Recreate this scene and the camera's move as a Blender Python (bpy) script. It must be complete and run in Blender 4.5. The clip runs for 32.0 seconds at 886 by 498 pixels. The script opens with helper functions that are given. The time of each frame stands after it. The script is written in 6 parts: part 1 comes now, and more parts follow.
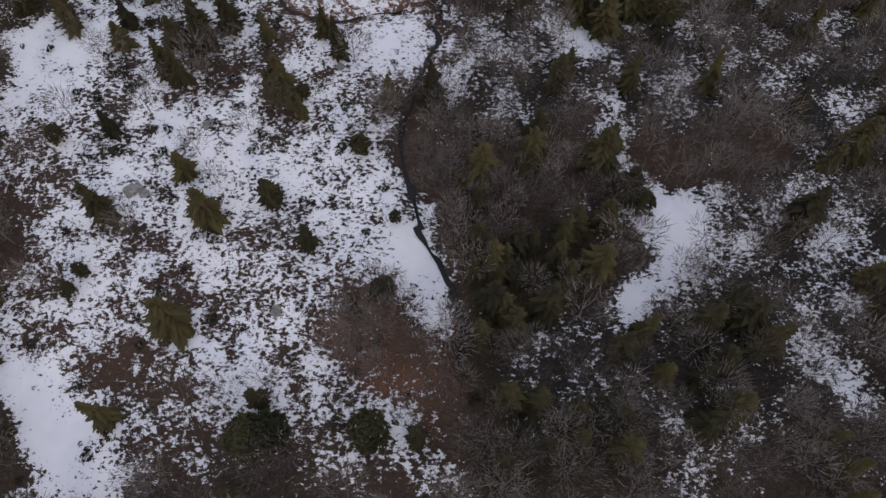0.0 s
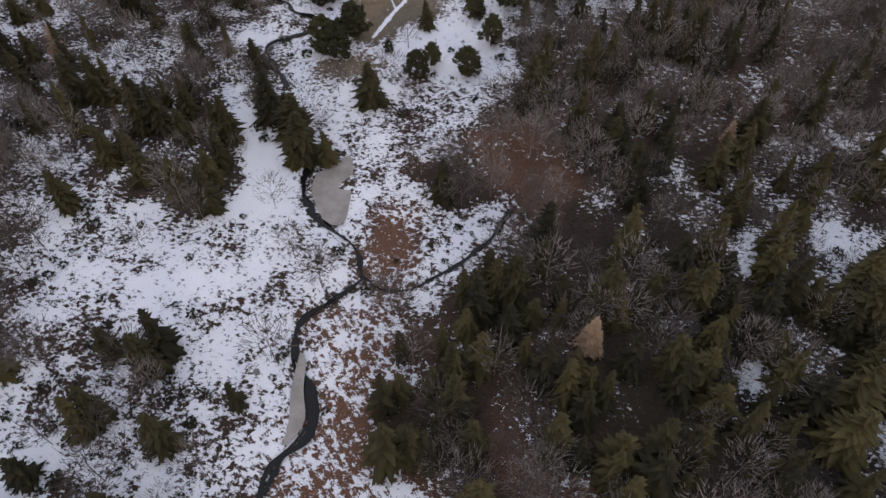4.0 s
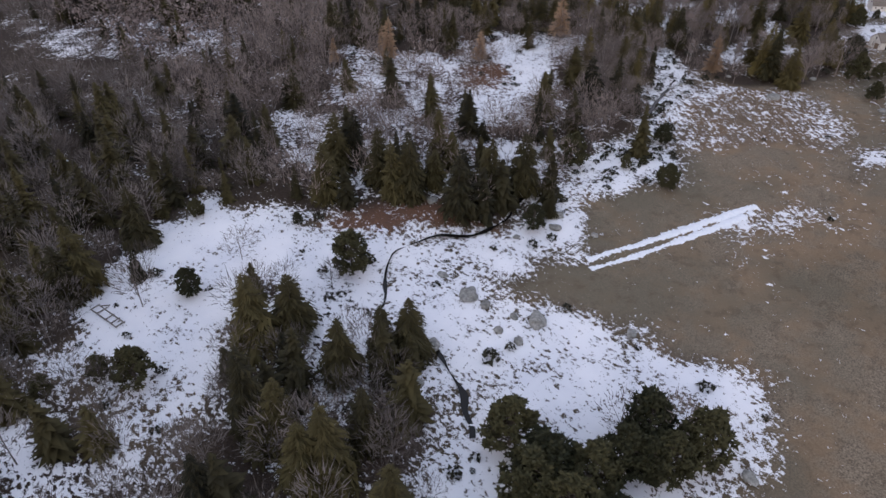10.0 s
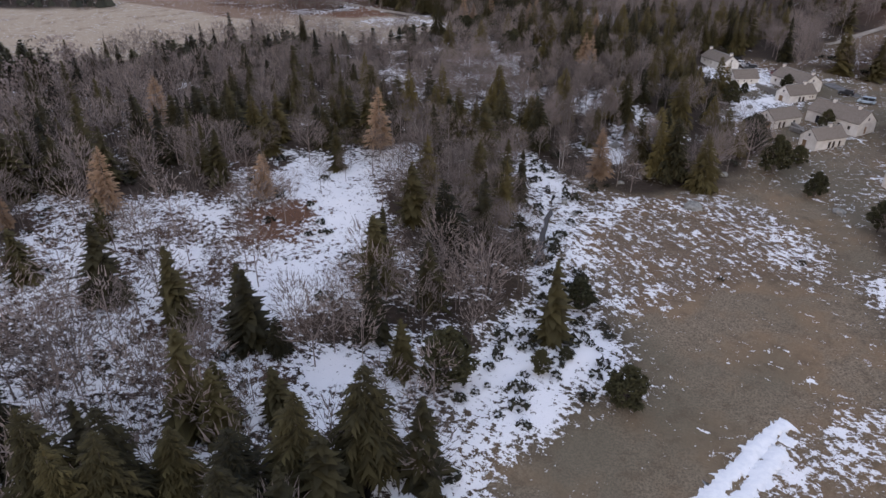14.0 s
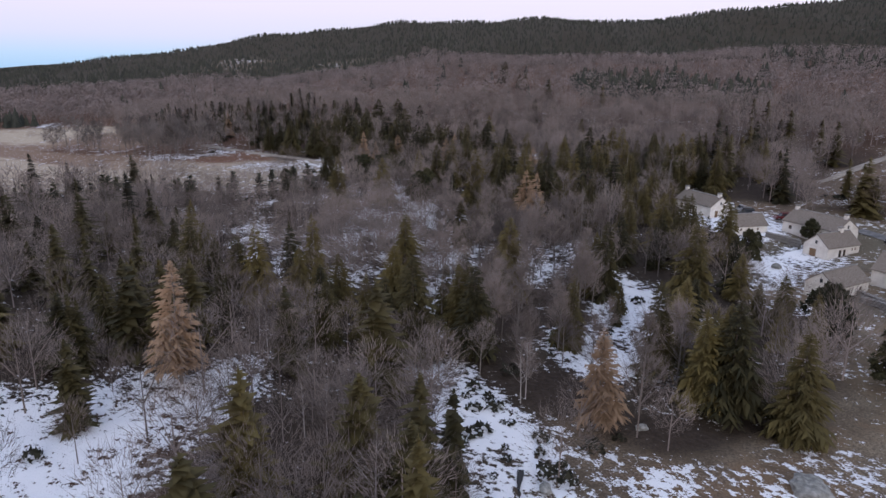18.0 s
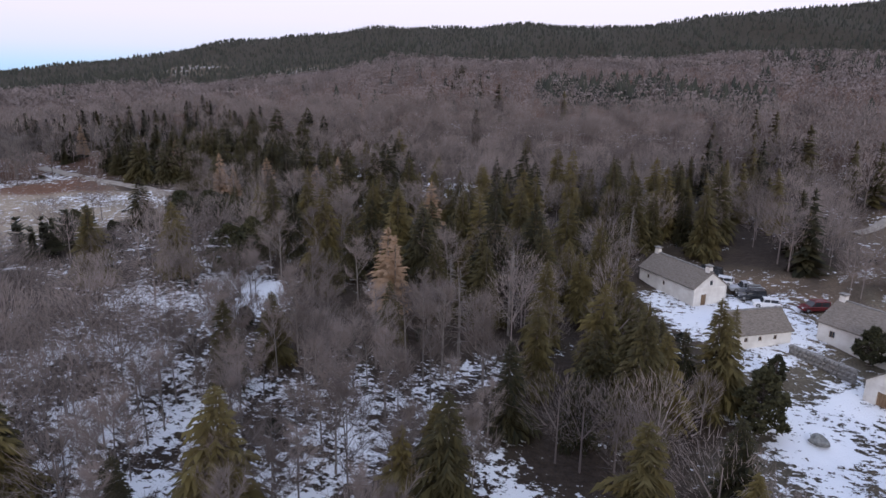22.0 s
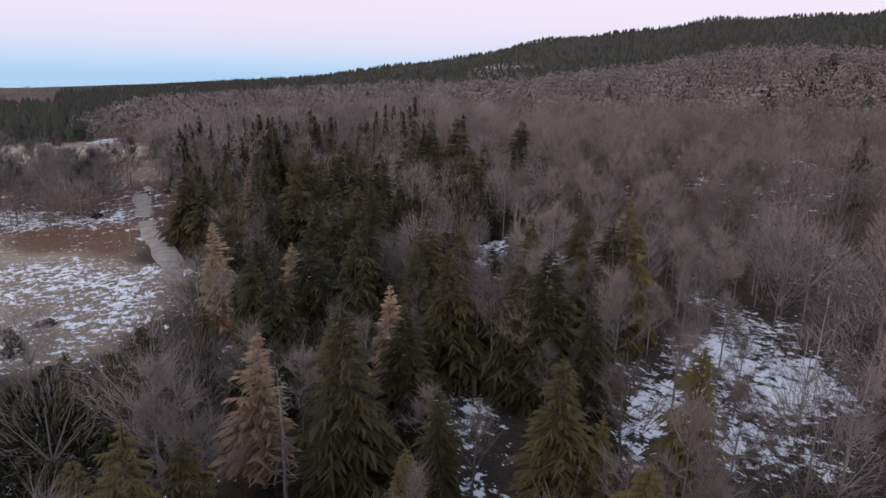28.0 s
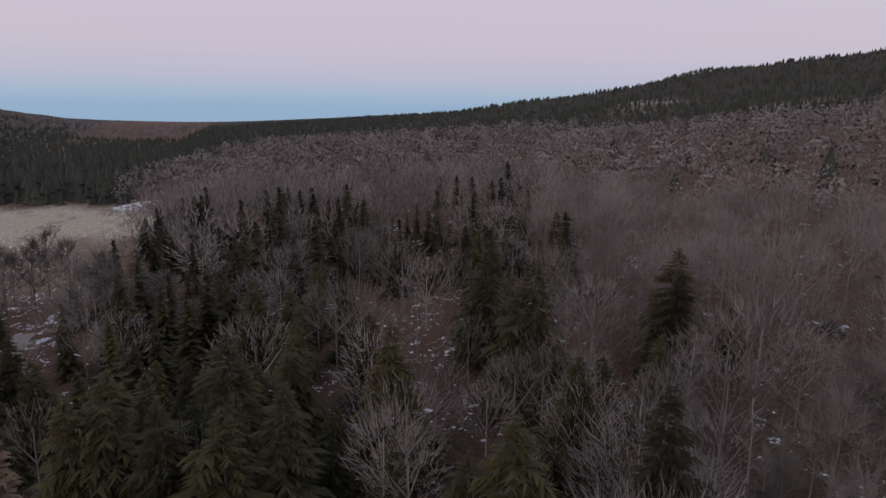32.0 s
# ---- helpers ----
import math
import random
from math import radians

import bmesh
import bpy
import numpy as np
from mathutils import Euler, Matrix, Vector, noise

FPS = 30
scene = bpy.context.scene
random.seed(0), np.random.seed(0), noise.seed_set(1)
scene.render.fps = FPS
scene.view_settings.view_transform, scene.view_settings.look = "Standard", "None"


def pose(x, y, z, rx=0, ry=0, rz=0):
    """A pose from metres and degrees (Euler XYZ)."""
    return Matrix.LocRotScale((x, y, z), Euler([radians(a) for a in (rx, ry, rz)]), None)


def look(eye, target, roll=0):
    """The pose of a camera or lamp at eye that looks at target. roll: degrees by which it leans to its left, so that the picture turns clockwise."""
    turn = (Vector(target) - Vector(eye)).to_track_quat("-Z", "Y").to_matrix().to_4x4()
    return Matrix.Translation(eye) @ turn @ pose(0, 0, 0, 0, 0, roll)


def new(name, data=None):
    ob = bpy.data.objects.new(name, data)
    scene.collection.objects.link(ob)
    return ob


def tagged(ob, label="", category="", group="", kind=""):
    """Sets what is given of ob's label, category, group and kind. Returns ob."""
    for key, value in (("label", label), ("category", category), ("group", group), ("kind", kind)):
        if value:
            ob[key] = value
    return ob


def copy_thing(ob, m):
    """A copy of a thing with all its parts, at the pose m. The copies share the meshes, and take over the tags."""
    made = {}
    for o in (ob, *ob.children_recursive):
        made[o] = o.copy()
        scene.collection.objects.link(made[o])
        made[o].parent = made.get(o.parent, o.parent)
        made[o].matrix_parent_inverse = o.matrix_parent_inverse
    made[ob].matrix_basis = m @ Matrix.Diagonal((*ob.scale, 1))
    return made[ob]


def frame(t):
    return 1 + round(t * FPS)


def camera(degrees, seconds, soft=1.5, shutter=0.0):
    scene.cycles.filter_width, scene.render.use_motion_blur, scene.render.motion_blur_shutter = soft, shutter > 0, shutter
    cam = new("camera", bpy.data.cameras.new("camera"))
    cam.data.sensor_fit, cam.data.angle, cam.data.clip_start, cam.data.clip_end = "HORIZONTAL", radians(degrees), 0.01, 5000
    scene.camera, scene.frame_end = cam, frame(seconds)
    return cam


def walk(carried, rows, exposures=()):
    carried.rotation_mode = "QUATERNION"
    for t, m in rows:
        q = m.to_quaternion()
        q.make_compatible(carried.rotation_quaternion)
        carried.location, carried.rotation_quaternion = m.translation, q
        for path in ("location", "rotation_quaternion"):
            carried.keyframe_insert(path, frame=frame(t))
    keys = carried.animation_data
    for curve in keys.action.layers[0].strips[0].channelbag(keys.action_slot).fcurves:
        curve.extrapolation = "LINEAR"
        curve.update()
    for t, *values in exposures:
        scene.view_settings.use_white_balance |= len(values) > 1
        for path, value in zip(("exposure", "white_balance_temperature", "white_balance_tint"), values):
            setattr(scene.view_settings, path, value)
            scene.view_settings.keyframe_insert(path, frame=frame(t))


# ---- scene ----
cam = camera(68.2, 32.0, soft=1.5)
METRES, EYE, TILT, LEAN, TURN = 700.0, 133.0, -64.7, 0.4, 0.0
ROWS = [
    (0.0, 0.0, 0.0, 0.0, 0.0, 0.0, 0.0),
    (0.5, 0.0002, 0.0109, 0.0164, 0.01, 0.03, -0.02),
    (1.0, 0.0004, 0.022, 0.0332, 0.02, -0.11, -0.07),
    (1.5, 0.0005, 0.0334, 0.05, 0.0, -0.22, -0.07),
    (2.0, 0.0005, 0.0451, 0.0665, -0.04, -0.34, -0.09),
    (2.5, 0.0005, 0.0568, 0.0831, -0.11, -2.38, -0.08),
    (3.0, -0.0, 0.0687, 0.0995, 0.82, -1.6, -2.11),
    (3.5, -0.0019, 0.0803, 0.1149, 4.7, 5.17, -10.04),
    (4.0, -0.0062, 0.0919, 0.1293, 7.24, 11.93, -15.08),
    (4.5, -0.0122, 0.1031, 0.1431, 8.61, 18.92, -17.95),
    (6.5, -0.0405, 0.139, 0.2013, 12.69, 24.19, -25.94),
    (7.0, -0.0495, 0.147, 0.2153, 13.78, 22.84, -27.77),
    (7.5, -0.0592, 0.1546, 0.2288, 16.2, 21.19, -31.42),
    (8.0, -0.0702, 0.1621, 0.2415, 18.25, 20.02, -34.41),
    (8.5, -0.0818, 0.1692, 0.2535, 20.59, 18.61, -37.53),
    (9.0, -0.0934, 0.1781, 0.2632, 22.44, 17.46, -39.87),
    (9.5, -0.1045, 0.1866, 0.2717, 23.61, 16.75, -41.25),
    (10.0, -0.1158, 0.1949, 0.2796, 24.36, 18.8, -42.22),
    (10.5, -0.1266, 0.2031, 0.287, 24.27, 22.42, -42.39),
    (11.0, -0.1372, 0.2111, 0.2947, 24.05, 25.95, -42.26),
    (11.5, -0.1476, 0.2194, 0.3023, 21.67, 28.02, -39.73),
    (12.0, -0.1573, 0.2276, 0.3106, 19.55, 29.41, -37.09),
    (12.5, -0.166, 0.236, 0.3188, 17.57, 30.64, -34.44),
    (13.0, -0.1742, 0.2449, 0.3274, 16.16, 31.54, -32.45),
    (13.5, -0.1821, 0.2535, 0.3366, 14.82, 32.26, -30.49),
    (14.0, -0.1894, 0.2623, 0.346, 13.14, 33.49, -27.88),
    (14.5, -0.1956, 0.2711, 0.3552, 11.79, 38.31, -25.74),
    (15.0, -0.2014, 0.2799, 0.3643, 10.64, 43.51, -23.99),
    (15.5, -0.2069, 0.2889, 0.3738, 10.19, 47.03, -23.33),
    (17.5, -0.2274, 0.3204, 0.4143, 9.64, 47.85, -22.14),
    (18.0, -0.2325, 0.3262, 0.4249, 9.39, 48.03, -21.76),
    (18.5, -0.2374, 0.3323, 0.4361, 7.48, 49.0, -18.01),
    (19.0, -0.2369, 0.3384, 0.4479, 7.01, 49.13, -17.13),
    (19.5, -0.2306, 0.3437, 0.4583, 6.79, 49.12, -16.76),
    (20.0, -0.2274, 0.3493, 0.4696, 7.57, 48.94, -18.53),
    (20.5, -0.229, 0.355, 0.4807, 7.56, 49.08, -18.62),
    (21.0, -0.2301, 0.3611, 0.4932, 7.58, 49.21, -18.51),
    (21.5, -0.2315, 0.3674, 0.5062, 8.28, 49.12, -20.01),
    (22.0, -0.2334, 0.3739, 0.5194, 9.08, 48.93, -21.51),
    (22.5, -0.2364, 0.3803, 0.5325, 10.2, 48.59, -23.61),
    (23.0, -0.2398, 0.3864, 0.5453, 10.3, 48.62, -23.7),
    (23.5, -0.2434, 0.3924, 0.5581, 10.83, 48.49, -24.66),
    (24.0, -0.2472, 0.3986, 0.5708, 11.4, 48.29, -25.68),
    (24.5, -0.2513, 0.4046, 0.5832, 12.86, 47.62, -28.33),
    (25.0, -0.257, 0.4105, 0.5951, 16.16, 45.8, -33.95),
    (25.5, -0.2627, 0.416, 0.6063, 17.3, 45.15, -35.47),
    (27.5, -0.2888, 0.4376, 0.6493, 24.42, 40.68, -43.94),
    (28.0, -0.2967, 0.4427, 0.6595, 26.36, 39.32, -45.72),
    (28.5, -0.3054, 0.4475, 0.6693, 29.81, 36.8, -48.93),
    (29.0, -0.3149, 0.452, 0.6792, 30.41, 36.49, -49.35),
    (29.5, -0.3247, 0.4552, 0.6892, 37.13, 31.07, -54.02),
    (30.0, -0.3359, 0.4579, 0.6985, 39.09, 29.72, -55.22),
    (30.5, -0.347, 0.4608, 0.7084, 39.24, 32.65, -55.16),
    (31.0, -0.3577, 0.4642, 0.7176, 39.34, 32.37, -55.05),
    (31.5, -0.3679, 0.4674, 0.7264, 39.41, 32.15, -54.98),
    (32.0, -0.3781, 0.4701, 0.7349, 39.41, 31.93, -54.9),
]
walk(cam, [(t, pose(0, 0, EYE, TILT, LEAN, TURN) @ pose(METRES * x, METRES * y, METRES * z, 90 + pitch, roll, yaw)) for t, x, y, z, yaw, pitch, roll in ROWS],
     [(0, -0.17, 6950, 10), (4.5, -0.05, 6900, 10), (8, 0, 6500, 10), (14, 0.03, 6400, 10), (18, 0.04, 6150, 10), (21, 0.14, 6000, 10), (24, 0.1, 6100, 10), (28, 0, 6400, 10), (30, -0.14, 6450, 10), (30.6, -0.55, 6450, 10), (32, -0.6, 6450, 10)])

# ---- dusk light: a clear sky after sunset, no direct sun ----
world = bpy.data.worlds.new("dusk_sky")
scene.world = world
world.use_nodes = True
wt = world.node_tree
wt.nodes.clear()
w_out, w_bg = wt.nodes.new("ShaderNodeOutputWorld"), wt.nodes.new("ShaderNodeBackground")
w_co, w_sep, w_ramp = wt.nodes.new("ShaderNodeTexCoord"), wt.nodes.new("ShaderNodeSeparateXYZ"), wt.nodes.new("ShaderNodeValToRGB")
w_sky, w_mix = wt.nodes.new("ShaderNodeTexSky"), wt.nodes.new("ShaderNodeMix")
w_sky.sky_type, w_sky.sun_disc, w_sky.sun_elevation, w_sky.sun_rotation = "NISHITA", False, radians(3), radians(200)
w_mix.data_type, w_mix.blend_type = "RGBA", "ADD"
w_mix.inputs[0].default_value = 0.03
stops = ((0.0, (0.42, 0.63, 0.88)), (0.018, (0.51, 0.69, 0.92)), (0.045, (0.70, 0.71, 0.92)), (0.085, (0.82, 0.74, 0.91)), (0.15, (0.86, 0.77, 0.93)), (1.0, (0.57, 0.68, 0.92)))
ramp = w_ramp.color_ramp
while len(ramp.elements) < len(stops):
    ramp.elements.new(0.5)
for e, (p, c) in zip(ramp.elements, stops):
    e.position, e.color = p, (*c, 1)
wt.links.new(w_co.outputs["Generated"], w_sep.inputs[0])
wt.links.new(w_sep.outputs["Z"], w_ramp.inputs[0])
wt.links.new(w_ramp.outputs[0], w_mix.inputs[6])
wt.links.new(w_sky.outputs[0], w_mix.inputs[7])
wt.links.new(w_mix.outputs[2], w_bg.inputs[0])
wt.links.new(w_bg.outputs[0], w_out.inputs[0])
w_bg.inputs[1].default_value = 1.0

sun = new("sun", bpy.data.lights.new("sun", "SUN"))
sun.data.energy, sun.data.angle, sun.data.color = 0.8, radians(20), (1.0, 0.89, 0.78)
sun.matrix_world = look((0, 0, 300), (-160, 300, 185))

# ---- materials ----
def shader(name, rough=0.9):
    m = bpy.data.materials.new(name)
    m.use_nodes = True
    b = m.node_tree.nodes["Principled BSDF"]
    b.inputs["Roughness"].default_value = rough
    b.inputs["Specular IOR Level"].default_value = 0.25
    return m, m.node_tree.nodes, m.node_tree.links, b


def value_noise(nodes, links, scale, detail=3.0, rough=0.6, where=None, stretch=None):
    n = nodes.new("ShaderNodeTexNoise")
    n.inputs["Scale"].default_value, n.inputs["Detail"].default_value, n.inputs["Roughness"].default_value = scale, detail, rough
    if where is None:
        where = nodes.new("ShaderNodeTexCoord").outputs["Object"]
    if stretch:
        s = nodes.new("ShaderNodeMapping")
        s.inputs["Scale"].default_value = stretch
        links.new(where, s.inputs[0])
        where = s.outputs[0]
    links.new(where, n.inputs["Vector"])
    return n.outputs["Fac"]


def calc(nodes, links, op, a, b=0.0, c=0.0):
    n = nodes.new("ShaderNodeMath")
    n.operation = op
    for i, v in enumerate((a, b, c)):
        if isinstance(v, (int, float)):
            n.inputs[i].default_value = v
        else:
            links.new(v, n.inputs[i])
    return n.outputs[0]


def blend(nodes, links, fac, a, b):
    n = nodes.new("ShaderNodeMix")
    n.data_type = "RGBA"
    for i, v in ((0, fac), (6, a), (7, b)):
        if isinstance(v, (int, float)):
            n.inputs[i].default_value = v
        elif isinstance(v, tuple):
            n.inputs[i].default_value = (*v, 1)
        else:
            links.new(v, n.inputs[i])
    return n.outputs[2]


def step(nodes, links, v, lo, hi):
    n = nodes.new("ShaderNodeMapRange")
    n.interpolation_type = "SMOOTHSTEP"
    n.inputs[1].default_value, n.inputs[2].default_value = lo, hi
    links.new(v, n.inputs[0])
    return n.outputs[0]


def relief(nodes, links, b, height, dist, strength=0.6):
    n = nodes.new("ShaderNodeBump")
    n.inputs["Strength"].default_value, n.inputs["Distance"].default_value = strength, dist
    links.new(height, n.inputs["Height"])
    links.new(n.outputs[0], b.inputs["Normal"])


def plain(name, a, b, scale, rough=0.9, bump=0.0, metal=0.0, per_object=0.0, stretch=None, detail=4.0):
    """Two tones mixed by grain, with an optional shift from object to object."""
    m, nodes, links, p = shader(name, rough)
    p.inputs["Metallic"].default_value = metal
    g = value_noise(nodes, links, scale, detail, stretch=stretch)
    g = step(nodes, links, g, 0.3, 0.7)
    c = blend(nodes, links, g, a, b)
    if per_object:
        info = nodes.new("ShaderNodeObjectInfo")
        h = nodes.new("ShaderNodeHueSaturation")
        links.new(calc(nodes, links, "MULTIPLY_ADD", info.outputs["Random"], per_object, 1 - per_object / 2), h.inputs["Value"])
        links.new(c, h.inputs["Color"])
        c = h.outputs[0]
    links.new(c, p.inputs["Base Color"])
    if bump:
        relief(nodes, links, p, g, bump)
    return m


def ground_material():
    m, nodes, links, p = shader("ground", 0.95)
    at = {}
    for k in ("snow", "heath", "field", "pale", "dark_floor", "streak"):
        n = nodes.new("ShaderNodeAttribute")
        n.attribute_name = k
        at[k] = n.outputs["Fac"]
    tuft = value_noise(nodes, links, 1.35, 3.0, 0.65, stretch=(0.75, 1.15, 1))
    fine = value_noise(nodes, links, 3.6, 3.0, 0.7)
    wide = value_noise(nodes, links, 0.11, 4.0, 0.6)
    patch = value_noise(nodes, links, 0.022, 4.0, 0.6)
    litter = blend(nodes, links, step(nodes, links, tuft, 0.35, 0.65), (0.018, 0.015, 0.013), (0.052, 0.041, 0.035))
    litter = blend(nodes, links, step(nodes, links, wide, 0.45, 0.68), litter, (0.058, 0.048, 0.034))
    heath = blend(nodes, links, step(nodes, links, fine, 0.35, 0.65), (0.085, 0.045, 0.032), (0.225, 0.118, 0.068))
    grass = blend(nodes, links, step(nodes, links, fine, 0.34, 0.66), (0.11, 0.086, 0.060), (0.29, 0.232, 0.162))
    grass = blend(nodes, links, calc(nodes, links, "MULTIPLY", step(nodes, links, wide, 0.42, 0.62), 0.7), grass, (0.235, 0.158, 0.092))
    grass = blend(nodes, links, calc(nodes, links, "MULTIPLY", step(nodes, links, patch, 0.42, 0.60), 0.75), grass, (0.135, 0.118, 0.082))
    mid = value_noise(nodes, links, 0.33, 4.0, 0.7)
    grass = blend(nodes, links, calc(nodes, links, "MULTIPLY", step(nodes, links, mid, 0.5, 0.68), 0.55), grass, (0.105, 0.080, 0.052))
    pale = blend(nodes, links, step(nodes, links, tuft, 0.3, 0.7), (0.35, 0.29, 0.21), (0.52, 0.435, 0.325))
    pale = blend(nodes, links, step(nodes, links, wide, 0.52, 0.66), pale, (0.27, 0.21, 0.145))
    # this mask turns the litter to a near-black green
    litter = blend(nodes, links, at["dark_floor"], litter, blend(nodes, links, step(nodes, links, fine, 0.35, 0.65), (0.012, 0.014, 0.008), (0.035, 0.036, 0.018)))
    soil = blend(nodes, links, at["field"], litter, blend(nodes, links, at["pale"], grass, pale))
    soil = blend(nodes, links, at["heath"], soil, heath)
    # tussocks stand out of the snow as dark tufts; in the woods it lies in wider patches
    where = nodes.new("ShaderNodeTexCoord").outputs["Object"]
    shake = nodes.new("ShaderNodeTexNoise")
    shake.inputs["Scale"].default_value, shake.inputs["Detail"].default_value = 0.9, 2.0
    links.new(where, shake.inputs["Vector"])
    shift = nodes.new("ShaderNodeVectorMath")
    shift.operation = "MULTIPLY_ADD"
    shift.inputs[1].default_value = (1.7, 1.7, 0)
    links.new(shake.outputs["Color"], shift.inputs[0])
    links.new(where, shift.inputs[2])
    flat = nodes.new("ShaderNodeMapping")
    flat.inputs["Scale"].default_value = (1, 1, 0)
    links.new(shift.outputs[0], flat.inputs[0])
    cells = nodes.new("ShaderNodeTexVoronoi")
    cells.inputs["Scale"].default_value = 0.85
    links.new(flat.outputs[0], cells.inputs["Vector"])
    turned = nodes.new("ShaderNodeMapping")
    turned.inputs["Rotation"].default_value = (0, 0, math.radians(40))
    links.new(where, turned.inputs[0])
    lines = value_noise(nodes, links, 1.0, 3.0, 0.6, turned.outputs[0], (0.3, 1.25, 0.1))
    rough = nodes.new("ShaderNodeClamp")
    links.new(calc(nodes, links, "MULTIPLY_ADD", at["heath"], 2.6, calc(nodes, links, "MULTIPLY", at["field"], 0.8)), rough.inputs["Value"])
    rough.inputs["Min"].default_value = 0.5
    v = calc(nodes, links, "MULTIPLY_ADD", calc(nodes, links, "SUBTRACT", wide, 0.5), calc(nodes, links, "MULTIPLY_ADD", at["field"], -0.9, 1.7), at["snow"])
    v = calc(nodes, links, "MULTIPLY_ADD", calc(nodes, links, "SUBTRACT", tuft, 0.5), 1.7, v)
    v = calc(nodes, links, "MULTIPLY_ADD", calc(nodes, links, "MULTIPLY", calc(nodes, links, "SUBTRACT", cells.outputs["Distance"], 0.48), rough.outputs[0]), 0.95, v)
    v = calc(nodes, links, "MULTIPLY_ADD", calc(nodes, links, "MULTIPLY", calc(nodes, links, "SUBTRACT", lines, 0.5), at["streak"]), 2.2, v)
    v = calc(nodes, links, "MULTIPLY_ADD", calc(nodes, links, "MULTIPLY", calc(nodes, links, "SUBTRACT", fine, 0.5), rough.outputs[0]), 1.7, v)
    # small remains of snow on the open grass
    spots = nodes.new("ShaderNodeTexVoronoi")
    spots.inputs["Scale"].default_value = 0.26
    askew = nodes.new("ShaderNodeMapping")
    askew.inputs["Rotation"].default_value, askew.inputs["Scale"].default_value = (0, 0, math.radians(35)), (0.8, 1.7, 0)
    links.new(shift.outputs[0], askew.inputs[0])
    links.new(askew.outputs[0], spots.inputs["Vector"])
    near_spot = calc(nodes, links, "SUBTRACT", 1.0, step(nodes, links, spots.outputs["Distance"], 0.05, 0.26))
    left = calc(nodes, links, "MULTIPLY", calc(nodes, links, "MULTIPLY", near_spot, step(nodes, links, wide, 0.52, 0.66)), calc(nodes, links, "MULTIPLY", at["field"], calc(nodes, links, "SUBTRACT", 1.0, at["pale"])))
    v = calc(nodes, links, "MULTIPLY_ADD", left, 0.95, v)
    cover = step(nodes, links, v, 0.43, 0.57)
    snow = blend(nodes, links, step(nodes, links, wide, 0.3, 0.7), (0.80, 0.81, 0.84), (0.89, 0.89, 0.90))
    links.new(blend(nodes, links, cover, soil, snow), p.inputs["Base Color"])
    h = calc(nodes, links, "MULTIPLY_ADD", cover, 0.5, calc(nodes, links, "MULTIPLY", fine, 0.7))
    relief(nodes, links, p, h, 0.35, 0.7)
    return m


def crown_material(name, dark, light, spread=0.5, soft=0.0):
    """Foliage or twigs: a tone for each tree, and another for each spray."""
    m, nodes, links, p = shader(name, 0.85)
    n = nodes.new("ShaderNodeAttribute")
    n.attribute_name = "tint"
    geo, info = nodes.new("ShaderNodeNewGeometry"), nodes.new("ShaderNodeObjectInfo")
    per_tree = calc(nodes, links, "FRACT", calc(nodes, links, "ADD", n.outputs["Fac"], info.outputs["Random"]))
    mixed = calc(nodes, links, "MULTIPLY_ADD", geo.outputs["Random Per Island"], spread, calc(nodes, links, "MULTIPLY", per_tree, 1 - spread))
    links.new(blend(nodes, links, mixed, dark, light), p.inputs["Base Color"])
    if soft:  # a haze of fine twigs takes the light evenly
        lift = nodes.new("ShaderNodeVectorMath")
        lift.operation = "MULTIPLY_ADD"
        lift.inputs[1].default_value, lift.inputs[2].default_value = (1 - soft,) * 3, (0, 0, soft)
        links.new(geo.outputs["Normal"], lift.inputs[0])
        links.new(lift.outputs[0], p.inputs["Normal"])
    return m


GROUND = ground_material()
NEEDLES = crown_material("fir_needles", (0.015, 0.017, 0.009), (0.158, 0.122, 0.040), 0.25, 0.3)
# copy of the fir needles with shade put into the colour
SHADED_NEEDLES = crown_material("shaded_fir_needles", (0.010, 0.011, 0.007), (0.092, 0.076, 0.028), 0.3, 0.25)
# distance haze is put into this colour: lifted darks, greyer, low contrast
HAZED_NEEDLES = crown_material("hazed_conifer_needles", (0.030, 0.033, 0.024), (0.062, 0.060, 0.042), 0.3, 0.4)
PINE = crown_material("pine_needles", (0.015, 0.019, 0.010), (0.086, 0.078, 0.034), 0.4, 0.3)
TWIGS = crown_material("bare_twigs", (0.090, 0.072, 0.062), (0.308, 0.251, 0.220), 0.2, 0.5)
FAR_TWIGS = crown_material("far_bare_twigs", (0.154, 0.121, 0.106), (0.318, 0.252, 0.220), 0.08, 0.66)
BROWN_TWIGS = crown_material("brown_thicket_twigs", (0.060, 0.049, 0.042), (0.215, 0.186, 0.166), 0.15, 0.4)
LARCH = crown_material("larch_twigs", (0.22, 0.145, 0.088), (0.40, 0.268, 0.165), 0.3, 0.3)
BARK = plain("bark", (0.07, 0.055, 0.046), (0.16, 0.135, 0.115), 5.0, bump=0.03, per_object=0.4, stretch=(1, 1, 0.2))
PALE_BARK = plain("pale_bark", (0.11, 0.096, 0.086), (0.25, 0.222, 0.200), 4.0, bump=0.02, per_object=0.5, stretch=(1, 1, 0.3))
WHITE_BARK = plain("white_bark", (0.30, 0.27, 0.25), (0.52, 0.48, 0.45), 3.0, bump=0.01, stretch=(1, 1, 0.5))
SHRUB = crown_material("heather", (0.013, 0.015, 0.010), (0.045, 0.042, 0.026))
SNOW = plain("snow", (0.76, 0.79, 0.83), (0.86, 0.88, 0.90), 1.3, 0.8, bump=0.06)
ICE = plain("pond_ice", (0.26, 0.235, 0.20), (0.36, 0.335, 0.30), 0.35, 0.45, bump=0.01)
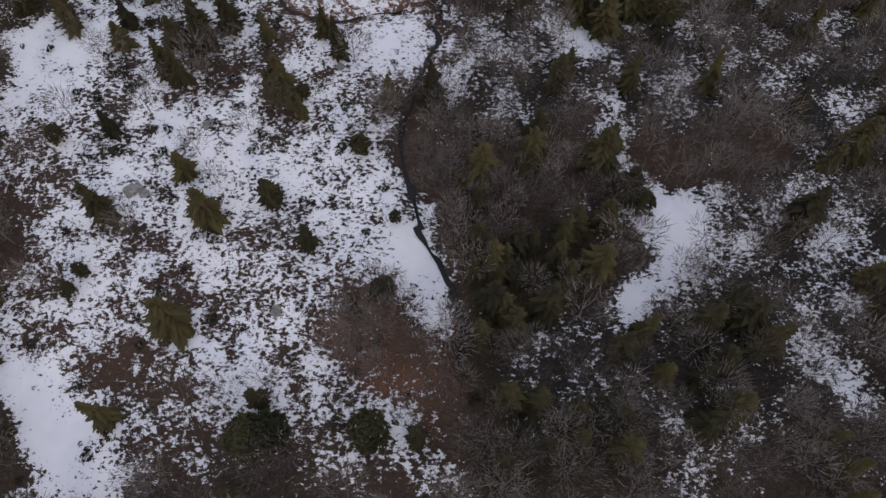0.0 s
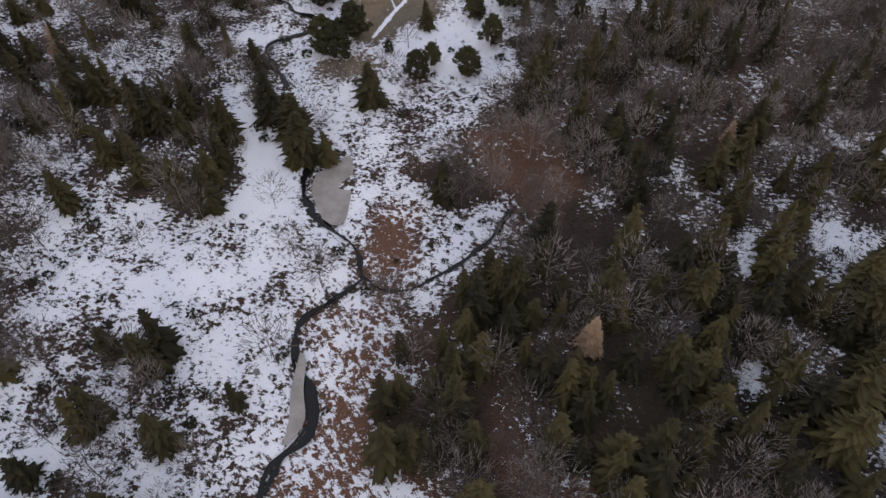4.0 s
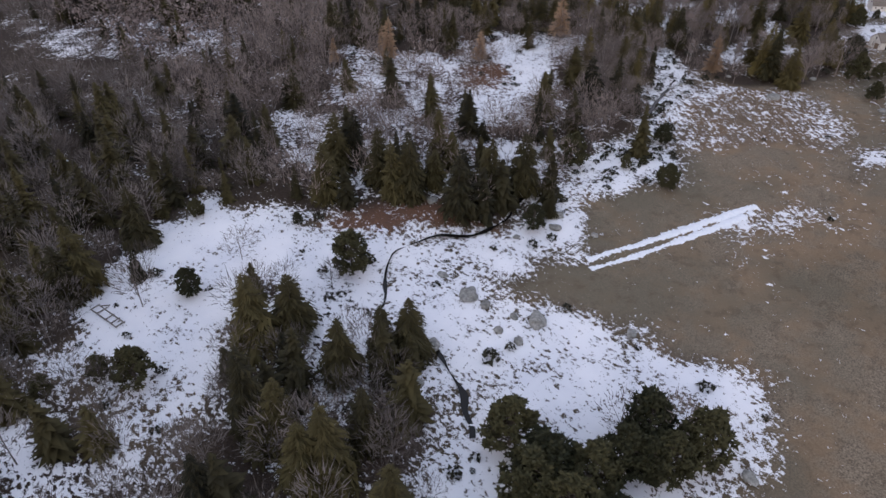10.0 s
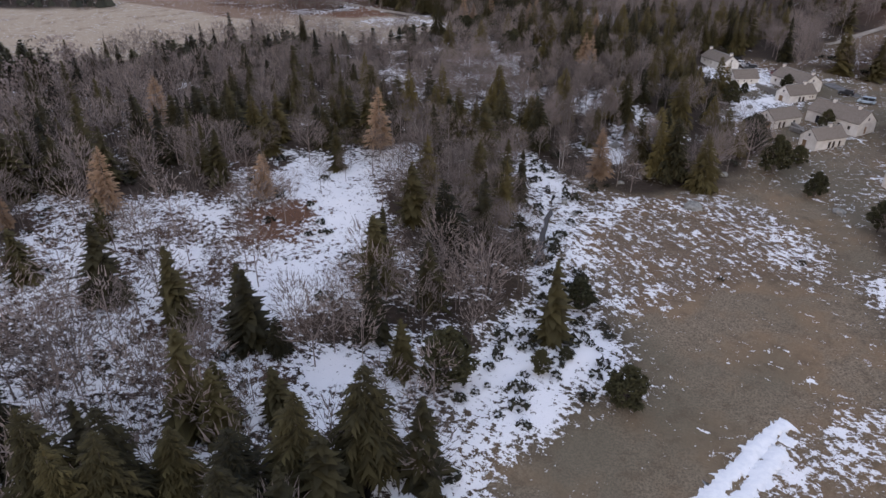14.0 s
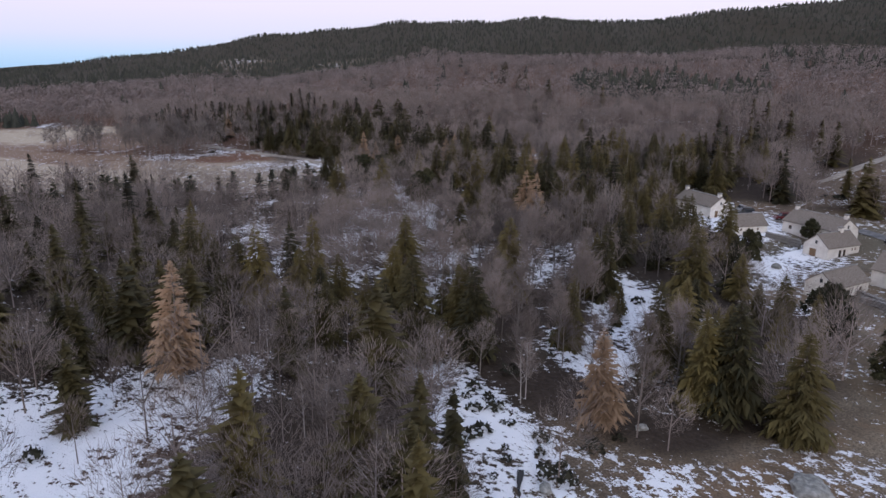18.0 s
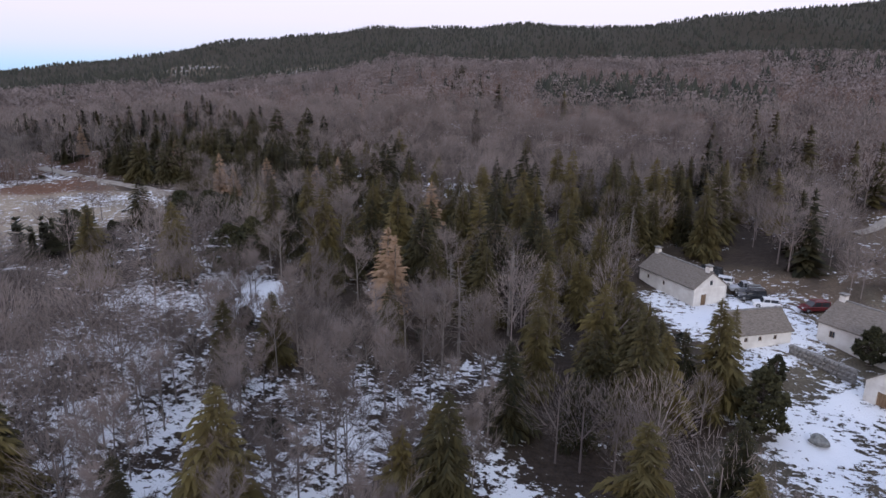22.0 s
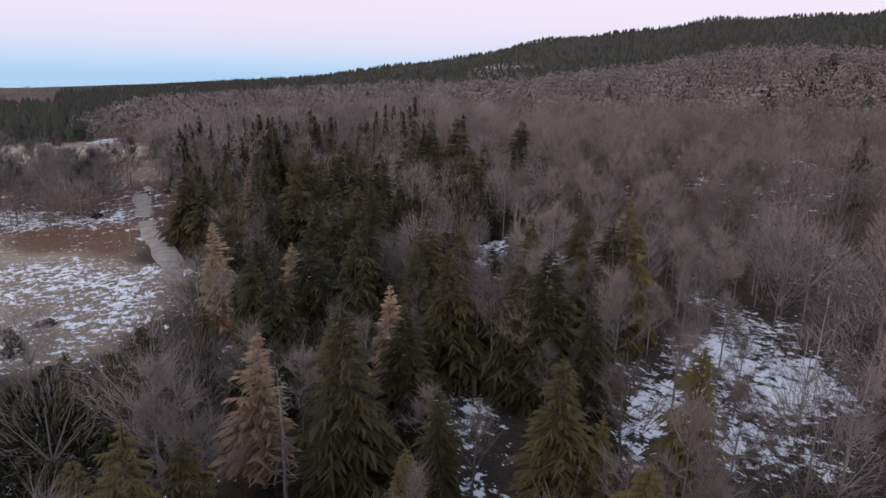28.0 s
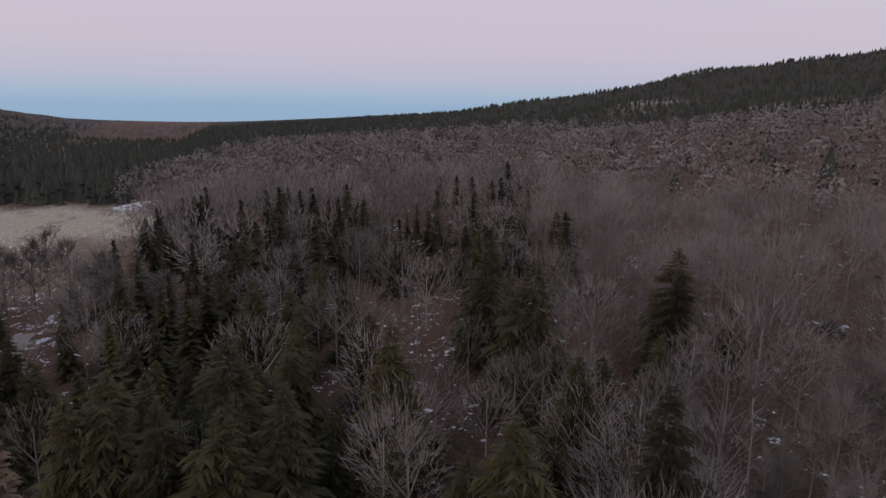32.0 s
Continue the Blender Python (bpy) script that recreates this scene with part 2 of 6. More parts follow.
STONE = plain("boulder_stone", (0.15, 0.15, 0.135), (0.34, 0.335, 0.31), 1.6, 0.95, bump=0.12, per_object=0.35, detail=7.0)
WALL_STONE = plain("wall_stone", (0.17, 0.16, 0.145), (0.33, 0.31, 0.285), 2.2, 0.95, bump=0.05, detail=7.0)
ASPHALT = plain("asphalt", (0.10, 0.10, 0.10), (0.19, 0.185, 0.18), 0.8, 0.9, bump=0.01)
TRACK = plain("gravel_track", (0.24, 0.208, 0.170), (0.38, 0.335, 0.285), 0.7, 0.95, bump=0.02)
RENDER_WALL = plain("lime_plaster", (0.60, 0.56, 0.50), (0.76, 0.73, 0.67), 0.6, 0.95, bump=0.01, per_object=0.12, detail=8.0)
SLATE = plain("stone_slate_roof", (0.145, 0.122, 0.100), (0.25, 0.214, 0.178), 1.1, 0.9, bump=0.04, per_object=0.2, stretch=(2, 6, 6), detail=7.0)
WOOD = plain("weathered_boards", (0.15, 0.095, 0.055), (0.28, 0.19, 0.115), 2.0, 0.85, bump=0.01, per_object=0.3, stretch=(6, 6, 0.6))
LOG = plain("grey_logs", (0.12, 0.105, 0.09), (0.26, 0.235, 0.21), 3.0, 0.9, bump=0.02)
# near-black colour standing in for indoor shade, on hollow openings and floor slabs
INTERIOR_SHADE = plain("interior_shade", (0.018, 0.018, 0.02), (0.03, 0.03, 0.032), 1.0, 0.6)


def water_material():
    m, nodes, links, p = shader("stream_water", 0.12)
    p.inputs["Base Color"].default_value = (0.012, 0.011, 0.010, 1)
    relief(nodes, links, p, value_noise(nodes, links, 2.0, 3.0), 0.05, 0.3)
    return m


def glossy(name, colour, rough, metal=0.0):
    """Car paint, rubber, glass: smooth, with a little dust."""
    m, nodes, links, p = shader(name, rough)
    g = step(nodes, links, value_noise(nodes, links, 3.0, 5.0), 0.5, 0.8)
    links.new(blend(nodes, links, calc(nodes, links, "MULTIPLY", g, 0.35), colour, (0.2, 0.19, 0.175)), p.inputs["Base Color"])
    p.inputs["Metallic"].default_value = metal
    p.inputs["Specular IOR Level"].default_value = 0.5
    return m


WATER = water_material()
PANE = glossy("window_glass", (0.03, 0.033, 0.038), 0.08)
RUBBER = glossy("tyre_rubber", (0.02, 0.02, 0.02), 0.8)
STEEL = glossy("wheel_steel", (0.4, 0.4, 0.4), 0.35, 0.8)
PAINTS = dict(silver=glossy("silver_paint", (0.42, 0.43, 0.45), 0.3, 0.5), black=glossy("black_paint", (0.02, 0.022, 0.025), 0.2), white=glossy("white_paint", (0.75, 0.75, 0.75), 0.25),
              red=glossy("dark_red_paint", (0.13, 0.018, 0.02), 0.25), blue=glossy("pale_blue_paint", (0.45, 0.55, 0.62), 0.3), cream=glossy("cream_paint", (0.6, 0.56, 0.42), 0.4))
RED_LAMP = glossy("red_lamp_glass", (0.25, 0.01, 0.01), 0.2)
CLEAR_LAMP = glossy("clear_lamp_glass", (0.6, 0.6, 0.58), 0.15)
# ---- the lie of the land ----
def valley(x, y):
    """The valley floor: a gentle slope with a few swells."""
    x, y = np.clip(x, -800.0, 200.0), np.clip(y, -150.0, 700.0)
    u, v = x / 300, y / 300
    z = 0.68 + 12.07 * v + 1.14 * v * v - 1.05 * u + 4.05 * u * v + 1.49 * u * u
    for a, b, c in ((-145, 310, -4.97), (-236, 519, 1.41), (-150, 500, -2.87), (-70, 375, 3.54), (-191, 250, 2.05), (-50, 180, -3.38),
                    (-60, 290, -3.92), (-140, 400, -1.37), (-340, 580, -1.75), (-85, 100, 0.86), (40, 100, 2.01), (-170, 460, -2.49)):
        z = z + c * np.exp(-((x - a) ** 2 + (y - b) ** 2) / 9800)
    return z


def by_bearing(az, bearings, values):
    return sum(np.interp(az + d, bearings, values) for d in (-6, -3, 0, 3, 6)) / 5


def terrain(x, y):
    """Height of the ground: the valley, the wooded slope beyond it and the long ridge behind."""
    x, y = np.asarray(x, float), np.asarray(y, float)
    dx, dy = x + 215, y - 530
    r, az = np.hypot(dx, dy), np.degrees(np.arctan2(-dx, dy))
    near = by_bearing(az, (-110, -90, -70, -50, -30, -15, 0, 10, 20, 30, 39, 50, 60, 70, 80, 90), (0, 6, 15, 24, 32, 35, 36, 38, 40, 33, 24, 17, 12, 6, 1, 0))
    far = by_bearing(az, (-170, -120, -90, -60, -30, -8, 4, 15, 30, 39, 48, 60, 68, 73, 82, 90, 98, 120, 170),
                     (10, 40, 85, 118, 145, 141, 124, 129, 117, 97, 64, 26, 15, 8, -9, -14, 59, 71, 10))
    a = np.clip((r - 105) / 330, 0, 1) ** 0.85
    b = np.clip((r - 500) / 640, 0, 1)
    b = b * b * (3 - 2 * b)
    swell = 5 * np.sin(x / 61 + 1) * np.sin(y / 83 + x / 190) + 2.2 * np.sin(x / 23 + y / 37)
    away = np.clip((r - 1700) / 2500, 0, 1)
    return valley(x, y) + near * a + (far - near) * b + swell * np.clip((r - 260) / 300, 0, 1) * np.clip(near / 20, 0.1, 1) - 60 * away
ZONES = []


def zone(name, edge, **values):
    """A stretch of land with its edge, and what lies and grows there; a later one overrides."""
    ZONES.append((name, values, edge))


zone("fir_wood", [(-36, 162), (-29, 171), (-17, 186), (1, 203), (3, 224), (33, 238), (39, 212), (56, 207), (52, 161), (-24, 140)], con=0.025, bare=0.03, dark_floor=0.4, snow=0.05)
zone("fir_wood", [(-158, 232), (-114, 264), (-81, 234), (-73, 204), (-78, 186), (-90, 180), (-112, 202), (-140, 207)], con=0.025, bare=0.015)
zone("fir_wood", [(-101, 142), (-76, 149), (-54, 141), (-47, 133), (-84, 122)], con=0.0125, bare=0.01, snow=0.6)
zone("grey_wood", [(-179, 240), (-168, 244), (-140, 207), (-112, 202), (-114, 197), (-113, 175), (-116, 160)], snow=0.5, bare=0.02, con=0.003)
zone("fir_wood", [(-209, 283), (-165, 341), (-181, 360), (-234, 300)], con=0.0216, bare=0.03)
zone("fir_wood", [(-283, 255), (-224, 252), (-199, 246), (-186, 228), (-190, 224)], con=0.018, bare=0.02)
zone("fir_wood", [(-182, 274), (-157, 301), (-149, 290), (-143, 275), (-137, 264), (-145, 260), (-166, 264)], con=0.0081, bare=0.02, snow=0.5)
zone("fir_wood", [(-217, 314), (-205, 327), (-190, 326), (-176, 328), (-172, 324), (-197, 304)], con=0.0126, bare=0.02, snow=0.45)
zone("fir_wood", [(-268, 559), (-238, 592), (-178, 595), (-161, 556), (-161, 522), (-169, 501), (-175, 509), (-183, 529), (-212, 534), (-240, 527)], con=0.0176, bare=0.012)
zone("fir_wood", [(-175, 527), (-160, 532), (-159, 501), (-165, 484), (-171, 494)], con=0.0208, bare=0.006)
zone("fir_wood", [(-403, 636), (-358, 666), (-287, 608), (-260, 636), (-230, 585), (-207, 580), (-197, 567), (-219, 539), (-232, 540), (-266, 565), (-288, 569)], con=0.0176, bare=0.03)
zone("fir_wood", [(-359, 586), (-418, 608), (-379, 669), (-330, 632), (-306, 613), (-282, 601), (-286, 589), (-302, 583)], con=0.0192, bare=0.03)
zone("fir_wood", [(-445, 607), (-426, 642), (-376, 673), (-338, 652), (-315, 645), (-311, 625), (-322, 608), (-350, 597)], con=0.0144, bare=0.03)
zone("far_fir_wood", [(-895, 496), (-949, 580), (-593, 609), (-504, 601), (-555, 556), (-619, 529)], con=0.03, bare=0)
zone("far_fir_wood", [(-267, 818), (-198, 831), (-142, 731), (-164, 716), (-245, 745)], con=0.03, bare=0.01)
zone("fir_wood", [(-78, 145), (-58, 147), (-47, 130), (-39, 114), (-25, 104), (-31, 97), (-43, 102), (-56, 114), (-70, 126)], con=0.03, bare=0.01)
zone("fir_wood", [(-34, 173), (2, 175), (5, 156), (2, 145), (-11, 149), (-24, 152)], con=0.03, bare=0.01)
zone("fir_wood", [(37, 128), (43, 134), (57, 145), (57, 118), (38, 119)], con=0.03, bare=0.01)
zone("fir_wood", [(36, 44), (72, 50), (68, 30), (37, 32)], con=0.03, bare=0.01)
zone("fir_wood", [(10, 63), (25, 61), (22, 45), (10, 36), (17, 23), (10, 19)], con=0.03, bare=0.015)
zone("brown_wood", [(-12, 105), (1, 96), (26, 63), (34, 40), (32, 11), (1, 11), (5, 41), (-3, 63)], snow=-0.2, bare=0.05, dark_floor=1, con=0.02)
zone("grey_wood", [(31, 130), (111, 129), (91, 53), (55, 55), (26, 69)], snow=0.24, heath=0, bare=0.03)
zone("far_fir_wood", [(-1111, 498), (-1154, 593), (-841, 737), (-613, 640), (-528, 607), (-479, 607), (-529, 570)], con=0.03, bare=0, dark_floor=0.9)
zone("fir_wood", [(-269, 265), (-260, 288), (-213, 273), (-202, 263), (-205, 251)], con=0.0198, bare=0.015)
zone("pine_hedge", [(-432, 398), (-347, 445), (-344, 478), (-286, 515), (-288, 540), (-275, 531), (-296, 490), (-336, 436), (-405, 386)], con=0, pine=0.05, bare=0.005)
zone("bog", [(-116, 126), (-97, 126), (-89, 98), (-68, 103), (-51, 111), (-45, 122), (-48, 133), (0, 131), (0, 111), (-14, 100), (-15, 87), (-6, 66), (1, 50), (3, 36), (0, 11), (-20, 11), (-26, 23), (-47, 17), (-44, 11), (-84, 11)], snow=0.46, heath=0.24, bare=0.002, con=0.001, shrub=0.012)
zone("bog", [(-115, 160), (-113, 175), (-114, 197), (-89, 181), (-76, 185), (-90, 213), (-82, 218), (-86, 233), (-105, 250), (-103, 267), (-70, 276), (-35, 268), (-28, 237), (-29, 222), (-45, 212), (-36, 203), (-21, 209), (-16, 189), (-29, 171), (-35, 161), (-23, 140), (-46, 133), (-60, 148), (-76, 153), (-94, 133)], snow=0.54, heath=0.24, bare=0.0015, con=0.001, shrub=0.012)
zone("red_brush", [(-21, 46), (0, 45), (1, 29), (-8, 21), (-16, 29)], heath=1, snow=0.1, bare=0.012, shrub=0.03)
zone("striped_bog", [(-44, 175), (-31, 168), (-30, 149), (-11, 131), (-20, 127), (-32, 128), (-41, 134)], heath=0.75, snow=0.5, shrub=0.004)
zone("striped_bog", [(-48, 167), (-34, 174), (-37, 161), (-23, 140), (-40, 135), (-39, 147)], heath=0.75, snow=0.5, shrub=0.004)
zone("red_brush", [(-47, 188), (-36, 193), (-30, 187), (-38, 181)], heath=1, snow=0.12, shrub=0.03)
zone("snow_track", [(-93, 42), (-84, 34), (-71, 19), (-65, 11), (-78, 11), (-89, 29)], snow=1, bare=0, con=0, shrub=0)
zone("snow_glade", [(-115, 122), (-99, 123), (-91, 99), (-108, 98)], snow=0.82, bare=0.001, con=0)
zone("thick_snow", [(-60, 158), (-52, 168), (-47, 156), (-43, 139), (-32, 126), (-10, 124), (-2, 122), (-2, 116), (-10, 111), (-26, 107), (-38, 126), (-48, 137)], snow=0.66, heath=0.3, shrub=0.004)
zone("thick_snow", [(-63, 159), (-53, 162), (-47, 159), (-40, 147), (-46, 141), (-55, 149)], snow=0.66, heath=0.3, shrub=0.004)
zone("thick_snow", [(-90, 213), (-80, 216), (-71, 199), (-77, 192)], snow=0.85, shrub=0.004)
zone("fir_snow", [(26, 206), (39, 215), (44, 228), (54, 235), (55, 230), (50, 207), (30, 198)], snow=0.42, con=0.012, bare=0.02)
zone("fir_wood", [(-145, 248), (-133, 271), (-94, 236), (-87, 226), (-128, 197), (-135, 201), (-113, 220)], con=0.017, bare=0.02, snow=0.2)
zone("snow_meadow", [(-185, 230), (-203, 258), (-219, 280), (-203, 299), (-177, 311), (-165, 328), (-164, 352), (-175, 393), (-181, 431), (-137, 450), (-100, 416), (-3, 406), (2, 295), (-13, 282), (-32, 273), (-30, 261), (-45, 259), (-59, 250), (-58, 236), (-59, 227), (-72, 219), (-80, 230), (-91, 236), (-98, 246), (-89, 257), (-104, 268), (-121, 270), (-145, 286), (-170, 295), (-180, 273), (-154, 248), (-173, 236)], snow=0.72, heath=0.1, field=0.5, bare=0.001, con=0, shrub=0.01)
zone("meadow", [(-146, 314), (-145, 328), (-140, 359), (-124, 391), (-110, 413), (-91, 424), (-48, 411), (-3, 402), (1, 327), (-10, 304), (-26, 297), (-41, 296), (-43, 283), (-55, 280), (-55, 270), (-65, 264), (-70, 258), (-81, 245), (-80, 240), (-63, 248), (-73, 253), (-81, 276), (-80, 283), (-89, 295), (-94, 298), (-87, 312), (-97, 326), (-117, 328), (-128, 319)], snow=-0.15, heath=0, field=1, bare=0, con=0, shrub=0)
zone("meadow", [(-68, 259), (-51, 280), (-44, 291), (-36, 300), (-21, 303), (-39, 418), (-71, 382), (-88, 341), (-90, 313), (-77, 286)], snow=-0.15, heath=0, field=1, bare=0, con=0, shrub=0)
zone("snow_scrub", [(-66, 256), (-54, 267), (-33, 269), (-30, 261), (-36, 249), (-39, 237), (-49, 244), (-62, 249)], snow=0.85, field=0.2, heath=0.1, con=0.004, shrub=0.02)
zone("snow_scrub", [(-51, 278), (-33, 302), (-12, 298), (1, 309), (3, 270), (-17, 277), (-32, 273), (-47, 269)], snow=0.7, field=0.4, con=0.006, shrub=0.02)
zone("dark_wood", [(-28, 255), (-17, 275), (3, 272), (4, 258), (-35, 239)], snow=0.3, con=0.014, bare=0.03, shrub=0.01)
zone("meadow_north", [(-181, 432), (-152, 448), (-121, 458), (-111, 359), (-149, 334), (-158, 353), (-143, 374), (-158, 389)], snow=-0.1, field=1, heath=0, bare=0, con=0, shrub=0.0003)
zone("tussocks", [(-180, 433), (-166, 439), (-151, 444), (-121, 420), (-124, 413), (-144, 398), (-157, 392), (-166, 416)], snow=0.17, streak=1, field=0.8, heath=0.2, bare=0, con=0, shrub=0.001)
zone("stream_snow", [(-192, 434), (-185, 434), (-174, 425), (-157, 392), (-149, 376), (-155, 363), (-161, 360), (-168, 375), (-168, 386), (-175, 403)], snow=0.72, heath=0.1, field=0.2, bare=0.001, con=0.001, shrub=0.045)
zone("stream_snow", [(-167, 349), (-159, 352), (-152, 341), (-152, 332), (-157, 332), (-160, 340)], snow=0.84, heath=0.05, bare=0, con=0, shrub=0.045)
zone("bare_slope", [(-346, 658), (-225, 705), (-154, 684), (-156, 640), (-194, 597), (-246, 612)], bare=0.045, con=0.0006, snow=0)
zone("bare_slope", [(-351, 674), (-333, 746), (-265, 636), (-282, 615), (-301, 618), (-313, 638)], bare=0.048, con=0.0008, snow=-0.15)
zone("mixed_wood", [(-318, 383), (-267, 404), (-240, 379), (-264, 354)], con=0.014, bare=0.03)
zone("mixed_wood", [(-287, 432), (-255, 474), (-222, 431), (-227, 410), (-250, 398)], con=0.011, bare=0.026)
zone("mixed_wood", [(-207, 414), (-186, 427), (-172, 390), (-180, 381), (-191, 388)], con=0.012, bare=0.045)
zone("mixed_wood", [(-253, 460), (-185, 495), (-176, 431), (-192, 437), (-196, 435), (-188, 413), (-200, 407)], con=0.011, bare=0.036, snow=0.02)
zone("fir_wood", [(-409, 662), (-309, 645), (-232, 581), (-164, 625), (-161, 503), (-192, 497), (-232, 516), (-276, 530), (-339, 580)], con=0.014, bare=0.022, snow=-0.04)
zone("fir_wood", [(-175, 550), (-157, 490), (-148, 472), (-157, 441), (-165, 440), (-176, 482)], con=0.012, bare=0.01)
zone("fir_wood", [(-415, 655), (-383, 691), (-282, 593), (-249, 598), (-213, 595), (-194, 575), (-185, 541), (-186, 523), (-199, 523), (-221, 539), (-236, 543), (-268, 551)], con=0.015, bare=0.022, snow=-0.04)
zone("fir_wood", [(-189, 587), (-157, 634), (-163, 555), (-174, 547), (-183, 552)], con=0.02, bare=0.012)
zone("fir_wood", [(-191, 539), (-179, 542), (-174, 524), (-179, 521), (-193, 513), (-201, 528)], con=0.013, bare=0.022, snow=0.0)
zone("fir_wood", [(-353, 589), (-421, 615), (-396, 665), (-343, 662), (-310, 636), (-309, 622), (-288, 608), (-282, 598), (-280, 591), (-300, 584)], con=0.019, bare=0.018, snow=-0.04)
zone("clearing", [(-271, 363), (-248, 389), (-252, 401), (-222, 425), (-195, 388), (-192, 363), (-192, 341), (-218, 343), (-244, 337)], snow=0.52, heath=0.4, bare=0.014, con=0.0008, shrub=0.008)
zone("red_brush", [(-236, 382), (-232, 393), (-211, 390), (-214, 377), (-224, 373)], heath=0.9, snow=0.12, bare=0.01, shrub=0.03)
zone("snow_wood", [(-386, 290), (-325, 351), (-289, 333), (-346, 281)], snow=0.44)
zone("snow_wood", [(-244, 315), (-223, 349), (-194, 364), (-179, 343), (-195, 319), (-218, 304)], snow=0.55, bare=0.026, con=0.002)
zone("snow_wood", [(-298, 298), (-269, 308), (-251, 299), (-264, 288)], snow=0.5, bare=0.022)
zone("clear_snow", [(-227, 411), (-220, 421), (-210, 398), (-200, 376), (-196, 359), (-205, 361), (-210, 384)], snow=0.88, bare=0.003, con=0, shrub=0.002)
zone("bare_thicket", [(-198, 374), (-193, 383), (-178, 395), (-170, 379), (-172, 368), (-177, 360), (-190, 364)], bare=0.06, snow=0.25, con=0.002)
zone("red_bank", [(-196, 301), (-174, 328), (-163, 329), (-172, 317), (-177, 305), (-190, 300)], heath=0.9, snow=0.08, bare=0.001, con=0)
zone("snowfield", [(-205, 251), (-214, 274), (-199, 298), (-184, 298), (-176, 303), (-155, 288), (-163, 277), (-182, 282), (-183, 273), (-178, 259), (-189, 247)], snow=0.8, heath=0, bare=0.001, con=0, shrub=0.008)
zone("snowfield", [(-176, 305), (-170, 314), (-160, 320), (-145, 310), (-145, 297), (-153, 288)], snow=0.68, field=0.4, bare=0, con=0, shrub=0.008)
zone("snow_scrub", [(-157, 221), (-140, 243), (-131, 243), (-126, 236), (-148, 214)], snow=0.6, bare=0.02, con=0.001, shrub=0.02)
zone("snow_scrub", [(-185, 223), (-182, 233), (-166, 241), (-160, 232), (-170, 220)], snow=0.62, bare=0.012, con=0.001, shrub=0.02)
zone("speckled", [(-125, 358), (-127, 366), (-125, 378), (-120, 390), (-116, 385), (-116, 375), (-118, 362)], snow=0.5, streak=0.5, field=0.8)
zone("wet_grass", [(-114, 360), (-102, 379), (-83, 384), (-71, 348), (-85, 345), (-100, 347)], dark_floor=1, field=0.86)
zone("wet_grass", [(-103, 313), (-95, 324), (-83, 319), (-77, 301), (-85, 300)], dark_floor=1, field=0.88)
zone("striped_bog", [(-46, 171), (-32, 156), (-24, 146), (-12, 138), (-3, 133), (-5, 126), (-18, 128), (-30, 128), (-39, 132), (-45, 150)], heath=0.9, snow=0.5, streak=0.6, bare=0, con=0, shrub=0.004)
zone("bright_bank", [(-153, 443), (-146, 445), (-132, 428), (-125, 419), (-127, 416), (-135, 423), (-146, 436)], snow=0.48, streak=0.5)
zone("bright_bank", [(-182, 426), (-166, 436), (-165, 414), (-157, 395), (-159, 390), (-169, 401)], snow=0.5, streak=0.5, field=0.6)
zone("low_glade", [(-238, 337), (-216, 351), (-193, 356), (-181, 347), (-193, 333), (-214, 324)], snow=0.6, bare=0.022, con=0.006)
zone("stream_bushes", [(-183, 415), (-174, 417), (-160, 393), (-150, 376), (-157, 371), (-165, 376), (-176, 395)], shrub=0.11)
zone("village", [(-164, 534), (-147, 528), (-140, 556), (-108, 555), (-122, 435), (-127, 451), (-144, 452), (-148, 493)], snow=0.14, field=0.9, heath=0, bare=0, con=0, shrub=0.0005)
zone("village", [(-160, 549), (-147, 550), (-127, 546), (-141, 486), (-148, 486), (-156, 499), (-159, 515)], snow=0.16, field=0.8, heath=0, bare=0, con=0, shrub=0.0005)
zone("village", [(-113, 429), (-104, 459), (-75, 464), (-42, 439), (-35, 393), (-61, 373), (-80, 378)], snow=0.12, field=0.9, heath=0, bare=0, con=0, shrub=0.0005)
zone("village", [(-134, 470), (-98, 488), (-88, 459), (-78, 431), (-95, 427), (-119, 443)], snow=0.2, field=0.9, heath=0, bare=0, con=0, shrub=0.0005)
zone("yard_snow", [(-159, 520), (-154, 527), (-149, 526), (-142, 513), (-146, 504), (-152, 502), (-156, 508)], snow=0.74, field=0.3, shrub=0)
zone("yard_snow", [(-156, 493), (-153, 494), (-148, 490), (-144, 488), (-149, 483), (-156, 487)], snow=0.7, field=0.3, shrub=0)
zone("car_yard", [(-162, 555), (-156, 554), (-147, 548), (-149, 543), (-159, 545)], snow=0.92, field=0.2, shrub=0)
zone("car_yard", [(-167, 540), (-164, 543), (-158, 541), (-156, 538), (-159, 535), (-165, 534)], snow=0.9, field=0.2, shrub=0)
zone("yard", [(-167, 544), (-152, 549), (-155, 523), (-166, 519)], bare=0, con=0, field=0.7, snow=0.3)
zone("yard", [(-170, 545), (-160, 550), (-148, 546), (-149, 534), (-165, 530)], bare=0, con=0, field=0.7, snow=0.55)
zone("open_bank", [(-168, 561), (-151, 556), (-150, 566), (-161, 567)], bare=0, con=0, field=0.8, heath=0.3, snow=0.03)
zone("dark_slope", [(-131, 605), (-99, 634), (-107, 563), (-132, 565)], snow=0.1, bare=0.004, con=0.022, heath=0.5, shrub=0.03)
zone("rock_snow", [(-183, 460), (-183, 487), (-175, 490), (-166, 480), (-168, 469), (-166, 454), (-174, 453)], snow=0.62, heath=0.2, bare=0.001, con=0.001, shrub=0.02)
